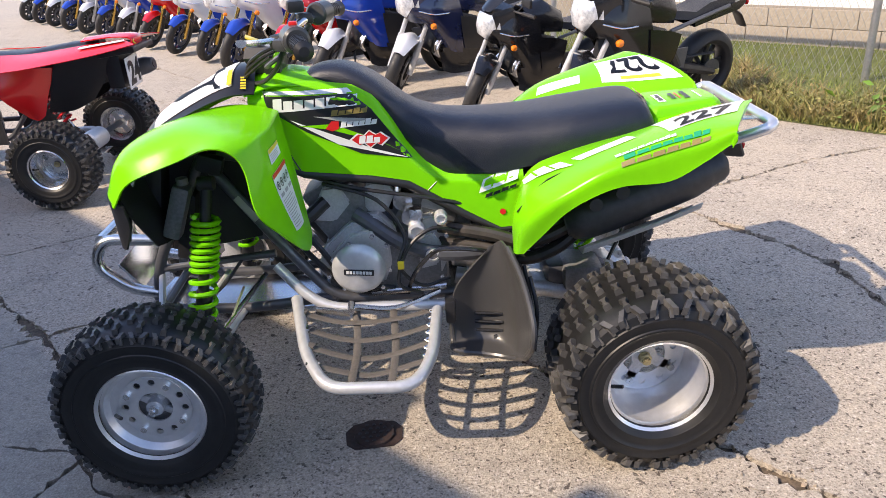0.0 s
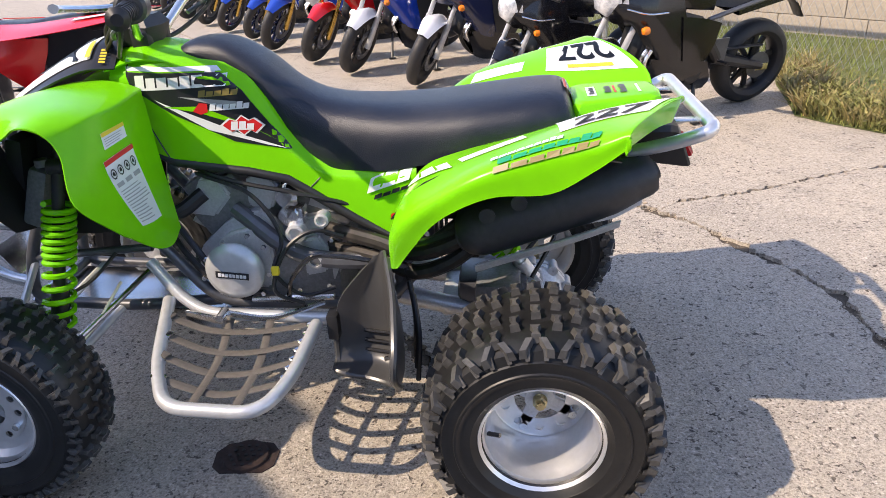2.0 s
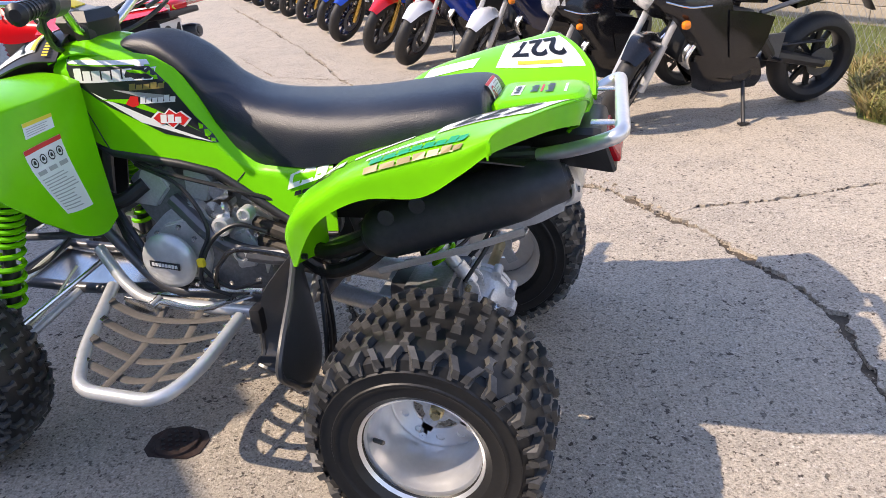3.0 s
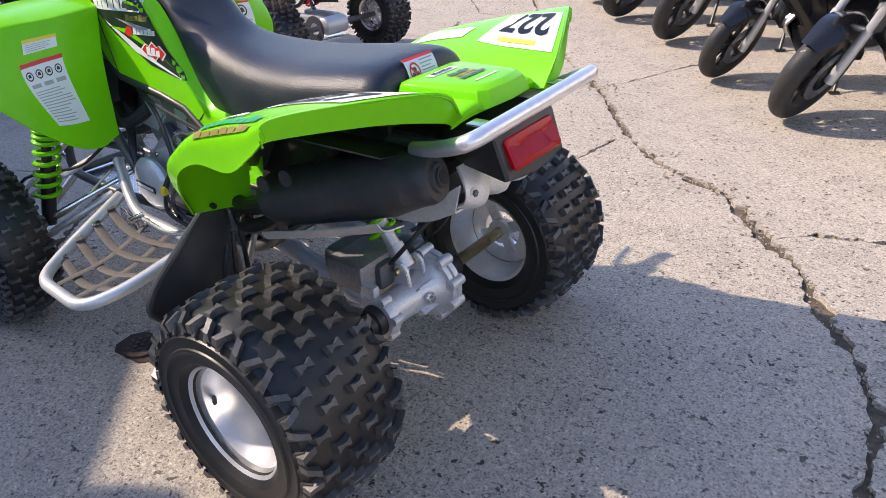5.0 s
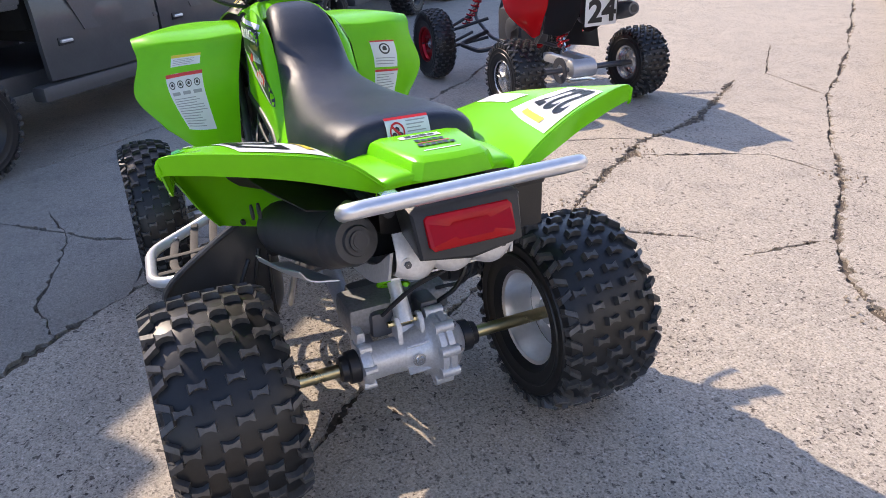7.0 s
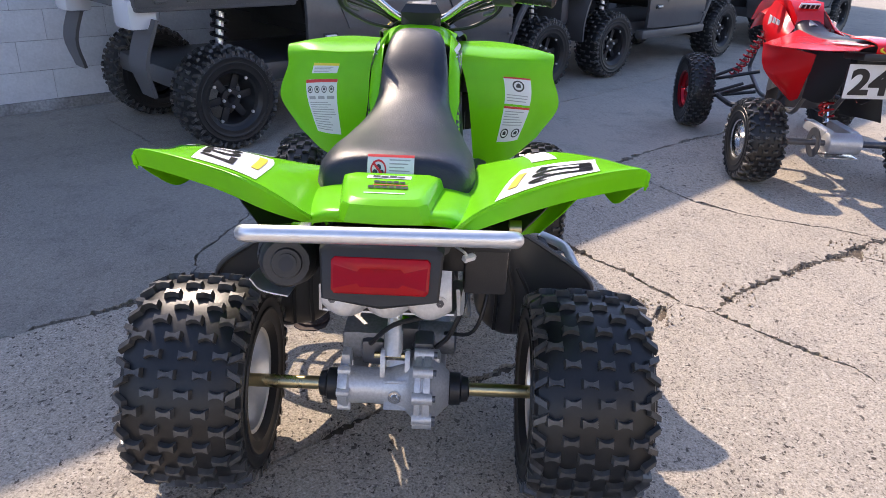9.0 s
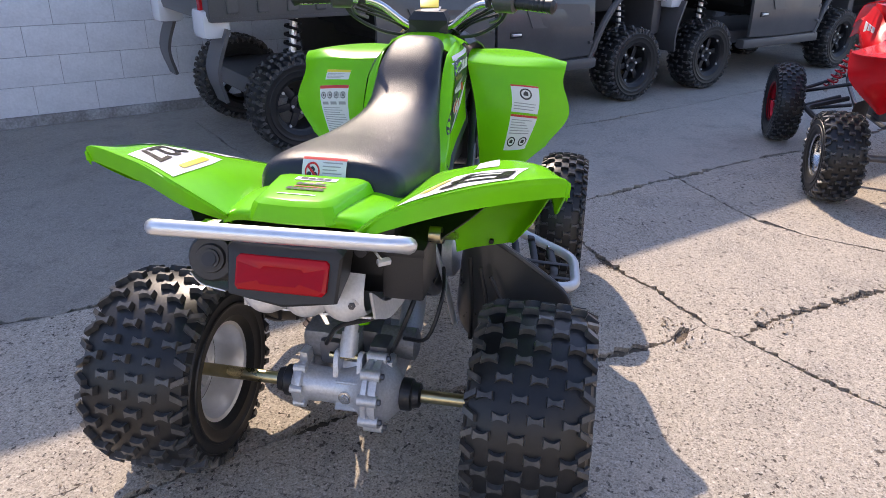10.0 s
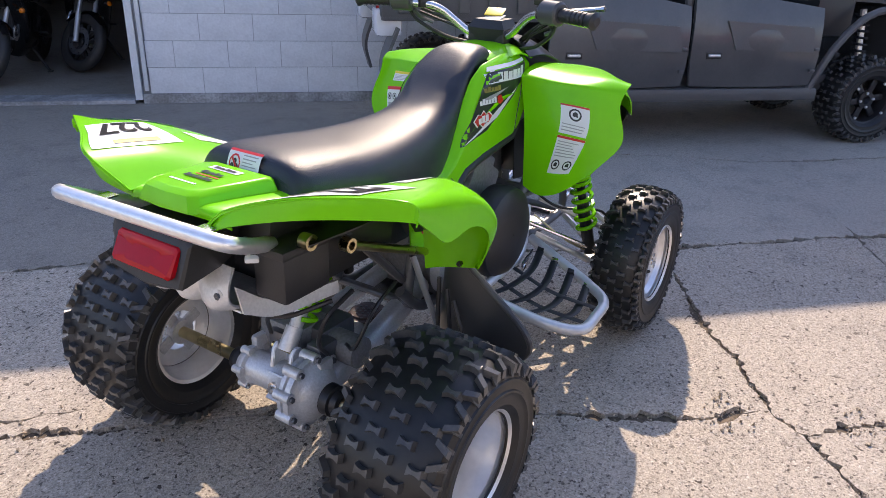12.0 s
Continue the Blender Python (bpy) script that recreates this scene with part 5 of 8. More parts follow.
part("muffler", tube(catmull(muf, 4), [between(p.x, [(0.46, 0.03), (0.475, 0.055), (0.51, 0.066), (0.79, 0.067), (0.825, 0.060), (0.86, 0.052), (0.89, 0.050), (0.895, 0.044)]) for p in catmull(muf, 4)], 20), MUFFM, quad, "matt black muffler")
part("muffler_end", join(tube([(0.893, -0.190, 0.7065), (0.902, -0.1885, 0.709)], [0.031, 0.028], 20), tube([(0.902, -0.1885, 0.709), (0.908, -0.1875, 0.711)], 0.020, 16)), MUFFM, quad, "round muffler outlet")
part("outlet_hole", tube([(0.907, -0.1877, 0.7105), (0.9095, -0.1873, 0.7115)], 0.0145, 14), INK, quad, "dark muffler opening")
part("exhaust_pipe", tube(catmull([(-0.12, -0.11, 0.60), (0.05, -0.17, 0.50), (0.25, -0.19, 0.49), (0.38, -0.22, 0.54), (0.47, -0.234, 0.578)], 5), 0.022, 10), STEEL, quad)
part("heat_shield", sheet([[(0.50, -0.315, 0.535), (0.50, -0.30, 0.512), (0.50, -0.24, 0.50)], [(0.70, -0.305, 0.592), (0.70, -0.28, 0.567), (0.70, -0.22, 0.555)], [(0.82, -0.288, 0.630), (0.82, -0.265, 0.604), (0.82, -0.21, 0.592)]], 0.003, 4), CAST, quad, "bare metal tray under the muffler")
for k in range(2):
    part("header_pipe", tube(catmull([(0.12, -0.13, 0.50 + 0.05 * k), (0.26, -0.20, 0.50 + 0.045 * k), (0.35, -0.245, 0.485 + 0.05 * k), (0.44, -0.25, 0.515 + 0.045 * k), (0.52, -0.235, 0.575 + 0.03 * k)], 6), 0.019, 10), PIPE, quad, "heat-darkened exhaust pipe")
for x in (0.53, 0.60):
    part("washer", lathe([(0, 0.001), (0, 0.018), (0.004, 0.018), (0.005, 0.001)], 14, "y", (x, -0.314 + (x - 0.53) * 0.05, 0.655 + (x - 0.53) * 0.4)), MUFFM, quad)

# rear subframe, tray, box under the seat
def bracket_row(x, z, lobe, y0=-0.118, y1=0.128):
    """A row across the cast bracket under the lamp; its face swells into three cups."""
    n = 18
    return [(x + lobe * abs(math.sin(3 * math.pi * k / n)), y0 + (y1 - y0) * k / n, z - 0.8 * lobe * abs(math.sin(3 * math.pi * k / n))) for k in range(n + 1)]


part("rear_bracket", sheet([bracket_row(0.885, 0.700, 0.0), bracket_row(0.900, 0.668, 0.006), bracket_row(0.905, 0.640, 0.014), bracket_row(0.892, 0.622, 0.016), bracket_row(0.840, 0.604, 0.008), bracket_row(0.70, 0.575, 0.0)], 0.006, 3), ALUCAST, quad, "bright cast aluminium bracket under the lamp", smooth=60)
for y in (-0.10, 0.108):
    part("bracket_boss", lathe([(0, 0.001), (0, 0.014), (0.010, 0.013), (0.011, 0.001)], 16, "x", (0.905, y, 0.645)), ALUCAST, quad)
    part("bracket_bolt", bolt((0.914, y, 0.645), 0.0075, 0.007, "x"), STEEL, quad)
for y in (-0.128, 0.138):
    part("tray_rail", sheet([[(0.900, y, 0.668), (0.80, y * 1.06, 0.602), (0.62, y * 1.12, 0.578)], [(0.888, y * 1.03, 0.604), (0.80, y * 1.10, 0.566), (0.62, y * 1.14, 0.548)]], 0.006, 5), ALUCAST, quad, "bare metal side plate of the tray", smooth=50)
part("tray_floor", sheet([[(0.886, -0.125, 0.606), (0.886, 0, 0.604), (0.886, 0.136, 0.606)], [(0.74, -0.138, 0.560), (0.74, 0, 0.556), (0.74, 0.148, 0.560)], [(0.62, -0.143, 0.548), (0.62, 0, 0.545), (0.62, 0.155, 0.548)]], 0.004, 4), ALUCAST, quad, "bare metal tray under the seat", smooth=50)
part("airbox", join(box((0.46, 0.27, 0.20), (0.50, 0.0, 0.665), 0.03), box((0.42, 0.10, 0.12), (0.63, 0.125, 0.700), 0.014, (0, -10, 0)), box((0.16, 0.24, 0.09), (0.74, 0.0, 0.71), 0.02)), BLACKP, quad, "black plastic box under the seat")
part("inner_fender", sheet([[(0.32, -0.33, 0.66), (0.40, -0.335, 0.745), (0.55, -0.34, 0.79), (0.72, -0.33, 0.79), (0.82, -0.26, 0.755)], [(0.34, -0.15, 0.60), (0.42, -0.15, 0.70), (0.55, -0.15, 0.73), (0.72, -0.15, 0.735), (0.82, -0.14, 0.73)]], 0.003, 4), BLACKP, quad)
part("inner_fender", sheet([[(0.32, 0.33, 0.66), (0.40, 0.335, 0.745), (0.55, 0.34, 0.79), (0.72, 0.33, 0.79), (0.82, 0.26, 0.755)], [(0.34, 0.15, 0.60), (0.42, 0.15, 0.70), (0.55, 0.15, 0.73), (0.72, 0.15, 0.735), (0.82, 0.14, 0.73)]], 0.003, 4), BLACKP, quad)
for s in (-1, 1):
    part("subframe_tube", tube(rounded([(0.22, 0.11 * s, 0.60), (0.50, 0.13 * s, 0.72), (0.86, 0.11 * s, 0.735)], 0.06), 0.013, 10), STEEL, quad, "dark steel tube")
    part("subframe_tube", tube([(0.30, 0.11 * s, 0.44), (0.62, 0.17 * s, 0.715)], 0.012, 10), STEEL, quad, "dark steel tube")
part("side_rod", join(rod((0.34, 0.21, 0.565), (0.645, 0.222, 0.692), 0.011), lathe([(-0.012, 0.010), (-0.012, 0.017), (0.012, 0.017), (0.012, 0.010), (-0.012, 0.010)], 14, "y", (0.655, 0.222, 0.696)), lathe([(-0.012, 0.010), (-0.012, 0.017), (0.012, 0.017), (0.012, 0.010), (-0.012, 0.010)], 14, "y", (0.806, 0.250, 0.762))), ZINC, quad, "zinc-plated rod with eyes")
part("plug", join(box((0.013, 0.028, 0.012), (0.868, 0.160, 0.722), 0.003, (0, 20, 40)), tube(catmull([(0.84, 0.13, 0.735), (0.872, 0.15, 0.735), (0.868, 0.156, 0.725)], 4), 0.003, 6)), WHITE, quad, "white wiring plug")

part("battery_box", join(box((0.13, 0.085, 0.105), (0.795, 0.195, 0.690), 0.008), box((0.135, 0.09, 0.02), (0.796, 0.195, 0.742), 0.006)), BLACKP, quad, "black battery box")

# rear axle and final drive
for y in (-1, 1):
    part("axle", rod((AX, 0.135 * y, 0.258), (AX, 0.44 * y, 0.258), 0.0165, 14), ZINC, quad, "gold zinc-plated axle")
    part("axle_boot", lathe([(-0.024 * y, 0.036), (-0.02 * y, 0.041), (0.004 * y, 0.040), (0.008 * y, 0.033), (0.024 * y, 0.030), (0.028 * y, 0.018)], 20, "y", (AX, 0.158 * y, 0.258)), BLACKP, quad, "black rubber boot")
drive = part("final_drive", lathe([(-0.138, 0.03), (-0.136, 0.050), (-0.122, 0.056), (-0.112, 0.056), (-0.108, 0.046), (-0.06, 0.044), (-0.01, 0.047), (0.03, 0.060), (0.050, 0.078), (0.053, 0.090), (0.066, 0.092), (0.068, 0.084), (0.072, 0.084), (0.074, 0.092), (0.090, 0.092), (0.094, 0.080), (0.112, 0.066), (0.135, 0.042), (0.14, 0.02)], 40, "y", (AX, 0, 0.258)), CAST, quad, "cast aluminium final drive housing")
part("drive_neck", box((0.16, 0.10, 0.10), (AX - 0.10, 0.045, 0.265), 0.02), CAST, drive)
for k in range(9):
    a = 2 * math.pi * k / 9 + 0.3
    part("flange_lug", lathe([(0.048, 0.004), (0.048, 0.0145), (0.096, 0.0145), (0.096, 0.004)], 12, "y", (AX + 0.089 * math.cos(a), 0, 0.258 + 0.089 * math.sin(a))), CAST, drive)
    part("drive_bolt", bolt((AX + 0.089 * math.cos(a), 0.096, 0.258 + 0.089 * math.sin(a)), 0.0075, 0.008), STEEL, drive)
for k in range(6):
    a = 2 * math.pi * k / 6 + 0.2
    part("flange_lug", lathe([(-0.136, 0.003), (-0.136, 0.011), (-0.105, 0.011), (-0.105, 0.003)], 10, "y", (AX + 0.053 * math.cos(a), 0, 0.258 + 0.053 * math.sin(a))), CAST, drive)
for k in range(5):
    a = 2 * math.pi * k / 5 + 0.5
    part("rib", moved(box((0.045, 0.075, 0.006), (0.042, 0.015, 0), 0.002), pose(AX, 0, 0.258, 0, math.degrees(a), 0)), CAST, drive)
part("drain_plug", lathe([(0, 0.001), (0, 0.017), (0.006, 0.017), (0.007, 0.011), (0.015, 0.010), (0.015, 0.001)], 16, "x", (AX + 0.050, 0.005, 0.262)), ALU, drive, "bare metal drain plug")
for y in (-0.034, 0.026):
    part("shock_lug", plate(ccw([(-0.035, 0.0), (0.03, 0.0), (0.02, 0.05), (0.006, 0.064), (-0.012, 0.062), (-0.024, 0.045)]), 0.012, pose(AX - 0.005, y, 0.296, 90, 0, 0), 0.002), CAST, drive)
part("shock_bolt", rod((AX - 0.008, -0.05, 0.342), (AX - 0.008, 0.032, 0.342), 0.008, 8), ZINC, drive)
for y in (-0.12, 0.10):
    part("mount_lug", box((0.05, 0.024, 0.05), (AX - 0.03, y, 0.315), 0.010), CAST, drive)
part("brake_unit", join(box((0.12, 0.15, 0.08), (AX - 0.10, -0.06, 0.345), 0.02), lathe([(-0.06, 0.03), (-0.055, 0.042), (0.055, 0.042), (0.06, 0.03)], 18, "y", (AX - 0.12, 0.09, 0.33), True)), CASTDARK, drive, "dark grey brake unit")
part("swing_arm", join(tube([(0.16, -0.07, 0.36), (0.40, -0.09, 0.31), (AX - 0.02, -0.10, 0.26)], 0.026, 12), tube([(0.16, 0.07, 0.36), (0.40, 0.10, 0.31), (AX - 0.05, 0.09, 0.265)], 0.034, 12), box((0.06, 0.2, 0.05), (0.42, 0, 0.30), 0.012)), CAST, quad, "cast grey swing arm")
part("drive_cover", join(box((0.13, 0.16, 0.09), (0.50, -0.02, 0.335), 0.025), box((0.07, 0.06, 0.07), (0.585, -0.055, 0.335), 0.015), box((0.07, 0.05, 0.06), (0.585, 0.07, 0.34), 0.012)), STEEL, quad, "dark grey brake housing")
shock = part("rear_shock", join(rod((0.630, -0.005, 0.345), (0.48, -0.005, 0.56), 0.018, 12), tube([(0.634, -0.005, 0.338), (0.600, -0.005, 0.392)], [0.024, 0.022], 12)), ALUCAST, quad, "bare metal rear shock absorber")
part("spring", spring((0.575, -0.005, 0.405), (0.475, -0.005, 0.57), 0.036, 0.0065, 7), GREEN, shock, "lime green coil spring")
part("hose", join(tube(catmull([(0.60, 0.10, 0.35), (0.66, 0.13, 0.42), (0.66, 0.16, 0.50), (0.58, 0.17, 0.54)], 5), 0.006, 7), tube(catmull([(0.55, 0.12, 0.36), (0.60, 0.19, 0.40), (0.56, 0.22, 0.50), (0.45, 0.20, 0.52)], 5), 0.005, 7), tube(catmull([(0.63, -0.06, 0.37), (0.69, 0.0, 0.46), (0.70, 0.09, 0.50), (0.62, 0.14, 0.52)], 5), 0.006, 7)), BLACKP, quad, "black hoses and cables")

# engine
eng = part("engine", join(box((0.36, 0.26, 0.20), (-0.04, 0.0, 0.42), 0.03), box((0.17, 0.19, 0.17), (-0.15, 0, 0.58), 0.02, (0, -32, 0)), box((0.17, 0.19, 0.17), (0.09, 0, 0.58), 0.02, (0, 30, 0))), CASTDARK, quad, "cast aluminium engine", smooth=40)


def case(outline, y0, y1, mat, name, lab="", bevel=0.006):
    """A machined casing on the left side of the engine, its outline given in x and z."""
    return part(name, moved(plate(ccw(outline), abs(y1 - y0), None, bevel), pose(0, y0, 0, 90, 0, 0)), mat, eng, lab, smooth=35)


case([(-0.245, 0.43), (-0.20, 0.385), (-0.02, 0.375), (0.005, 0.44), (-0.01, 0.555), (-0.05, 0.60), (-0.10, 0.595), (-0.15, 0.565), (-0.225, 0.50)], -0.128, -0.165, CAST, "crankcase_cover", "silver crankcase cover")
case([(-0.215, 0.435), (-0.17, 0.395), (-0.05, 0.39), (-0.025, 0.45), (-0.03, 0.53), (-0.07, 0.565), (-0.14, 0.545), (-0.195, 0.495)], -0.150, -0.182, ALUCAST, "cover_flange", "bright silver cover flange")
case([(0.03, 0.385), (0.125, 0.40), (0.155, 0.47), (0.15, 0.545), (0.10, 0.585), (0.05, 0.575), (0.025, 0.52)], -0.128, -0.172, ALUCAST, "gear_case", "bright silver gear case")
case([(0.055, 0.43), (0.11, 0.44), (0.125, 0.50), (0.10, 0.545), (0.06, 0.53)], -0.160, -0.186, CAST, "gear_case_lid")
case([(-0.255, 0.585), (-0.18, 0.575), (-0.13, 0.63), (-0.16, 0.685), (-0.205, 0.68)], -0.105, -0.140, CAST, "cylinder_bracket")
case([(-0.09, 0.60), (-0.03, 0.59), (0.0, 0.65), (-0.04, 0.70), (-0.085, 0.68)], -0.10, -0.135, CAST, "cylinder_cover")
case([(0.06, 0.60), (0.13, 0.575), (0.19, 0.63), (0.16, 0.685), (0.09, 0.67)], -0.10, -0.130, CAST, "cylinder_cover")
for x, z, r in ((0.055, 0.565, 0.024), (0.125, 0.60, 0.018), (0.095, 0.49, 0.020)):
    part("port", lathe([(0, 0.001), (0, r), (-0.03, r), (-0.032, r * 0.7), (-0.022, r * 0.6), (-0.022, 0.001)], 18, "y", (x, -0.168, z)), ALUCAST, eng)
part("engine_cover", lathe([(0, 0.074), (-0.012, 0.077), (-0.020, 0.073), (-0.030, 0.055), (-0.035, 0.03), (-0.036, 0.002)], 36, "y", (-0.118, -0.180, 0.462)), SILVER, eng, "round silver engine cover")
part("name_plate", box((0.085, 0.003, 0.018), (-0.116, -0.2165, 0.462), 0.001, (0, 6, 0)), INK, eng, "black maker's plate")
part("plate_mark", join(*[box((0.007, 0.0015, 0.009), (-0.148 + 0.0092 * k, -0.2185, 0.4655 - 0.001 * k), 0, (0, 6, 0)) for k in range(8)]), WHITE, eng, smooth=0)
for x, z in ((-0.205, 0.44), (-0.165, 0.40), (-0.055, 0.395), (-0.03, 0.45), (-0.035, 0.525), (-0.072, 0.556), (-0.138, 0.538), (-0.19, 0.492)):
    part("engine_bolt", bolt((x, -0.182, z), 0.0065, -0.008), ALU, eng)
for x, z in ((0.04, 0.40), (0.118, 0.412), (0.142, 0.475), (0.138, 0.54), (0.038, 0.52)):
    part("engine_bolt", bolt((x, -0.172, z), 0.0065, -0.008), ALU, eng)
part("shift_shaft", rod((-0.09, -0.175, 0.372), (0.13, -0.185, 0.385), 0.009, 10), ALU, eng, "bright metal shift rod")
for x, a in ((-0.20, -32), (0.16, 30)):
    part("rocker_cover", box((0.15, 0.14, 0.05), (x, 0, 0.66), 0.015, (0, a, 0)), CASTDARK, eng)
part("carburettor", join(lathe([(-0.05, 0.028), (0.05, 0.028)], 16, "y", (0.02, -0.07, 0.63), True), box((0.05, 0.05, 0.05), (0.05, -0.15, 0.60), 0.01), lathe([(0, 0.024), (-0.02, 0.024), (-0.024, 0.002)], 16, "y", (0.04, -0.165, 0.605))), ALU, eng)
part("belt_cover", lathe([(0, 0.140), (0.05, 0.145), (0.072, 0.138), (0.085, 0.115), (0.090, 0.06), (0.091, 0.002)], 36, "y", (-0.085, 0.155, 0.478)), BLACKP, quad, "black round belt cover")
part("belt_cover_front", lathe([(0, 0.085), (0.03, 0.083), (0.045, 0.06), (0.05, 0.002)], 28, "y", (0.14, 0.15, 0.44)), CAST, quad, "grey engine side cover")
part("lever_tag", box((0.018, 0.014, 0.022), (0.005, -0.235, 0.485), 0.003), YELLOWV, quad, "yellow plastic cap")
cables = [[(-0.20, -0.12, 0.70), (-0.05, -0.17, 0.66), (0.02, -0.20, 0.56), (0.0, -0.23, 0.48), (0.06, -0.22, 0.41), (0.14, -0.2, 0.42)], [(0.17, -0.18, 0.55), (0.10, -0.20, 0.575), (0.03, -0.22, 0.53), (-0.005, -0.235, 0.43), (0.06, -0.22, 0.385)], [(-0.24, -0.10, 0.72), (-0.1, -0.15, 0.69), (0.1, -0.16, 0.65), (0.26, -0.14, 0.60)], [(-0.30, -0.12, 0.60), (-0.22, -0.17, 0.52), (-0.15, -0.18, 0.42), (-0.02, -0.17, 0.38)], [(-0.32, -0.10, 0.56), (-0.24, -0.16, 0.48), (-0.14, -0.17, 0.385), (0.02, -0.16, 0.36)]]
for k, c in enumerate(cables):
    part("cable", tube(catmull(c, 5), 0.0055 if k < 3 else 0.009, 7), BLACKP, quad, "black cable")
part("guard_loop", tube(rounded([(0.02, -0.215, 0.395), (0.045, -0.245, 0.470), (0.105, -0.250, 0.535), (0.20, -0.235, 0.520), (0.262, -0.220, 0.500)], 0.03), 0.0065, 8), BLACKSHINE, quad, "black steel guard rod")
part("shift_pedal", join(tube(catmull([(0.11, -0.21, 0.385), (-0.02, -0.235, 0.352), (-0.14, -0.240, 0.368)], 5), 0.008, 8), lathe([(-0.022, 0.011), (0.022, 0.011)], 12, "y", (-0.145, -0.255, 0.372), True)), ALU, quad, "bare metal shift pedal")
part("radiator_hose", tube(catmull([(-0.36, -0.10, 0.62), (-0.27, -0.13, 0.60), (-0.20, -0.10, 0.64)], 5), 0.020, 10), BLACKP, quad)
part("tank", box((0.30, 0.20, 0.16), (-0.16, 0, 0.80), 0.04), BLACKP, quad, "black fuel tank under the panels")
part("air_intake", box((0.26, 0.20, 0.12), (0.14, 0, 0.69), 0.03), BLACKP, quad)

# frame
for s in (-1, 1):
    y = 0.125 * s
    part("frame_tube", tube(rounded([(-0.52, y, 0.80), (-0.335, y * 1.15, 0.535), (-0.20, y * 1.1, 0.345), (0.25, y * 1.1, 0.335), (0.33, y, 0.42)], 0.07), 0.0155, 12), STEEL, quad, "dark grey frame tube")
    part("frame_tube", tube(rounded([(-0.52, y, 0.80), (-0.70, y, 0.50), (-0.74, y, 0.34), (-0.45, y, 0.325), (-0.20, y, 0.345)], 0.07), 0.0155, 12), STEEL, quad, "dark grey frame tube")
    part("frame_tube", tube(rounded([(-0.48, y * 0.8, 0.80), (-0.1, y * 0.9, 0.735), (0.24, y * 0.9, 0.62), (0.30, y, 0.38)], 0.06), 0.0155, 12), STEEL, quad, "dark grey frame tube")
    part("frame_tube", rod((-0.69, y, 0.475), (-0.36, y, 0.50), 0.011), STEEL, quad, "dark grey frame tube")
for x, z in ((-0.34, 0.54), (-0.52, 0.80), (-0.72, 0.345), (0.28, 0.36)):
    part("cross_tube", rod((x, -0.135, z), (x, 0.135, z), 0.013), STEEL, quad)
part("skid_plate", sheet([[(-0.76, -0.11, 0.33), (-0.77, 0, 0.33), (-0.76, 0.11, 0.33)], [(-0.5, -0.11, 0.305), (-0.5, 0, 0.30), (-0.5, 0.11, 0.305)], [(0.2, -0.11, 0.31), (0.2, 0, 0.305), (0.2, 0.11, 0.31)]], 0.004, 4), ALU, quad, "aluminium skid plate")

# front suspension and bumper
for s in (-1, 1):
    part("lower_arm", join(tube([(-0.48, 0.13 * s, 0.325), (-0.615, 0.385 * s, 0.20)], 0.012), tube([(-0.73, 0.13 * s, 0.325), (-0.645, 0.385 * s, 0.20)], 0.012), box((0.06, 0.05, 0.03), (-0.60, 0.32 * s, 0.235), 0.008)), SILVER, quad, "silver suspension arm")
    part("upper_arm", join(tube([(-0.50, 0.13 * s, 0.455), (-0.62, 0.365 * s, 0.345)], 0.010), tube([(-0.70, 0.13 * s, 0.455), (-0.65, 0.365 * s, 0.345)], 0.010)), SILVER, quad, "silver suspension arm")
    part("tie_rod", join(rod((-0.42, 0.05 * s, 0.40), (-0.585, 0.37 * s, 0.27), 0.008), lathe([(-0.01, 0.014), (0.01, 0.014)], 10, "z", (-0.585, 0.37 * s, 0.27), True)), ALU, quad, "steering rod")
    part("knuckle", join(box((0.06, 0.05, 0.19), (-0.635, 0.385 * s, 0.272), 0.014), lathe([(-0.04, 0.045), (0.03, 0.045), (0.035, 0.02)], 18, "y", (-AX, 0.41 * s, 0.261), True)), CAST, quad, "cast steering knuckle")
    sh = part("front_shock", join(rod((-0.487, 0.225 * s, 0.76), (-0.572, 0.315 * s, 0.27), 0.015, 12), rod((-0.535, 0.277 * s, 0.47), (-0.572, 0.315 * s, 0.27), 0.022, 12), lathe([(-0.02, 0.02), (0.02, 0.02)], 12, "x", (-0.487, 0.225 * s, 0.76), True)), BLACKP, quad, "black front shock absorber")
    part("spring", join(spring((-0.501, 0.240 * s, 0.672), (-0.526, 0.267 * s, 0.530), 0.034, 0.0075, 8), spring((-0.526, 0.267 * s, 0.530), (-0.556, 0.299 * s, 0.362), 0.034, 0.0075, 5)), GREEN, sh, "lime green coil spring")
    part("brake_hose", tube(catmull([(-0.45, 0.12 * s, 0.50), (-0.52, 0.20 * s, 0.43), (-0.60, 0.33 * s, 0.42), (-0.635, 0.38 * s, 0.32)], 5), 0.005, 7), BLACKP, quad)
    part("brake_pipe", tube(catmull([(-0.47, 0.13 * s, 0.40), (-0.52, 0.25 * s, 0.31), (-0.60, 0.37 * s, 0.25)], 5), 0.004, 6), ZINC, quad)
    part("brake_disc", lathe([(-0.003, 0.03), (-0.003, 0.085), (0.003, 0.085), (0.003, 0.03)], 32, "y", (-AX, 0.375 * s, 0.261)), STEEL, quad)
part("bumper", tube(rounded([(-0.70, -0.12, 0.565), (-0.85, -0.125, 0.580), (-0.885, -0.13, 0.50), (-0.80, -0.13, 0.42), (-0.72, -0.13, 0.40)], 0.06, 6), 0.0165, 12), ALU, quad, "silver front bumper tube")
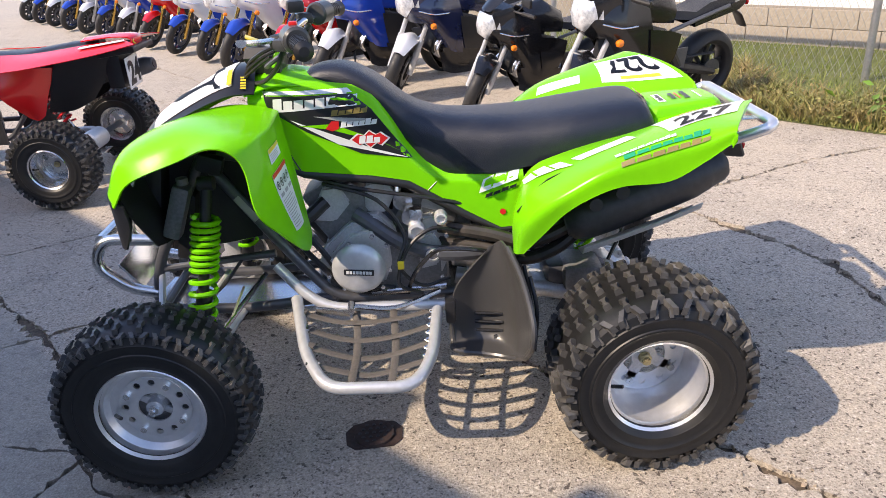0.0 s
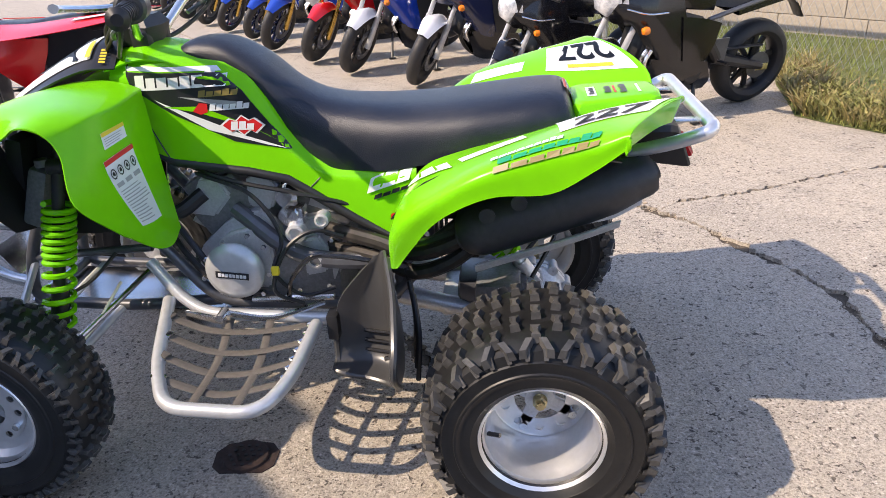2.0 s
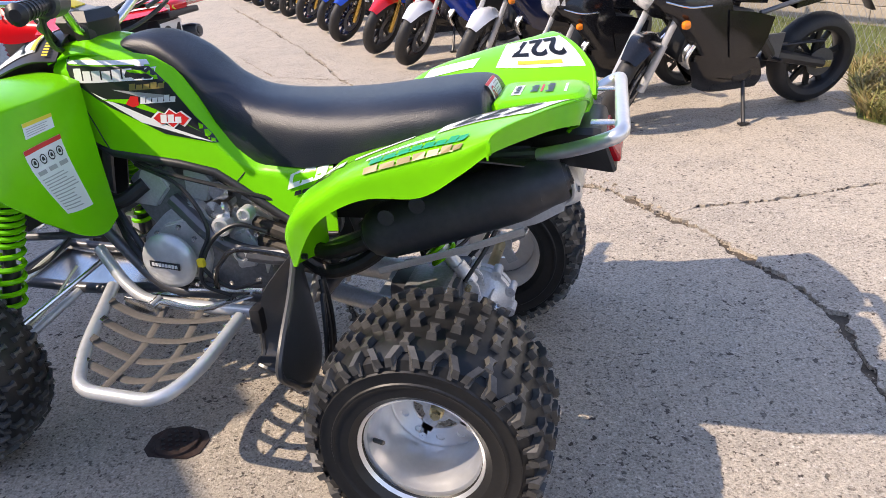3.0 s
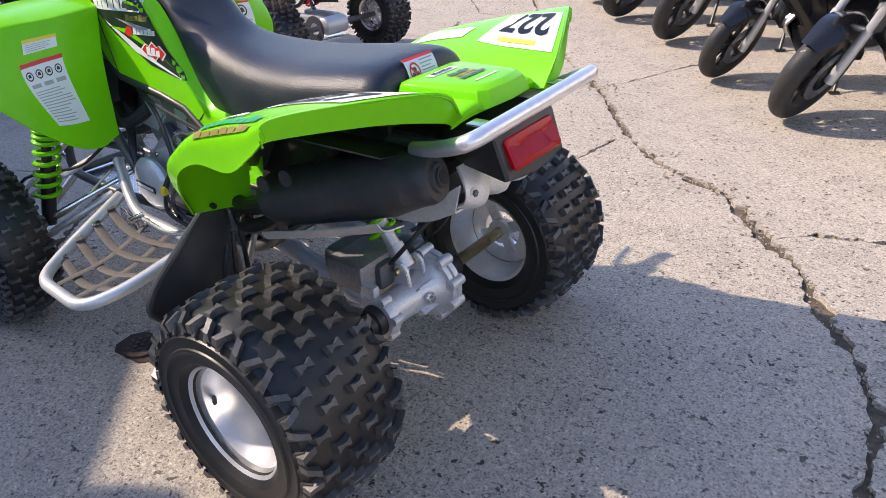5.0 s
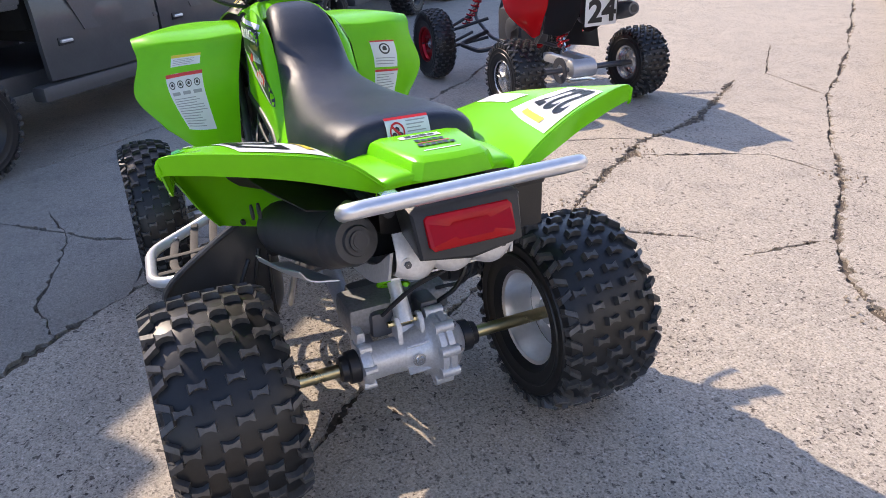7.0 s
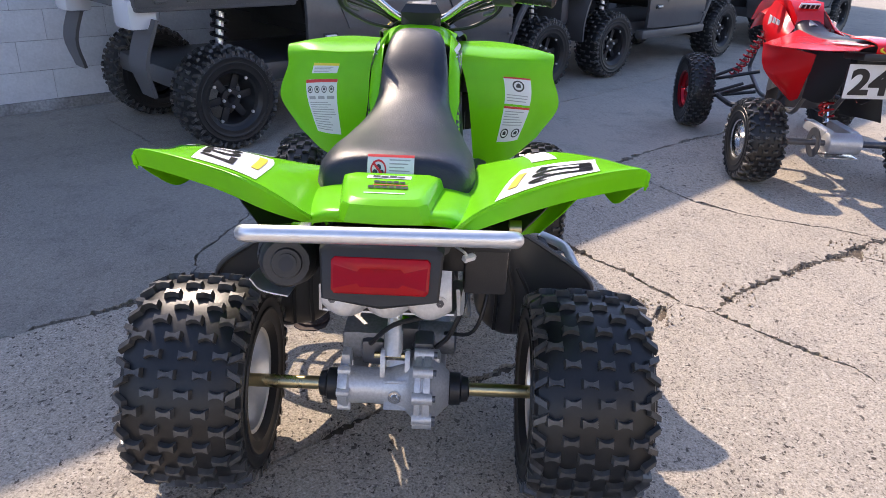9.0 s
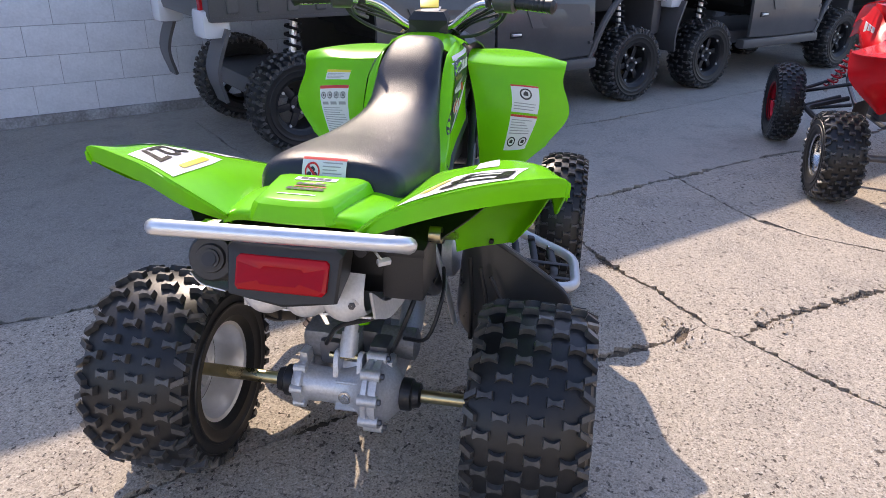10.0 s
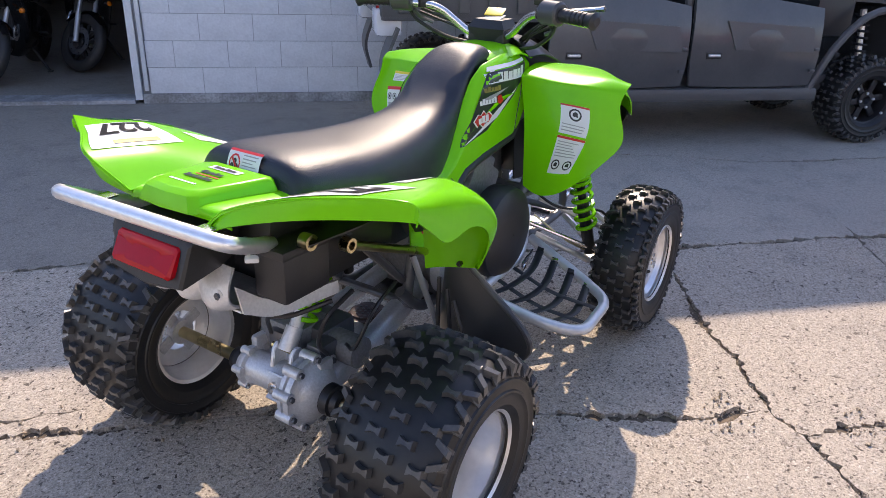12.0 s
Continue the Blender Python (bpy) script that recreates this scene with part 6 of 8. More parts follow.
part("bumper", tube(rounded([(-0.70, 0.12, 0.565), (-0.85, 0.125, 0.580), (-0.885, 0.13, 0.50), (-0.80, 0.13, 0.42), (-0.72, 0.13, 0.40)], 0.06, 6), 0.0165, 12), ALU, quad, "silver front bumper tube")
part("bumper_plate", join(rod((-0.852, -0.125, 0.576), (-0.852, 0.125, 0.576), 0.0165), box((0.010, 0.22, 0.10), (-0.80, 0, 0.45), 0.01, (0, -35, 0))), ALU, quad, "bare metal bumper plate")
part("front_grille", box((0.05, 0.30, 0.22), (-0.665, 0, 0.70), 0.02, (0, 12, 0)), BLACKP, quad, "black front grille")
for y in (-1, 1):
    part("front_fin", sheet([[(-0.700, 0.240 * y, 0.792), (-0.706, 0.300 * y, 0.786), (-0.688, 0.345 * y, 0.770), (-0.655, 0.360 * y, 0.760)], [(-0.690, 0.250 * y, 0.700), (-0.705, 0.302 * y, 0.702), (-0.690, 0.325 * y, 0.698), (-0.662, 0.335 * y, 0.695)], [(-0.690, 0.290 * y, 0.638), (-0.702, 0.308 * y, 0.632), (-0.696, 0.316 * y, 0.628), (-0.688, 0.322 * y, 0.628)]], 0.006, 4), BLACKP, quad, "black plastic fin under the front fender", smooth=50)
    # added black sheet standing in for the darkness under the fender
    part("fender_liner", sheet([[(-0.690, 0.130 * y, 0.788), (-0.690, 0.240 * y, 0.784), (-0.672, 0.330 * y, 0.765)], [(-0.655, 0.130 * y, 0.690), (-0.655, 0.220 * y, 0.690), (-0.668, 0.290 * y, 0.690)], [(-0.640, 0.120 * y, 0.570), (-0.645, 0.170 * y, 0.575), (-0.655, 0.215 * y, 0.585)]], 0.005, 4), BLACKP, quad, "added black sheet that darkens the space under the front fender", smooth=50)
    # added black sheet that hides bright ground behind the wheel well
    part("splash_panel", sheet([[(-0.64, 0.075 * y, 0.84), (-0.50, 0.085 * y, 0.88), (-0.36, 0.085 * y, 0.88)], [(-0.66, 0.085 * y, 0.70), (-0.52, 0.075 * y, 0.70), (-0.37, 0.080 * y, 0.70)], [(-0.66, 0.075 * y, 0.53), (-0.54, 0.070 * y, 0.52), (-0.40, 0.075 * y, 0.54)]], 0.006, 5), BLACKP, quad, "added black sheet that keeps the wheel well dark", smooth=50)
    part("coolant_bottle", join(box((0.05, 0.05, 0.16), (-0.60, 0.165 * y, 0.665), 0.014, (0, 22, 0)), lathe([(0, 0.001), (0, 0.016), (0.018, 0.016), (0.02, 0.001)], 14, "z", (-0.570, 0.165 * y, 0.742))), CASTDARK if y < 0 else BLACKP, quad, "dark grey bottle in the wheel well")
    part("wiring_box", box((0.07, 0.04, 0.05), (-0.49, 0.15 * y, 0.79), 0.01, (0, 20, 0)), BLACKP, quad)
    part("tube_label", box((0.020, 0.0016, 0.085), (-0.412, 0.1585 * y, 0.655), 0, (0, -35, 0)), GREYV, quad, "pale sticker on the frame tube")
for y in (-1, 1):
    part("headlamp", box((0.03, 0.11, 0.05), (-0.70, 0.17 * y, 0.775), 0.012, (0, 20, -12 * y)), GLASSLAMP, quad, "clear headlamp")
part("radiator", box((0.05, 0.26, 0.20), (-0.60, 0, 0.60), 0.008, (0, 12, 0)), BLACKP, quad)

# foot rails, nets and heel guards
for s in (-1, 1):
    rail = part("foot_rail", tube(rounded([(-0.36, 0.15 * s, 0.47), (-0.275, 0.19 * s, 0.385), (-0.20, 0.215 * s, 0.352), (0.12, 0.225 * s, 0.345)], 0.05), 0.0155, 12), SILVER, quad, "silver inner foot rail")
    part("foot_loop", tube(rounded([(-0.305, 0.200 * s, 0.384), (-0.262, 0.400 * s, 0.318), (-0.195, 0.528 * s, 0.294), (0.030, 0.542 * s, 0.292), (0.078, 0.44 * s, 0.312), (0.098, 0.26 * s, 0.350)], 0.055, 6), 0.0165, 12), SILVER, rail, "silver foot loop")
    NETM, word = (DUSTY, "dusty rubber strap") if s < 0 else (BLACKP, "black rubber strap")
    for k, (y, sag) in enumerate(((0.265, 0.020), (0.325, 0.026), (0.390, 0.028), (0.455, 0.022))):
        xa, xb = -0.290 + 0.016 * k, 0.100 - 0.007 * k
        za, zb = 0.366 - 0.018 * k, 0.350 - 0.013 * k
        part("strap", tube(catmull([(xa, (y - 0.014) * s, za), (xa + 0.12, (y + 0.010) * s, (za + zb) / 2 - sag), (xb - 0.13, (y + 0.012) * s, (za + zb) / 2 - sag), (xb, (y - 0.010) * s, zb)], 6), 0.0125, 8, 0.2), NETM, rail, word)
        part("strap_end", box((0.034, 0.022, 0.008), (xa + 0.004, (y - 0.014) * s, za + 0.004), 0.003, (0, 10, 18 * s)), ALU if k % 2 else NETM, rail)
    for x in (-0.135, -0.030):
        part("strap", tube(catmull([(x, 0.225 * s, 0.348), (x + 0.008, 0.37 * s, 0.306), (x, 0.525 * s, 0.292)], 6), 0.0105, 8, 0.2, up=(0, 0, 1)), NETM, rail, word)
    lace = [(0.094 - 0.020 * (k % 2) - 0.0016 * k, (0.25 + 0.0145 * k) * s, 0.352 - 0.0028 * k) for k in range(15)]
    part("lace", tube(catmull(lace, 3), 0.0036, 6), ALU, rail, "bare wire lacing of the net")
    part("rail_bracket", join(box((0.10, 0.006, 0.035), (-0.20, 0.245 * s, 0.352), 0.002, (0, 6, 8 * s)), bolt((-0.165, 0.248 * s, 0.345), 0.008, 0.008)), ALU, rail)
    gy = s
    GUARD = [[(0.255, 0.232, 0.520), (0.275, 0.240, 0.538), (0.288, 0.262, 0.550), (0.298, 0.305, 0.548)],
             [(0.205, 0.230, 0.470), (0.250, 0.222, 0.472), (0.300, 0.270, 0.478), (0.322, 0.400, 0.500)],
             [(0.150, 0.230, 0.395), (0.230, 0.212, 0.388), (0.312, 0.275, 0.388), (0.335, 0.500, 0.432)],
             [(0.135, 0.234, 0.300), (0.230, 0.208, 0.290), (0.316, 0.280, 0.290), (0.332, 0.520, 0.375)],
             [(0.137, 0.248, 0.240), (0.230, 0.236, 0.228), (0.310, 0.300, 0.234), (0.328, 0.460, 0.310)],
             [(0.142, 0.285, 0.226), (0.230, 0.300, 0.216), (0.302, 0.345, 0.226), (0.322, 0.430, 0.280)]]
    g = part("heel_guard", sheet([[(x, y * gy, z) for x, y, z in row] for row in GUARD], 0.006, 5), GUARDM, quad, "black plastic heel guard with a raised rim", smooth=50)
    edge_line = [row[3] for row in GUARD] + [GUARD[5][2], GUARD[5][1], GUARD[5][0], GUARD[4][0], GUARD[3][0]]
    part("edge_bar", tube(catmull([(x, y * gy, z) for x, y, z in edge_line], 4), 0.0085, 8), GUARDM, g, "rounded rim of the heel guard")
    for k in range(3):
        part("slot", tube([(0.205, (0.222 - 0.004 * k) * gy, 0.252 + 0.026 * k), (0.285, (0.246 - 0.004 * k) * gy, 0.256 + 0.026 * k)], 0.005, 6), BLACKSHINE, g)
    part("guard_bolt", lathe([(0, 0.001), (0, 0.008), (0.004 * gy, 0.007), (0.004 * gy, 0.001)], 12, "y", (0.262, 0.246 * gy, 0.238)), ALU, g, "bare metal bolt")
    for k in range(3):
        part("back_rib", tube(rounded([(0.330 + 0.012 * k, (0.250 + 0.03 * k) * gy, 0.50 - 0.02 * k), (0.350 + 0.010 * k, (0.262 + 0.045 * k) * gy, 0.38), (0.338 + 0.010 * k, (0.258 + 0.05 * k) * gy, 0.255)], 0.06), 0.006, 7), BLACKP, g)
    part("support_strut", tube(rounded([(0.20, 0.19 * gy, 0.22), (0.27, 0.17 * gy, 0.40), (0.30, 0.13 * gy, 0.55)], 0.05), 0.009, 8), SILVER, g, "silver strut behind the heel guard")
    part("peg", box((0.03, 0.05, 0.07), (0.135, 0.235 * gy, 0.335), 0.008), BLACKP, rail, "black foot peg")

# handlebar
bar = part("handlebar", tube(rounded([(-0.160, -0.385, 1.100), (-0.190, -0.27, 1.108), (-0.255, -0.165, 1.103), (-0.300, -0.065, 1.018), (-0.300, 0.065, 1.018), (-0.255, 0.165, 1.103), (-0.190, 0.27, 1.108), (-0.160, 0.385, 1.100)], 0.045, 6), 0.0115, 12), ALU, quad, "bare metal handlebar")
for s in (-1, 1):
    part("grip", tube([(-0.152, 0.410 * s, 1.1085), (-0.1545, 0.402 * s, 1.109), (-0.160, 0.385 * s, 1.110), (-0.185, 0.290 * s, 1.114)], [0.012, 0.0235, 0.0185, 0.0185], 16), BLACKP, bar, "black rubber grip")
    for k in range(6):
        part("grip_ring", tube([(-0.162 - 0.004 * k, (0.376 - 0.014 * k) * s, 1.1105 + 0.0006 * k), (-0.1635 - 0.004 * k, (0.371 - 0.014 * k) * s, 1.1108 + 0.0006 * k)], 0.0202, 14), BLACKP, bar)
    part("switch_box", join(tube([(-0.184, 0.292 * s, 1.116), (-0.186, 0.286 * s, 1.116), (-0.204, 0.232 * s, 1.116), (-0.206, 0.226 * s, 1.116)], [0.026, 0.033, 0.034, 0.028], 18), box((0.05, 0.045, 0.030), (-0.222, 0.250 * s, 1.104), 0.010, (0, 0, 16 * s))), GUARDM, bar, "black switch housing")
    part("lever_clamp", box((0.045, 0.045, 0.032), (-0.238, 0.210 * s, 1.108), 0.010, (0, 0, 24 * s)), BLACKP, bar, "black lever clamp")
    part("lever", tube(catmull([(-0.245, 0.215 * s, 1.112), (-0.276, 0.270 * s, 1.116), (-0.292, 0.330 * s, 1.124), (-0.297, 0.372 * s, 1.130)], 5), [0.010] * 14 + [0.012, 0.0135], 8, 0.7), ALU, bar, "bare metal lever")
    for k in range(3):
        part("cable", tube(catmull([(-0.240 - 0.012 * k, (0.215 + 0.012 * k) * s, 1.100 - 0.012 * k), (-0.300 - 0.012 * k, (0.18 - 0.02 * k) * s, 1.075 - 0.020 * k), (-0.352 - 0.010 * k, (0.11 - 0.01 * k) * s, 1.035 - 0.018 * k), (-0.372, 0.045 * s, 0.975)], 6), 0.0052 - 0.0006 * k, 7), BLACKP, bar, "black cable")
    part("cable", tube(catmull([(-0.225, 0.262 * s, 1.095), (-0.250, 0.235 * s, 1.050), (-0.300, 0.165 * s, 1.005), (-0.345, 0.09 * s, 0.985)], 6), 0.006, 7), BLACKP, bar, "black cable")
    part("bar_clamp", box((0.045, 0.032, 0.045), (-0.300, 0.048 * s, 1.020), 0.008), BLACKP, bar, "black bar clamp")
    part("knuckle_tube", tube(catmull([(-0.225, 0.235 * s, 1.085), (-0.262, 0.235 * s, 1.062), (-0.285, 0.20 * s, 1.045)], 4), 0.006, 7), STEEL, bar)
part("choke_lever", tube([(-0.215, -0.205, 1.14), (-0.20, -0.185, 1.165)], 0.006, 8), BLACKP, bar)
part("red_switch", box((0.02, 0.02, 0.012), (-0.196, -0.250, 1.151), 0.004), REDV, bar, "red engine switch")
part("brake_tank", box((0.05, 0.045, 0.035), (-0.258, 0.195, 1.145), 0.01, (0, 0, 15)), BLACKP, bar, "black fluid reservoir")
pod = part("instrument_pod", join(ring_loft([[(-0.32 + x * 0.9, y * 0.9, 1.0) for x, y in ((-0.04, -0.05), (0.04, -0.055), (0.05, 0), (0.04, 0.055), (-0.04, 0.05))], [(-0.32 + x, y, 1.045) for x, y in ((-0.055, -0.055), (0.045, -0.065), (0.055, 0), (0.045, 0.065), (-0.055, 0.055))], [(-0.325 + x * 0.8, y * 0.8, 1.07) for x, y in ((-0.055, -0.055), (0.045, -0.06), (0.055, 0), (0.045, 0.06), (-0.055, 0.055))]])), BLACKP, quad, "black instrument pod", smooth=40)
part("display", box((0.05, 0.06, 0.004), (-0.325, 0, 1.073), 0.002, (0, 14, 0)), GREYV, pod, "grey display")
part("key_tag", box((0.045, 0.06, 0.004), (-0.35, -0.01, 1.088), 0.002, (0, 25, 12)), YELLOWV, pod, "yellow key tag")
part("steering_post", rod((-0.31, 0, 1.01), (-0.42, 0, 0.50), 0.018), STEEL, quad)


def seat_back(a, y, lift):
    """A place on the upright rear face of the seat: a runs from its top edge down."""
    line = [(-0.3, 0.700, 0.871), (0.0, 0.709, 0.866), (0.25, 0.717, 0.853), (1.0, 0.731, 0.815)]
    return Vector((between(a, [(p, x) for p, x, z in line]) + lift, y, between(a, [(p, z) for p, x, z in line]) + lift * 0.4))


def back_patch(a0, a1, y0, y1, lift):
    return decal(lambda a, b: seat_back(a, b, lift), a0, a1, y0, y1, 8, 3)


seatlabel = part("seat_label", back_patch(-0.28, 0.86, -0.054, 0.042, 0.005), WHITE, quad, "white warning label on the seat's rear face")
part("print", back_patch(-0.28, -0.06, -0.054, 0.042, 0.0058), REDV, seatlabel)
part("print", decal(lambda a, b: seat_back(0.42 + a * 0.36 * math.cos(b), -0.031 + a * 0.0165 * math.sin(b), 0.0062), 0.80, 1.0, 0, 6.2832, 1, 20), REDV, seatlabel)
part("print", join(*[decal(lambda a, b, p=p, q=q: seat_back(p + a * 0.12 * math.cos(b), q + a * 0.0055 * math.sin(b), 0.0058), 0.1, 1.0, 0, 6.2832, 1, 10) for p, q in ((0.54, -0.038), (0.54, -0.025), (0.34, -0.031))]), INK, seatlabel)
part("print", decal(lambda a, b: seat_back(0.42 + a * 0.25 + b * 0.05, -0.031 + a * 0.0115 - b * 0.001, 0.0065), -1, 1, -1, 1, 2, 2), REDV, seatlabel)
part("print", join(*[back_patch(0.04 + 0.13 * k, 0.085 + 0.13 * k, -0.009, (0.034, 0.030, 0.022, 0.033, 0.028, 0.014)[k], 0.0058) for k in range(6)]), GREYV, seatlabel)


# ---- motorcycles in a row ----
TREAD = material("street_tyre", (0.022, 0.022, 0.023), 0.6, spots=0.15, grain=120, bump=0.1, second=(0.05, 0.047, 0.043), blotch=8)
BLACKGLOSS = material("black_gloss_paint", (0.010, 0.010, 0.012), 0.20, coat=0.35, second=(0.016, 0.016, 0.018), spec=0.4)
BLUEP = material("blue_gloss_paint", (0.012, 0.055, 0.42), 0.14, coat=0.8, second=(0.01, 0.04, 0.30))
NAVYP = material("dark_blue_gloss_paint", (0.012, 0.018, 0.06), 0.14, coat=0.8)
WHITEP = material("white_gloss_paint", (0.72, 0.73, 0.75), 0.2, coat=0.6)
REDP = material("red_gloss_paint", (0.60, 0.010, 0.012), 0.16, coat=0.8, second=(0.5, 0.008, 0.01))
GOLDF = material("gold_fork", (0.70, 0.46, 0.12), 0.25, 1.0)
GLASSY = material("clear_lamp", (0.88, 0.90, 0.93), 0.12, 0.35, coat=1.0, second=(0.35, 0.38, 0.42), blotch=26, mix=0.9)
RADM = material("radiator_black", (0.02, 0.02, 0.021), 0.5, spots=0.3, grain=300)


def motorcycle(name, label, paint, fender, rim, fork, group, m, second=None, stand=True, lock=47):
    """A road motorcycle, front axle towards -x, upright; wheelbase 1.40."""
    b = thing(name, label, "motorcycle", group)
    xf, xr, R = -0.70, 0.64, 0.305
    post = Matrix.Translation((xf + 0.03, 0, R)) @ pose(0, 0, 0, 0, 24, 0)
    steer = post @ pose(0, 0, 0, 0, 0, lock) @ post.inverted()
    for x, half, word in ((xf, 0.058, "front_wheel"), (xr, 0.085, "rear_wheel")):
        w = new(word)
        w.parent = b
        w.matrix_basis = steer @ pose(x, 0, R) if x < 0 else pose(x, 0, R)
        prof = [(half * 0.75, 0.205), (half * 0.98, 0.235), (half * 0.9, 0.268), (half * 0.62, 0.293), (half * 0.3, 0.303), (0, 0.306)]
        bm = lathe(prof + [(-s, r) for s, r in prof[-2::-1]], 40)
        part("tyre", bm, TREAD, w, "black road tyre")
        grooves = bmesh.new()
        for k in range(36):
            for s in (-1, 1):
                a = 2 * math.pi * (k + 0.25 * s) / 36
                pts = []
                for q, da in ((0.12, 0.0), (0.45, 0.05), (0.8, 0.02)):
                    r = between(q * half, [(0, 0.3075), (half * 0.3, 0.3045), (half * 0.62, 0.2945), (half * 0.9, 0.2695)])
                    for e in (-0.008, 0.008):
                        pts.append(grooves.verts.new((r * math.cos(a + da + e), s * q * half, r * math.sin(a + da + e))))
                grooves.faces.new((pts[0], pts[1], pts[3], pts[2]))
                grooves.faces.new((pts[2], pts[3], pts[5], pts[4]))
        part("tread", grooves, INK, w, smooth=0)
        part("rim", join(lathe([(half * 0.72, 0.207), (half * 0.78, 0.215), (half * 0.6, 0.200), (0.0, 0.19), (-half * 0.6, 0.200), (-half * 0.78, 0.215), (-half * 0.72, 0.207)], 40), *[moved(box((0.17, 0.026, 0.036), (0.11, 0.008 * (1 if k % 2 else -1), 0), 0.006), pose(0, 0, 0, 0, 72 * (k // 2) + (14 if k % 2 else -14), 0)) for k in range(10)], lathe([(-0.05, 0.03), (-0.04, 0.04), (0.04, 0.04), (0.05, 0.03)], 18, "y", (0, 0, 0), True)), rim, w, "cast alloy rim")
        for s in ((-1, 1) if x < 0 else (1,)):
            hs = [(0.125 * math.cos(k * 0.5236), 0.125 * math.sin(k * 0.5236), 0.008) for k in range(12)]
            part("brake_disc", holed(0.147, hs + [(0, 0, 0.09)], 0.005, m=pose(0, s * 0.062, 0)), STEEL, w, "drilled dark steel brake disc")
    for s in (-1, 1):
        f = part("fork_leg", moved(join(rod((xf, 0.095 * s, R - 0.02), (xf + 0.11, 0.095 * s, 0.58), 0.027, 12), rod((xf + 0.11, 0.095 * s, 0.58), (xf + 0.215, 0.095 * s, 0.90), 0.021, 12)), steer), fork, b, "front fork leg")
        part("brake_caliper", moved(box((0.07, 0.035, 0.11), (xf + 0.10, 0.075 * s, R + 0.06), 0.012, (0, 18, 0)), steer), BLACKP, f)
        ind = part("indicator", rod((xf + 0.27, 0.13 * s, 0.70), (xf + 0.25, 0.225 * s, 0.705), 0.010, 8), BLACKP, b)
        part("indicator_lens", lathe([(-0.03, 0.004), (-0.02, 0.022), (0.0, 0.028), (0.018, 0.024), (0.028, 0.006)], 14, "x", (xf + 0.235, 0.235 * s, 0.707)), ORANGE, ind, "orange indicator lens")
        part("mirror", join(tube(catmull([(xf + 0.30, 0.16 * s, 1.0), (xf + 0.28, 0.25 * s, 1.06), (xf + 0.27, 0.31 * s, 1.10)], 4), 0.006, 6), box((0.03, 0.13, 0.075), (xf + 0.265, 0.34 * s, 1.12), 0.02)), BLACKP, b, "black mirror")
        rows = [[(xf + 0.12, 0.07 * s, 0.98), (xf + 0.30, 0.14 * s, 0.98), (xf + 0.52, 0.17 * s, 0.90)], [(xf + 0.09, 0.13 * s, 0.83), (xf + 0.28, 0.20 * s, 0.80), (xf + 0.55, 0.20 * s, 0.76)], [(xf + 0.22, 0.13 * s, 0.70), (xf + 0.38, 0.215 * s, 0.62), (xf + 0.62, 0.20 * s, 0.58)], [(xf + 0.34, 0.13 * s, 0.55), (xf + 0.48, 0.20 * s, 0.44), (xf + 0.70, 0.18 * s, 0.42)]]
        part("fairing", sheet(rows, 0.006, 5), paint, b, "painted side fairing", smooth=60)
        part("fairing_insert", sheet([[(xf + 0.52, 0.215 * s, 0.76), (xf + 0.70, 0.205 * s, 0.73), (xf + 0.86, 0.185 * s, 0.68)], [(xf + 0.54, 0.222 * s, 0.62), (xf + 0.70, 0.210 * s, 0.58), (xf + 0.83, 0.19 * s, 0.54)], [(xf + 0.58, 0.210 * s, 0.46), (xf + 0.70, 0.198 * s, 0.44), (xf + 0.78, 0.185 * s, 0.43)]], 0.004, 4), second or BLACKGLOSS, b, "grey lower fairing insert", smooth=60)
        part("belly_pan", sheet([[(xf + 0.36, 0.12 * s, 0.48), (xf + 0.46, 0.20 * s, 0.48), (xf + 0.80, 0.19 * s, 0.43)], [(xf + 0.40, 0.10 * s, 0.34), (xf + 0.50, 0.18 * s, 0.32), (xf + 0.86, 0.17 * s, 0.30)], [(xf + 0.46, 0.04 * s, 0.22), (xf + 0.56, 0.10 * s, 0.20), (xf + 0.88, 0.10 * s, 0.20)]], 0.005, 4), BLACKGLOSS, b, "black belly fairing", smooth=60)
        part("flank_line", tube(catmull([(xf + 0.13, 0.152 * s, 0.83), (xf + 0.26, 0.205 * s, 0.80), (xf + 0.40, 0.215 * s, 0.80)], 4), 0.006, 6), ALU, b, "silver trim line")
        part("foot_bracket", sheet([[(xf + 0.86, 0.15 * s, 0.56), (xf + 0.98, 0.15 * s, 0.56)], [(xf + 0.90, 0.16 * s, 0.42), (xf + 0.96, 0.16 * s, 0.38)]], 0.012, 3), STEEL, b, "dark metal foot bracket")
        part("foot_peg", rod((xf + 0.93, 0.15 * s, 0.40), (xf + 0.93, 0.25 * s, 0.41), 0.012, 8), BLACKP, b)
        part("tail_rail", tube([(xf + 0.78, 0.15 * s, 0.70), (xf + 1.10, 0.13 * s, 0.76), (xf + 1.42, 0.08 * s, 0.80)], 0.016, 8), STEEL, b, "dark metal tail rail")
        for k in range(4):
            part("header_pipe", tube(catmull([(xf + 0.36, (0.05 + 0.035 * k) * s, 0.58 - 0.012 * k), (xf + 0.31, (0.055 + 0.038 * k) * s, 0.52 - 0.015 * k), (xf + 0.35, (0.05 + 0.03 * k) * s, 0.40)], 3), 0.016, 8), ALU, b, "bare metal exhaust header")
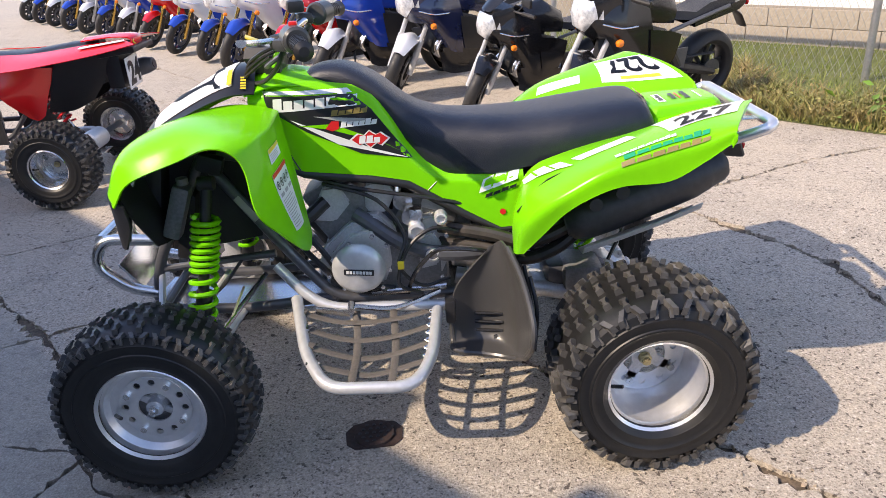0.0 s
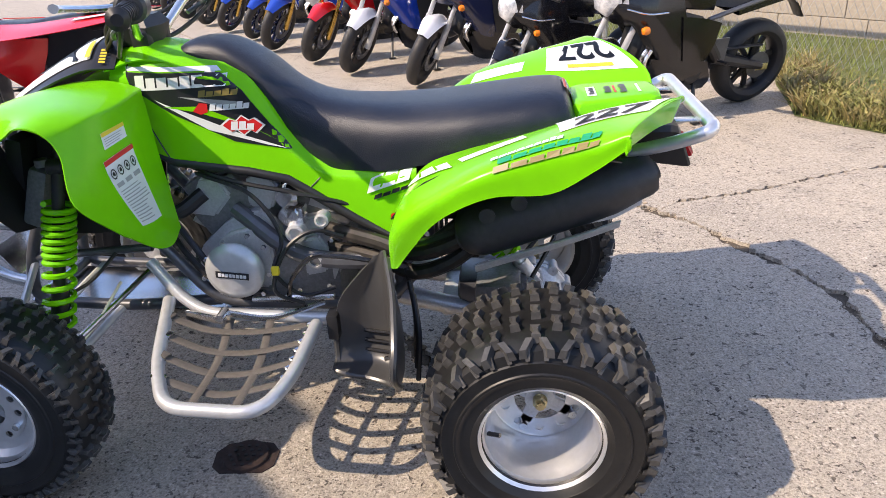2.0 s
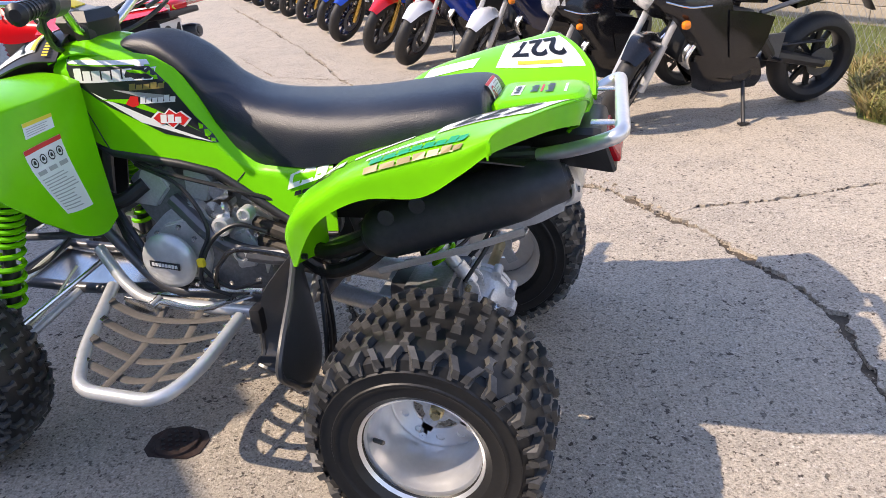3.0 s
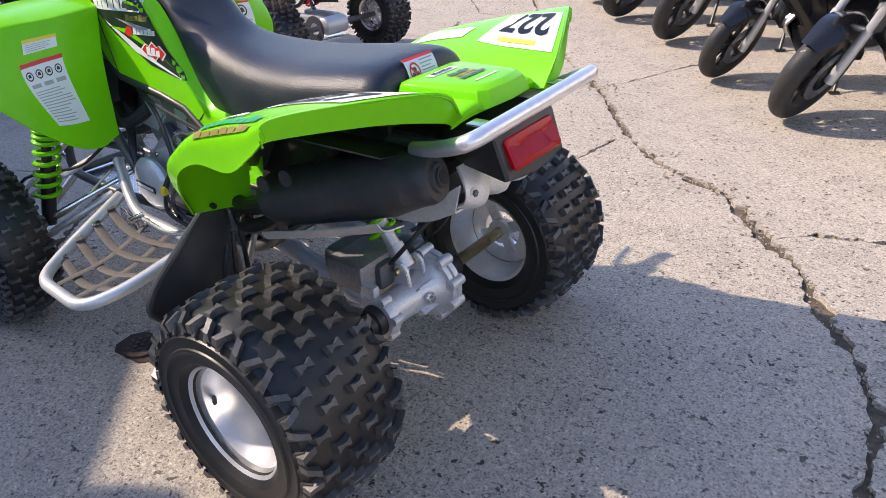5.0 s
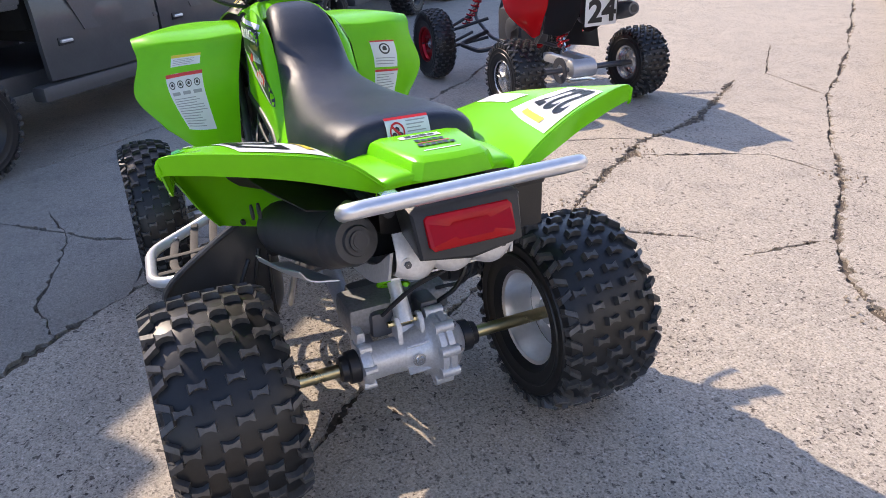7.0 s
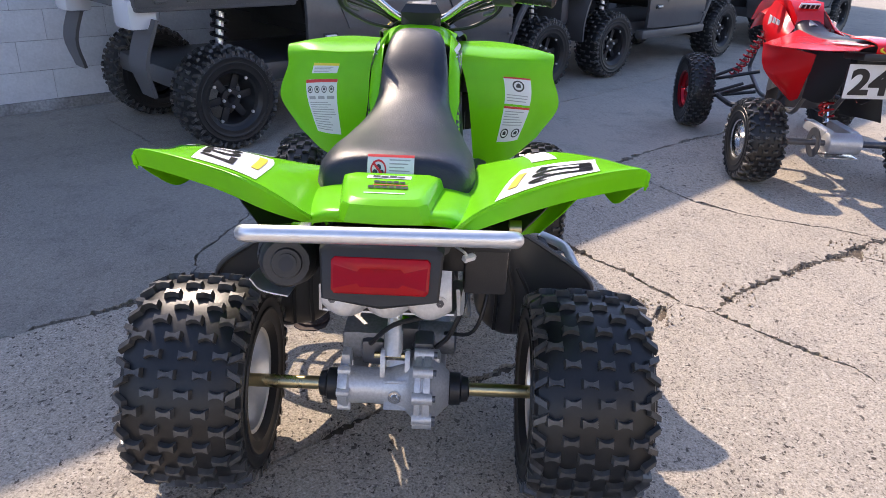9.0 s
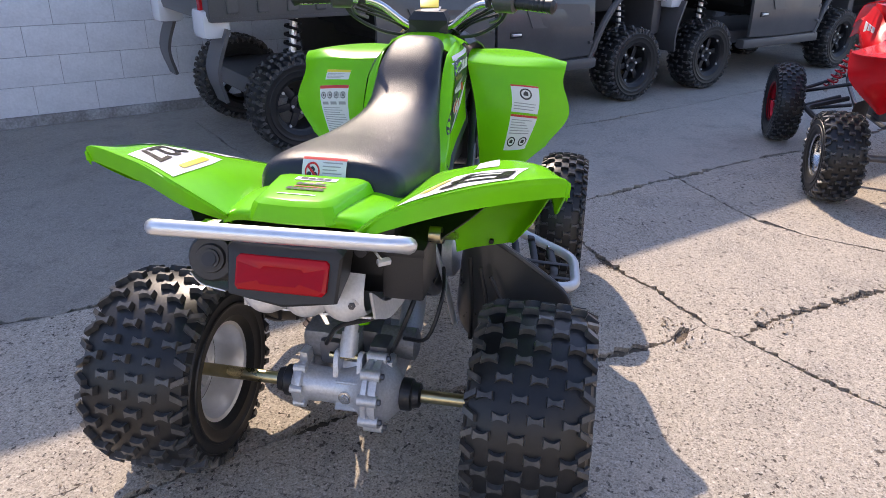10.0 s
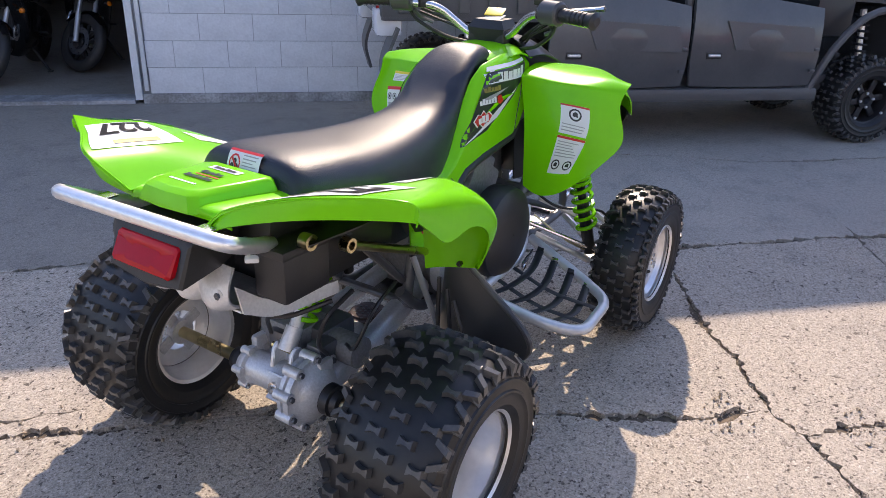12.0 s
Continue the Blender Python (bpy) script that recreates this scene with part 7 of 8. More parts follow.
    part("front_fender", moved(sheet([[(xf - 0.20, -0.05, R + 0.245), (xf - 0.21, 0, R + 0.262), (xf - 0.20, 0.05, R + 0.245)], [(xf - 0.03, -0.085, R + 0.30), (xf - 0.03, 0, R + 0.335), (xf - 0.03, 0.085, R + 0.30)], [(xf + 0.16, -0.085, R + 0.25), (xf + 0.17, 0, R + 0.29), (xf + 0.16, 0.085, R + 0.25)], [(xf + 0.27, -0.07, R + 0.12), (xf + 0.29, 0, R + 0.14), (xf + 0.27, 0.07, R + 0.12)]], 0.004, 4), steer), fender, b, "painted front fender", smooth=60)
    part("nose", ring_loft([[(xf + 0.02, y, z) for y, z in ((-0.03, 0.80), (0.03, 0.80), (0.07, 0.88), (0.05, 0.94), (-0.05, 0.94), (-0.07, 0.88))], [(xf + 0.10, y, z) for y, z in ((-0.07, 0.72), (0.07, 0.72), (0.14, 0.85), (0.10, 1.0), (-0.10, 1.0), (-0.14, 0.85))], [(xf + 0.28, y, z) for y, z in ((-0.10, 0.68), (0.10, 0.68), (0.19, 0.82), (0.13, 1.04), (-0.13, 1.04), (-0.19, 0.82))]]), paint, b, "painted nose fairing", smooth=50)
    LAMPS = ((0.14, ((0.075, 0.74), (0.150, 0.86), (0.108, 0.99))), (0.05, ((0.050, 0.765), (0.118, 0.87), (0.080, 0.972))), (0.008, ((0.025, 0.80), (0.060, 0.875), (0.040, 0.935))))
    part("headlamp", ring_loft([[(xf + x, y, z) for y, z in ((-a[0], a[1]), (a[0], a[1]), (c[0], c[1]), (d[0], d[1]), (-d[0], d[1]), (-c[0], c[1]))] for x, (a, c, d) in LAMPS]), GLASSY, b, "clear headlamp", smooth=50)
    part("windscreen", sheet([[(xf + 0.07, -0.075, 1.0), (xf + 0.05, 0, 1.0), (xf + 0.07, 0.075, 1.0)], [(xf + 0.24, -0.12, 1.14), (xf + 0.22, 0, 1.16), (xf + 0.24, 0.12, 1.14)]], 0.003, 5), BLACKGLOSS, b, "dark tinted windscreen")
    part("radiator", box((0.05, 0.24, 0.26), (xf + 0.33, 0, 0.56), 0.01, (0, 12, 0)), RADM, b, "black radiator")
    part("fuel_tank", ring_loft([[(xf + 0.42, y, z) for y, z in ((-0.10, 0.84), (0.10, 0.84), (0.13, 0.92), (0.06, 1.0), (-0.06, 1.0), (-0.13, 0.92))], [(xf + 0.60, y, z) for y, z in ((-0.14, 0.78), (0.14, 0.78), (0.17, 0.92), (0.08, 1.05), (-0.08, 1.05), (-0.17, 0.92))], [(xf + 0.85, y, z) for y, z in ((-0.10, 0.74), (0.10, 0.74), (0.11, 0.83), (0.06, 0.92), (-0.06, 0.92), (-0.11, 0.83))]]), paint, b, "painted fuel tank", smooth=60)
    part("seat", ring_loft([[(xf + 0.80, y, z) for y, z in ((-0.07, 0.77), (0.07, 0.77), (0.06, 0.83), (-0.06, 0.83))], [(xf + 1.05, y, z) for y, z in ((-0.13, 0.74), (0.13, 0.74), (0.11, 0.80), (-0.11, 0.80))], [(xf + 1.20, y, z) for y, z in ((-0.10, 0.76), (0.10, 0.76), (0.09, 0.85), (-0.09, 0.85))], [(xf + 1.50, y, z) for y, z in ((-0.06, 0.79), (0.06, 0.79), (0.05, 0.86), (-0.05, 0.86))]]), SEATM, b, "black seat", smooth=60)
    part("tail", ring_loft([[(xf + 1.05, y, z) for y, z in ((-0.12, 0.69), (0.12, 0.69), (0.12, 0.75), (-0.12, 0.75))], [(xf + 1.55, y, z) for y, z in ((-0.07, 0.755), (0.07, 0.755), (0.06, 0.82), (-0.06, 0.82))], [(xf + 1.68, y, z) for y, z in ((-0.03, 0.80), (0.03, 0.80), (0.03, 0.835), (-0.03, 0.835))]]), paint, b, "painted tail", smooth=50)
    part("tail_lamp", box((0.03, 0.09, 0.035), (xf + 1.66, 0, 0.79), 0.01), LENS, b)
    part("rear_hugger", tube([(xf + 1.50, 0, 0.77), (xf + 1.62, 0, 0.70), (xf + 1.70, 0, 0.60)], 0.055, 8, 0.25), BLACKP, b, "black rear mudguard")
    part("chain_guard", tube([(xf + 0.95, -0.10, 0.46), (xr - 0.02, -0.11, 0.46)], 0.018, 8, 0.5), BLACKP, b, "black chain guard")
    part("axle_plate", box((0.11, 0.012, 0.05), (xr, -0.135, R), 0.008), ALU, b, "bare metal axle plate")
    part("rear_sprocket", lathe([(-0.003, 0.03), (-0.003, 0.095), (0.003, 0.095), (0.003, 0.03)], 28, "y", (xr, -0.098, R)), STEEL, b)
    part("engine", join(box((0.36, 0.32, 0.26), (xf + 0.63, 0, 0.40), 0.05), box((0.24, 0.26, 0.20), (xf + 0.55, 0, 0.62), 0.03, (0, 20, 0)), lathe([(-0.19, 0.07), (-0.17, 0.09), (0.17, 0.09), (0.19, 0.07)], 20, "y", (xf + 0.70, 0, 0.36), True)), RADM, b, "black engine")
    part("frame_spar", join(tube([(xf + 0.34, -0.13, 0.80), (xf + 0.70, -0.16, 0.70), (xf + 0.92, -0.14, 0.42)], 0.035, 8), tube([(xf + 0.34, 0.13, 0.80), (xf + 0.70, 0.16, 0.70), (xf + 0.92, 0.14, 0.42)], 0.035, 8)), BLACKP, b, "black frame spar")
    part("swing_arm", join(tube([(xf + 0.90, -0.12, 0.42), (xr, -0.12, R)], [0.045, 0.030], 8), tube([(xf + 0.90, 0.12, 0.42), (xr, 0.12, R)], [0.045, 0.030], 8)), BLACKP, b, "black swing arm")
    part("muffler", tube([(xf + 0.75, 0.10, 0.22), (xf + 1.0, 0.15, 0.24), (xf + 1.2, 0.16, 0.30)], 0.055, 12), STEEL, b, "short dark muffler")
    part("handlebar", join(tube(rounded([(xf + 0.36, -0.33, 0.985), (xf + 0.28, -0.16, 1.0), (xf + 0.26, 0, 0.99), (xf + 0.28, 0.16, 1.0), (xf + 0.36, 0.33, 0.985)], 0.05), 0.012, 8)), BLACKP, b, "black handlebar")
    part("grip", join(rod((xf + 0.36, -0.34, 0.985), (xf + 0.31, -0.22, 0.995), 0.018), rod((xf + 0.36, 0.34, 0.985), (xf + 0.31, 0.22, 0.995), 0.018)), BLACKP, b)
    if stand:
        part("side_stand", tube([(xf + 0.76, -0.12, 0.30), (xf + 0.68, -0.34, 0.064)], 0.013, 8), BLACKP, b, "black side stand")
        part("stand_foot", box((0.07, 0.04, 0.012), (xf + 0.68, -0.345, 0.062), 0.003, (-9, 0, 0)), BLACKP, b)
    b.matrix_world = m
    return b


def bike_pose(u, v, turn):
    """A pose by the place where the front tyre stands; the bike leans on its stand."""
    base = Matrix.Translation(yard(u, v)) @ pose(0, 0, 0, 0, 0, turn)
    return base @ Matrix.Scale(0.87, 4) @ pose(0, 0, 0, 9, 0, 0) @ Matrix.Translation((0.70, 0, 0.006))


ROW = "motorcycles parked in a row"
HEAD = 26.0
ba = motorcycle("motorcycle", "black fully faired road motorcycle on its side stand", BLACKGLOSS, BLACKGLOSS, BLACKP, SILVER, ROW, bike_pose(1.14, 2.52, HEAD))
bb = copy_thing(ba, bike_pose(1.90, 2.42, HEAD))
bc = motorcycle("motorcycle", "dark blue road motorcycle with a silver front fender", NAVYP, WHITEP, BLACKP, SILVER, ROW, bike_pose(2.80, 2.62, HEAD + 2), BLACKP)
bd = motorcycle("motorcycle", "bright blue road motorcycle with a silver front fender", BLUEP, WHITEP, BLACKP, SILVER, ROW, bike_pose(3.62, 2.56, HEAD), BLACKP)
be = motorcycle("motorcycle", "red sport motorcycle with gold forks", REDP, REDP, BLACKP, GOLDF, ROW, bike_pose(4.34, 2.62, HEAD), BLACKP)
bf = motorcycle("motorcycle", "blue and white sport motorcycle with blue wheels", WHITEP, BLUEP, NAVYP, GOLDF, ROW, bike_pose(5.24, 2.68, HEAD), BLUEP)
for k, src in enumerate((bf, bf, be, bd, bf, bd, bf, bd, bf, bd)):
    u = 6.12 + 0.83 * k
    copy_thing(src, bike_pose(u, 2.80 + 0.08 * k, HEAD + 3 * rough_edge(k, 3)))

# ---- red race quad ----
RIMRED = material("red_anodised_rim", (0.42, 0.01, 0.02), 0.3, 0.7)
PLATEW = material("white_plastic_plate", (0.78, 0.78, 0.77), 0.35)
REDPL = material("red_plastic", (0.78, 0.008, 0.012), 0.25, coat=0.4, second=(0.68, 0.007, 0.01))
red = thing("red_quad_bike", "red race quad bike with a white number plate", "quad bike")
RX = 0.62
for left in (True, False):
    s = -1 if left else 1
    rear_wheel(red, (RX, 0.475 * s, 0.236), left, 0.236, 0.102, 0.106, ALU, CAST, rows=6, count=19)
    front_wheel(red, (-RX, 0.50 * s, 0.262), left, 0.262, 0.082, 0.128, RIMRED)
SEATL = [(-0.18, 0.90, 0.06), (0.0, 0.86, 0.08), (0.17, 0.80, 0.105), (0.44, 0.80, 0.13), (0.70, 0.83, 0.11), (0.86, 0.835, 0.06)]
CY = -0.07
part("seat", ring_loft([[(x, CY + w * math.copysign(abs(math.cos(a)) ** 0.6, math.cos(a)), z - 0.10 + 0.10 * math.sin(a) ** 0.5) for a in (math.pi * k / 14 for k in range(15))] + [(x, CY - w * 0.8, z - 0.12), (x, CY + w * 0.8, z - 0.12)] for x, z, w in SEATL]), SEATM, red, "grey and black grip seat", smooth=50)
part("seat_patch", sheet([[(-0.12, CY - 0.075, 0.84), (-0.12, CY, 0.888), (-0.12, CY + 0.075, 0.84)], [(0.12, CY - 0.098, 0.77), (0.12, CY, 0.822), (0.12, CY + 0.098, 0.77)]], 0.002, 4), GREYV, red, "grey seat panel")
for s in (-1, 1):
    part("rear_fender", sheet([[(0.18, CY + 0.11 * s, 0.80), (0.26, CY + 0.22 * s, 0.77), (0.34, CY + 0.36 * s, 0.735)], [(0.50, CY + 0.12 * s, 0.795), (0.56, CY + 0.25 * s, 0.78), (0.60, CY + 0.37 * s, 0.755)], [(0.80, CY + 0.10 * s, 0.82), (0.86, CY + 0.20 * s, 0.805), (0.90, CY + 0.27 * s, 0.785)], [(1.02, CY + 0.08 * s, 0.835), (1.07, CY + 0.15 * s, 0.83), (1.12, CY + 0.20 * s, 0.822)]], 0.004, 4), REDPL, red, "red rear fender", smooth=60)
    part("side_panel", sheet([[(0.34, CY + 0.36 * s, 0.737), (0.50, CY + 0.26 * s, 0.735), (0.64, CY + 0.15 * s, 0.72)], [(0.40, CY + 0.35 * s, 0.60), (0.50, CY + 0.255 * s, 0.60), (0.57, CY + 0.165 * s, 0.60)], [(0.45, CY + 0.21 * s, 0.46), (0.48, CY + 0.19 * s, 0.44), (0.51, CY + 0.165 * s, 0.46)]], 0.005, 4), REDPL, red, "red side panel ahead of the rear tyre", smooth=60)
    part("inner_panel", sheet([[(0.64, CY + 0.17 * s, 0.745), (0.80, CY + 0.15 * s, 0.76), (0.94, CY + 0.13 * s, 0.775)], [(0.58, CY + 0.16 * s, 0.60), (0.74, CY + 0.13 * s, 0.58), (0.88, CY + 0.11 * s, 0.64)], [(0.53, CY + 0.15 * s, 0.47), (0.66, CY + 0.12 * s, 0.47), (0.78, CY + 0.10 * s, 0.52)]], 0.005, 4), BLACKP, red, "black inner mudguard", smooth=60)
    part("fender_stripe", sheet([[(0.80, CY + 0.15 * s, 0.818), (0.80, CY + 0.19 * s, 0.812)], [(1.03, CY + 0.11 * s, 0.839), (1.05, CY + 0.15 * s, 0.837)]], 0.002, 3), WHITE, red)
    part("front_fender", sheet([[(-0.74, 0.06 * s, 0.72), (-0.74, 0.11 * s, 0.71), (-0.72, 0.15 * s, 0.69)], [(-0.58, 0.07 * s, 0.86), (-0.56, 0.12 * s, 0.85), (-0.54, 0.17 * s, 0.82)], [(-0.36, 0.08 * s, 0.86), (-0.34, 0.12 * s, 0.84), (-0.34, 0.16 * s, 0.80)]], 0.004, 4), REDPL, red, "red front fender", smooth=60)
    part("shroud", sheet([[(-0.30, CY + 0.10 * s, 0.92), (-0.08, CY + 0.12 * s, 0.90), (0.14, CY + 0.12 * s, 0.80)], [(-0.30, CY + 0.15 * s, 0.80), (-0.06, CY + 0.18 * s, 0.77), (0.22, CY + 0.19 * s, 0.75)], [(-0.20, CY + 0.15 * s, 0.69), (-0.04, CY + 0.17 * s, 0.66), (0.18, CY + 0.18 * s, 0.68)]], 0.005, 4), REDPL, red, "red tank shroud", smooth=60)
    part("shroud_mark", join(*[box((0.045, 0.004, 0.07), (-0.13 + 0.065 * k, CY + 0.172 * s, 0.81 - 0.006 * k), 0.001, (0, 8, 0)) for k in range(3)]), WHITE, red, "white letters reduced to bars", smooth=0)
    part("heel_guard", sheet([[(0.10, 0.20 * s, 0.46), (0.24, 0.24 * s, 0.48), (0.32, 0.34 * s, 0.46)], [(0.10, 0.22 * s, 0.29), (0.26, 0.26 * s, 0.31), (0.34, 0.36 * s, 0.30)]], 0.004, 4), BLACKP, red, "black heel guard")
    part("foot_bar", tube(rounded([(-0.34, 0.18 * s, 0.36), (-0.28, 0.44 * s, 0.30), (0.05, 0.44 * s, 0.30), (0.10, 0.22 * s, 0.34)], 0.06), 0.016, 8), BLACKP, red)
    for z, y1, z1 in ((0.30, 0.42, 0.22), (0.44, 0.41, 0.34)):
        part("suspension_arm", join(tube([(-0.44, 0.12 * s, z), (-0.60, y1 * s, z1)], 0.012, 8), tube([(-0.72, 0.12 * s, z), (-0.64, y1 * s, z1)], 0.012, 8)), BLACKP, red, "black suspension arm")
    sh = part("front_shock", rod((-0.44, 0.13 * s, 0.72), (-0.56, 0.27 * s, 0.36), 0.014, 8), ALU, red)
    part("spring", spring((-0.45, 0.14 * s, 0.69), (-0.552, 0.26 * s, 0.39), 0.03, 0.006, 9, 8), RIMRED, sh, "red coil spring")
    part("handlebar_grip", rod((-0.20, 0.42 * s, 1.06), (-0.25, 0.28 * s, 1.08), 0.017), REDPL, red, "red grip")
    part("lever", tube(catmull([(-0.29, 0.24 * s, 1.075), (-0.30, 0.32 * s, 1.06), (-0.27, 0.40 * s, 1.05)], 4), 0.007, 6), ALU, red)
    part("frame_tube", tube(rounded([(-0.50, 0.11 * s, 0.78), (-0.70, 0.11 * s, 0.42), (-0.40, 0.11 * s, 0.30), (0.20, 0.11 * s, 0.30), (0.34, 0.11 * s, 0.46), (0.70, CY + 0.08 * s, 0.72)], 0.06), 0.014, 8), STEEL, red)
part("handlebar", tube(rounded([(-0.20, -0.42, 1.06), (-0.26, -0.26, 1.08), (-0.33, -0.12, 1.05), (-0.35, 0, 0.99), (-0.33, 0.12, 1.05), (-0.26, 0.26, 1.08), (-0.20, 0.42, 1.06)], 0.05), 0.012, 8), ALU, red, "silver handlebar")
part("bar_pad", tube([(-0.33, -0.12, 1.06), (-0.33, 0.12, 1.06)], 0.022, 8), REDPL, red, "red bar pad")
part("nose", sheet([[(-0.36, -0.10, 0.95), (-0.36, 0, 0.98), (-0.36, 0.10, 0.95)], [(-0.60, -0.14, 0.90), (-0.62, 0, 0.92), (-0.60, 0.14, 0.90)], [(-0.88, -0.10, 0.74), (-0.90, 0, 0.75), (-0.88, 0.10, 0.74)]], 0.005, 4), REDPL, red, "red nose")
part("tank_panel", box((0.012, 0.12, 0.075), (-0.015, CY, 0.905), 0.003, (0, 40, 0)), WHITE, red, "white tank sticker")
part("tank_mark", join(*[box((0.012, 0.02, 0.05), (-0.009, CY - 0.04 + 0.028 * k, 0.910), 0.002, (0, 40, 0)) for k in range(4)]), INK, red, smooth=0)
part("tank_cover", ring_loft([[(-0.28, CY + y, z) for y, z in ((-0.11, 0.82), (0.11, 0.82), (0.10, 0.94), (-0.10, 0.94))], [(-0.05, CY + y, z) for y, z in ((-0.12, 0.76), (0.12, 0.76), (0.10, 0.94), (-0.10, 0.94))], [(0.05, CY + y, z) for y, z in ((-0.10, 0.74), (0.10, 0.74), (0.08, 0.85), (-0.08, 0.85))]]), REDPL, red, "red tank cover", smooth=50)
part("tail_cover", sheet([[(0.78, CY - 0.09, 0.835), (0.78, CY, 0.845), (0.78, CY + 0.09, 0.835)], [(0.94, CY - 0.09, 0.848), (0.94, CY, 0.855), (0.94, CY + 0.09, 0.848)], [(1.045, CY - 0.08, 0.838), (1.055, CY, 0.842), (1.045, CY + 0.08, 0.838)], [(1.05, CY - 0.08, 0.80), (1.06, CY, 0.80), (1.05, CY + 0.08, 0.80)]], 0.006, 4), REDPL, red, "red tail cover", smooth=50)
part("tail_badge", moved(lathe([(0, 0.001), (0, 0.034), (0.004, 0.033), (0.004, 0.001)], 20, "x"), pose(1.059, CY - 0.02, 0.82) @ Matrix.Diagonal((1, 1.5, 0.55, 1))), YELLOWV, red, "oval yellow sponsor badge")
part("tail", join(box((0.22, 0.30, 0.035), (0.98, CY, 0.775), 0.012, (0, -6, 0)), box((0.10, 0.22, 0.20), (0.94, CY - 0.02, 0.67), 0.03)), BLACKP, red, "black tail under the fender")
plate24 = part("number_plate", box((0.006, 0.235, 0.170), (1.025, -0.135, 0.66), 0.003, (0, 0, 6)), PLATEW, red, "white race number plate")
part("number", lettering("24", 0.125, pose(1.040, -0.232, 0.60, 90, 0, 96), width=1.2, bold=0.006, depth=0.001), INK, plate24, "black number")
part("muffler", tube([(0.50, 0.10, 0.55), (0.96, 0.07, 0.64), (1.03, 0.068, 0.655), (1.07, 0.066, 0.66)], [0.05, 0.052, 0.048, 0.036], 16), STEEL, red, "dark metal muffler")
part("muffler_hole", tube([(1.064, 0.066, 0.659), (1.074, 0.066, 0.661)], 0.024, 12), INK, red)
part("exhaust_pipe", tube(catmull([(-0.30, 0.10, 0.55), (-0.1, 0.18, 0.50), (0.20, 0.16, 0.50), (0.52, 0.10, 0.555)], 4), 0.02, 8), STEEL, red)
part("engine", join(box((0.36, 0.24, 0.24), (-0.12, 0, 0.42), 0.04), box((0.18, 0.17, 0.22), (-0.16, 0, 0.60), 0.02, (0, -14, 0)), lathe([(-0.15, 0.07), (-0.14, 0.085), (0.14, 0.085), (0.15, 0.07)], 18, "y", (-0.05, 0, 0.41), True)), STEEL, red, "dark engine")
part("airbox", box((0.40, 0.22, 0.20), (0.45, CY, 0.66), 0.03), BLACKP, red)
part("axle", rod((RX, -0.46, 0.236), (RX, 0.46, 0.236), 0.019, 12), STEEL, red)
part("bearing_carrier", join(lathe([(-0.10, 0.045), (-0.09, 0.06), (0.09, 0.06), (0.10, 0.045)], 20, "y", (RX, 0.02, 0.236), True), box((0.30, 0.06, 0.06), (0.45, -0.05, 0.27), 0.012), box((0.30, 0.06, 0.06), (0.45, 0.09, 0.27), 0.012)), CAST, red, "cast swing arm and carrier")
part("sprocket", lathe([(-0.003, 0.04), (-0.003, 0.085), (0.003, 0.085), (0.003, 0.04)], 28, "y", (RX, -0.14, 0.236)), STEEL, red)
part("skid_plate", box((0.10, 0.20, 0.006), (RX + 0.02, 0.0, 0.165), 0.002), ALU, red)
part("rear_shock", rod((0.56, CY, 0.34), (0.42, CY, 0.62), 0.016, 8), ALU, red)
part("spring", spring((0.55, CY, 0.37), (0.43, CY, 0.60), 0.038, 0.007, 7, 8), RIMRED, red, "red coil spring")
red.matrix_world = pose(-2.565, 2.335, 0, 0, 0, -1.5)

# ---- utility vehicles parked beside the block wall ----
UBODY = material("dark_grey_brown_plastic", (0.085, 0.084, 0.086), 0.42, spots=0.08, grain=120, second=(0.12, 0.118, 0.118), blotch=2.5, coat=0.15)
UDOOR = material("dark_brown_door_panel", (0.075, 0.075, 0.078), 0.32, spots=0.06, second=(0.11, 0.109, 0.11), coat=0.35)
UPIPE = material("grey_roll_cage", (0.10, 0.097, 0.095), 0.45, spots=0.05)
SEATGREY = material("dark_seat_fabric", (0.02, 0.02, 0.021), 0.9, spots=0.2, grain=200)


def utility_wheel(parent, at, near, R=0.305, half=0.13):
    w = new("wheel")
    w.parent = parent
    w.matrix_basis = pose(*at, 0, 9, 0 if near else 180)
    tyre(w, "knobbly black tyre", R, half, 0.165, 0.016, [-0.078, -0.026, 0.026, 0.078], 20)
    part("rim", join(lathe([(0.105, 0.158), (0.112, 0.172), (0.10, 0.176), (0.09, 0.152), (0.02, 0.140), (-0.08, 0.145)], 32), *[moved(box((0.095, 0.02, 0.045), (0.097, 0.05, 0), 0.008), pose(0, 0, 0, 0, 60 * k, 0)) for k in range(6)], lathe([(0.03, 0.002), (0.072, 0.03), (0.07, 0.06), (0.03, 0.07)], 20)), BLACKP, w, "black alloy rim")
    for r, n in ((0.050, 4), (0.147, 4)):
        for k in range(n):
            a = 2 * math.pi * (k + (0.5 if r > 0.1 else 0)) / n
            part("stud", bolt((r * math.cos(a), 0.07 if r < 0.1 else 0.10, r * math.sin(a)), 0.010, 0.012), POLISH, w, "bright wheel nut")
    return w


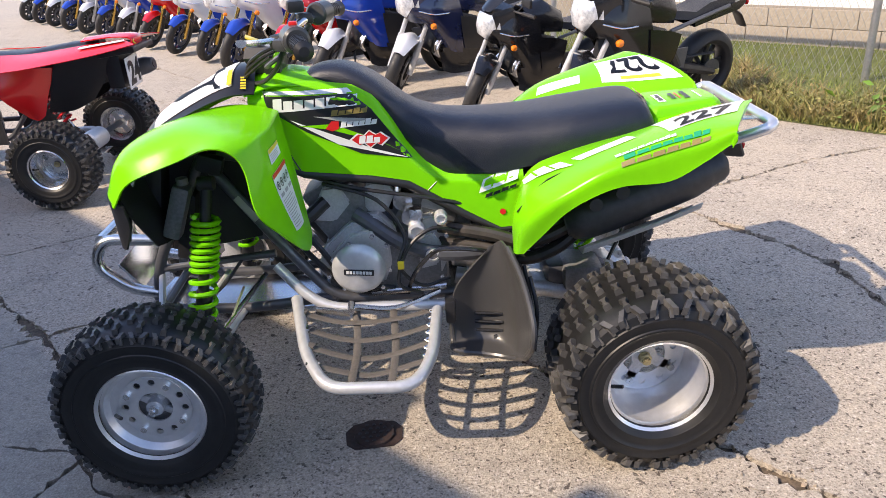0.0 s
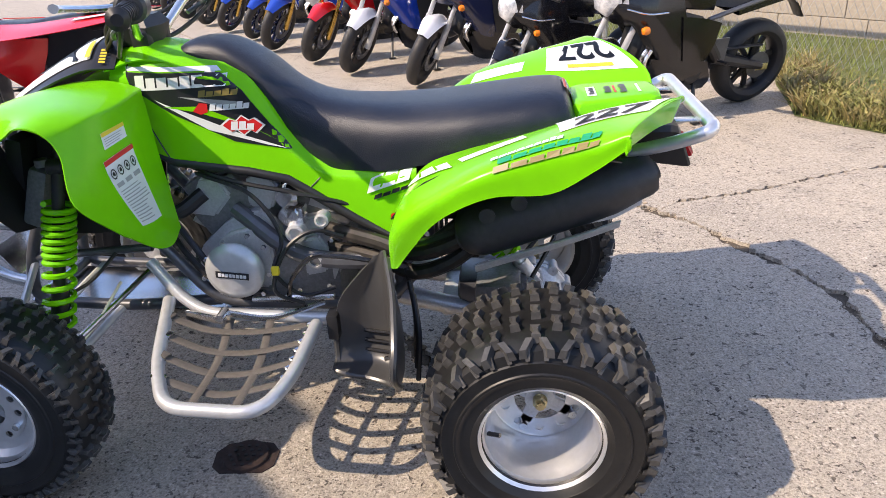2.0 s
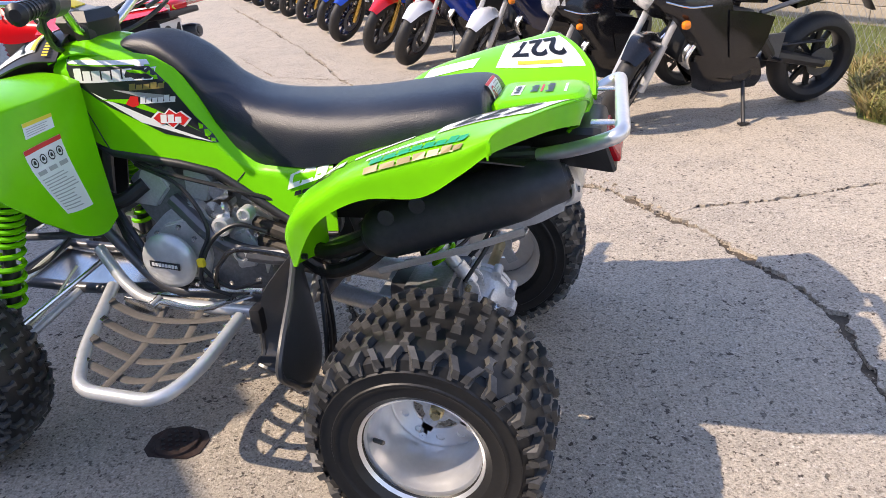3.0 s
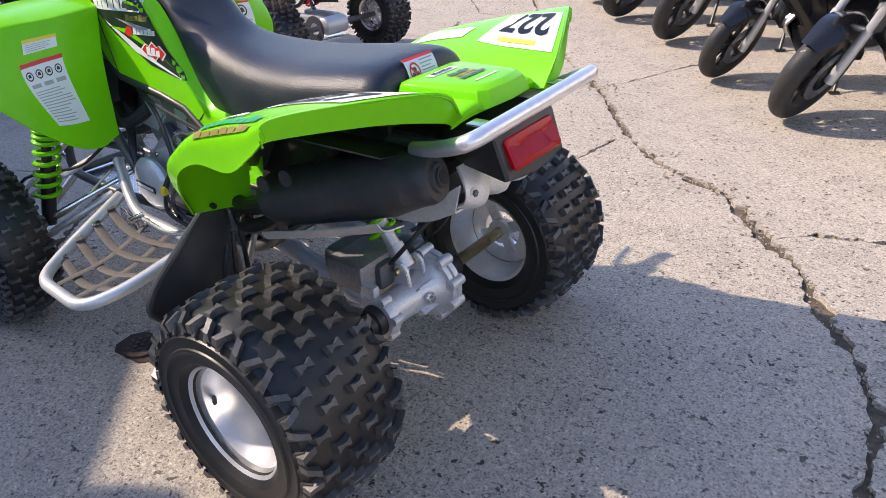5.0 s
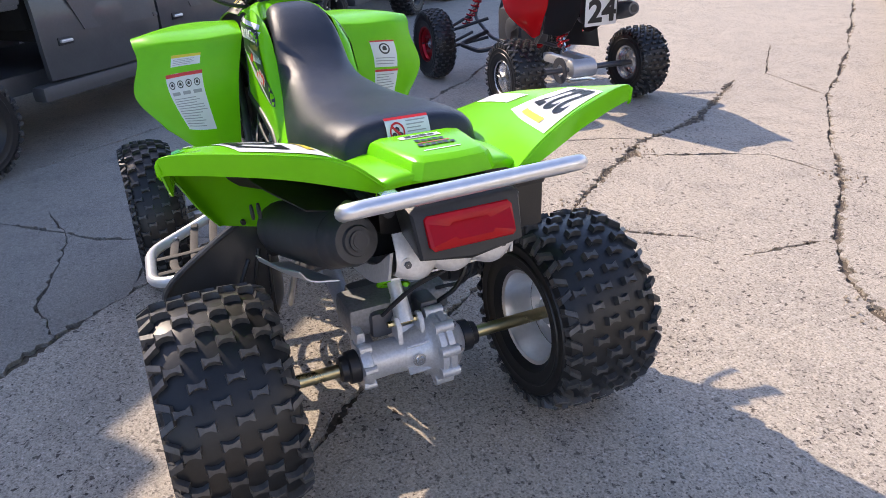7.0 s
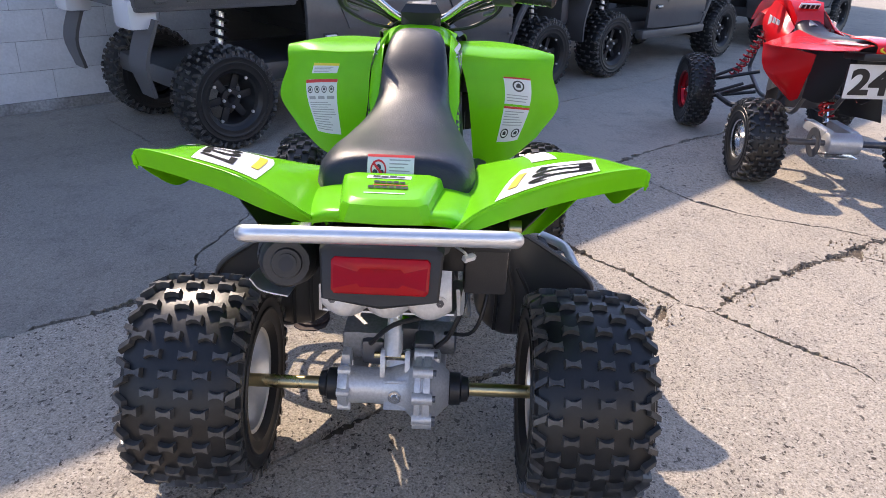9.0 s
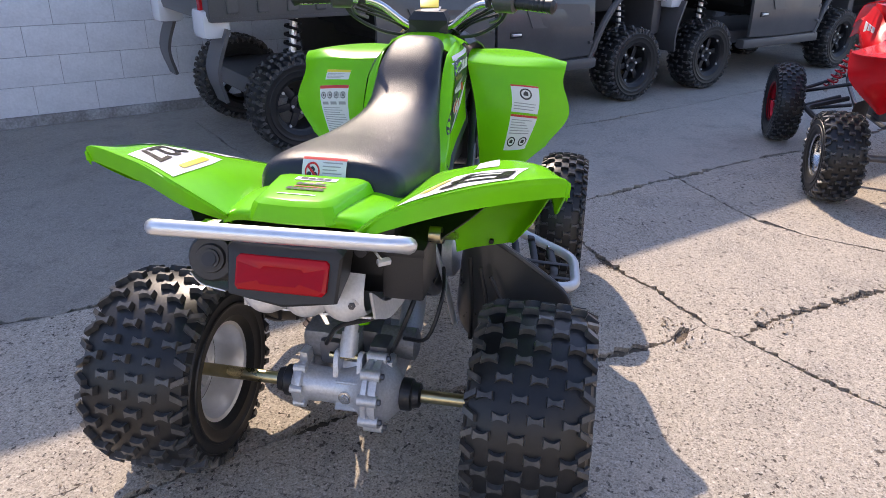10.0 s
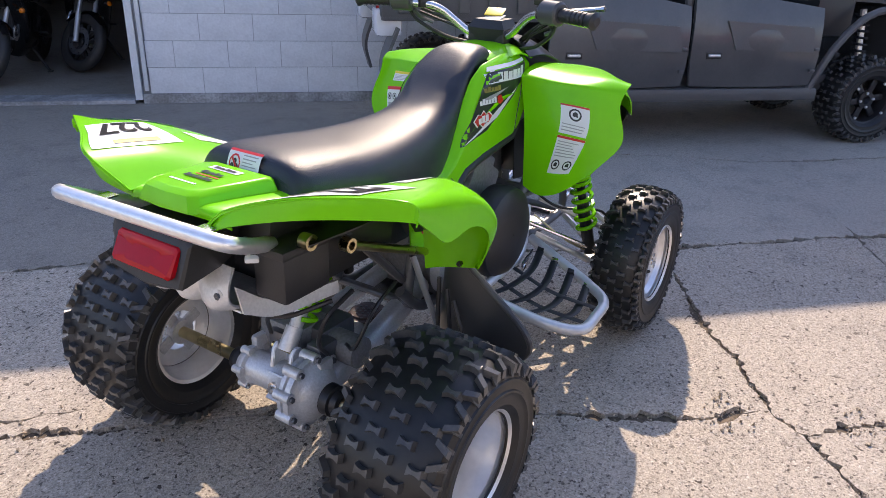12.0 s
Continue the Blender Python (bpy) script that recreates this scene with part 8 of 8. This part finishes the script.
def utility_vehicle(name, label, m, base, doors, bed):
    """A side-by-side vehicle: x runs from its tail to its nose, the near side looks along +y, y = 0 at that side's wheels."""
    v = thing(name, label, "utility vehicle", "utility vehicles along the wall")
    W = 1.30
    for x in (0.0, base):
        utility_wheel(v, (x, 0.13, 0.302), False)
        utility_wheel(v, (x, W - 0.13, 0.302), True)
    x0, x1 = 0.52, base - 0.50
    part("floor_pan", box((base + 0.5, W - 0.42, 0.12), (base / 2, -W / 2, 0.40), 0.03), UBODY, v, "dark underbody")
    part("sill", box((x1 - x0 + 0.1, 0.10, 0.09), ((x0 + x1) / 2, -0.06, 0.36), 0.03), UPIPE, v, "grey rock slider")
    n = doors
    wd = (x1 - x0) / n
    for k in range(n):
        a, b = x0 + wd * k + 0.012, x0 + wd * (k + 1) - 0.012
        for y in (-0.02, -W + 0.06):
            d = part("door", sheet([[(a, y - 0.03, 1.02), ((a + b) / 2, y - 0.03, 0.98 if k else 1.0), (b, y - 0.03, 0.92)], [(a, y, 0.80), ((a + b) / 2, y + 0.025, 0.78), (b, y, 0.78)], [(a, y + 0.01, 0.60), ((a + b) / 2, y + 0.03, 0.58), (b, y + 0.01, 0.58)], [(a + 0.03, y - 0.01, 0.42), ((a + b) / 2, y, 0.41), (b - 0.01, y - 0.01, 0.42)]], 0.03, 4), UDOOR, v, "dark brown door panel", smooth=45)
            if y > -0.5:
                part("door_inset", sheet([[(a + 0.22, y + 0.024, 0.84), (b - 0.08, y + 0.016, 0.80)], [(a + 0.30, y + 0.034, 0.66), (b - 0.05, y + 0.026, 0.64)]], 0.012, 4), UBODY, d, "dark door inset")
                part("door_recess", box((0.11, 0.014, 0.045), (a + 0.16, y + 0.016, 0.62), 0.012), BLACKP, d)
                hd = part("door_handle", box((0.085, 0.020, 0.018), (a + 0.155, y + 0.030, 0.622), 0.007), POLISH, d, "chrome door handle")
                for hz in (0.66, 0.52):
                    part("hinge", box((0.04, 0.016, 0.022), (b - 0.035, y + 0.022, hz), 0.005), UBODY, d)
        part("seat", join(box((0.50, W - 0.36, 0.16), ((a + b) / 2 + 0.0, -W / 2, 0.66), 0.05), box((0.14, W - 0.36, 0.56), (a + 0.10, -W / 2, 0.95), 0.05, (0, -12, 0))), SEATGREY, v, "dark bench seat")
    for y in (-0.10, -W + 0.10):
        cage = [(x0 - 0.06, y, 0.85), (x0 + 0.04, y - 0.02 * (1 if y > -0.5 else -1), 1.82), (x1 - 0.22, y - 0.02 * (1 if y > -0.5 else -1), 1.86), (x1 + 0.32, y, 0.98)]
        part("roll_cage", tube(rounded(cage, 0.12), 0.027, 10), UPIPE, v, "grey roll cage tube")
        for k in range(1, n):
            part("roll_cage", tube([(x0 + wd * k, y, 0.60), (x0 + wd * k - 0.03, y, 1.83)], 0.027, 8), UPIPE, v, "grey roll cage post")
        part("front_arch", tube(catmull([(x1 - 0.02, y + 0.06 * (1 if y > -0.5 else -1), 0.38), (x1 + 0.14, y + 0.07 * (1 if y > -0.5 else -1), 0.70), (x1 + 0.38, y + 0.07 * (1 if y > -0.5 else -1), 0.90), (x1 + 0.80, y + 0.06 * (1 if y > -0.5 else -1), 0.92)], 5), 0.026, 8), UPIPE, v, "grey wheel arch rim")
    for k in range(n + 1):
        part("roll_cage", rod((x0 + 0.04 + (x1 - 0.26 - x0) * k / n, -0.12, 1.83), (x0 + 0.04 + (x1 - 0.26 - x0) * k / n, -W + 0.12, 1.83), 0.025, 8), UPIPE, v)
    part("roof_panel", box((x1 - x0 - 0.1, W - 0.16, 0.035), ((x0 + x1) / 2 - 0.08, -W / 2, 1.90), 0.015), UBODY, v, "dark roof panel")
    part("dash", box((0.30, W - 0.24, 0.32), (x1 + 0.14, -W / 2, 0.88), 0.05), BLACKP, v, "black dashboard")
    part("hood", sheet([[(x1 + 0.10, -0.14, 0.98), (x1 + 0.10, -W / 2, 1.08), (x1 + 0.10, -W + 0.14, 0.98)], [(base + 0.05, -0.10, 0.96), (base + 0.05, -W / 2, 1.04), (base + 0.05, -W + 0.10, 0.96)], [(base + 0.45, -0.18, 0.84), (base + 0.48, -W / 2, 0.90), (base + 0.45, -W + 0.18, 0.84)]], 0.02, 5), UBODY, v, "dark hood", smooth=50)
    part("nose", box((0.12, W - 0.40, 0.34), (base + 0.42, -W / 2, 0.66), 0.05), UBODY, v, "dark nose with grille")
    for y in (-0.22, -W + 0.22):
        part("headlamp", box((0.10, 0.16, 0.10), (base + 0.44, y, 0.82), 0.03), GLASSY, v, "clear headlamp")
    part("front_shock", rod((base - 0.05, -0.24, 0.90), (base + 0.0, -0.22, 0.42), 0.022, 10), POLISH, v, "bright shock absorber")
    part("spring", spring((base - 0.047, -0.24, 0.86), (base - 0.01, -0.225, 0.50), 0.045, 0.009, 8, 8), BLACKP, v)
    part("rear_shock", rod((0.10, -0.26, 0.95), (0.02, -0.22, 0.42), 0.024, 10), POLISH, v, "bright shock absorber")
    part("rear_spring", spring((0.09, -0.258, 0.90), (0.03, -0.225, 0.50), 0.05, 0.010, 8, 8), BLACKP, v)
    for x in (0.0, base):
        part("suspension_arm", join(tube([(x - 0.15, -0.42, 0.42), (x, -0.20, 0.35), (x + 0.15, -0.42, 0.42)], 0.022, 8), tube([(x - 0.15, -W + 0.42, 0.42), (x, -W + 0.20, 0.35), (x + 0.15, -W + 0.42, 0.42)], 0.022, 8)), BLACKP, v)
    if bed:
        cargo = part("cargo_bed", box((0.98, W - 0.06, 0.05), (-0.02, -W / 2, 0.84), 0.015), UBODY, v, "dark cargo bed")
        for size, at in (((0.98, 0.05, 0.27), (-0.02, -0.05, 0.97)), ((0.98, 0.05, 0.27), (-0.02, -W + 0.05, 0.97)), ((0.05, W - 0.06, 0.27), (-0.49, -W / 2, 0.97)), ((0.05, W - 0.06, 0.33), (0.46, -W / 2, 1.0))):
            part("bed_panel", box(size, at, 0.015), UBODY, cargo)
        part("bed_rib", join(*[box((0.07, 0.02, 0.20), (-0.38 + 0.18 * k, -0.02, 0.96), 0.012) for k in range(5)]), UDOOR, v, smooth=0)
        for y in (-0.16, -W + 0.16):
            part("tail_lamp", box((0.06, 0.07, 0.13), (-0.50, y, 0.93), 0.015), LENS, v, "red tail lamp")
            part("corner_panel", box((0.16, 0.22, 0.16), (-0.46, y + (-0.02 if y > -0.5 else 0.02), 0.80), 0.03), WHITEP, v, "light silver corner panel")
        for y in (-0.13, -W + 0.13):
            part("mud_flap", sheet([[(-0.42, y - 0.11, 0.78), (-0.42, y + 0.11, 0.78)], [(-0.50, y - 0.11, 0.55), (-0.50, y + 0.11, 0.55)], [(-0.46, y - 0.08, 0.36), (-0.46, y + 0.08, 0.36)]], 0.02, 4), UBODY, v, "dark mud flap")
    for ob in v.children_recursive:
        if ob.type == "MESH" and "wheel" not in ob.parent.name:
            ob.data.transform(Matrix.Diagonal((1, -1, 1, 1)))
            ob.data.flip_normals()
    v.matrix_world = m
    return v



def utility_pose(u, v):
    """Nose along the wall (+u), near side out into the yard (+v)."""
    return Matrix.Translation(yard(u, v)) @ pose(0, 0, 0, 0, 0, 135)


u1 = utility_vehicle("utility_vehicle", "dark grey-brown four-door utility vehicle in the shade", utility_pose(0.66, -2.31), 2.95, 2, True)
u2 = utility_vehicle("utility_vehicle", "dark grey two-door utility vehicle behind another one", utility_pose(4.60, -2.33), 2.14, 1, True)
copy_thing(u2, utility_pose(8.2, -2.33))

# inside the doorway
copy_thing(ba, Matrix.Translation(yard(-2.85, -4.6)) @ pose(0, 0, 0, 0, 0, 222) @ pose(0, 0, 0, 9, 0, 0) @ Matrix.Translation((0.70, 0, 0.006)))
copy_thing(ba, Matrix.Translation(yard(-2.25, -5.2)) @ pose(0, 0, 0, 0, 0, 230) @ pose(0, 0, 0, 9, 0, 0) @ Matrix.Translation((0.70, 0, 0.006)))
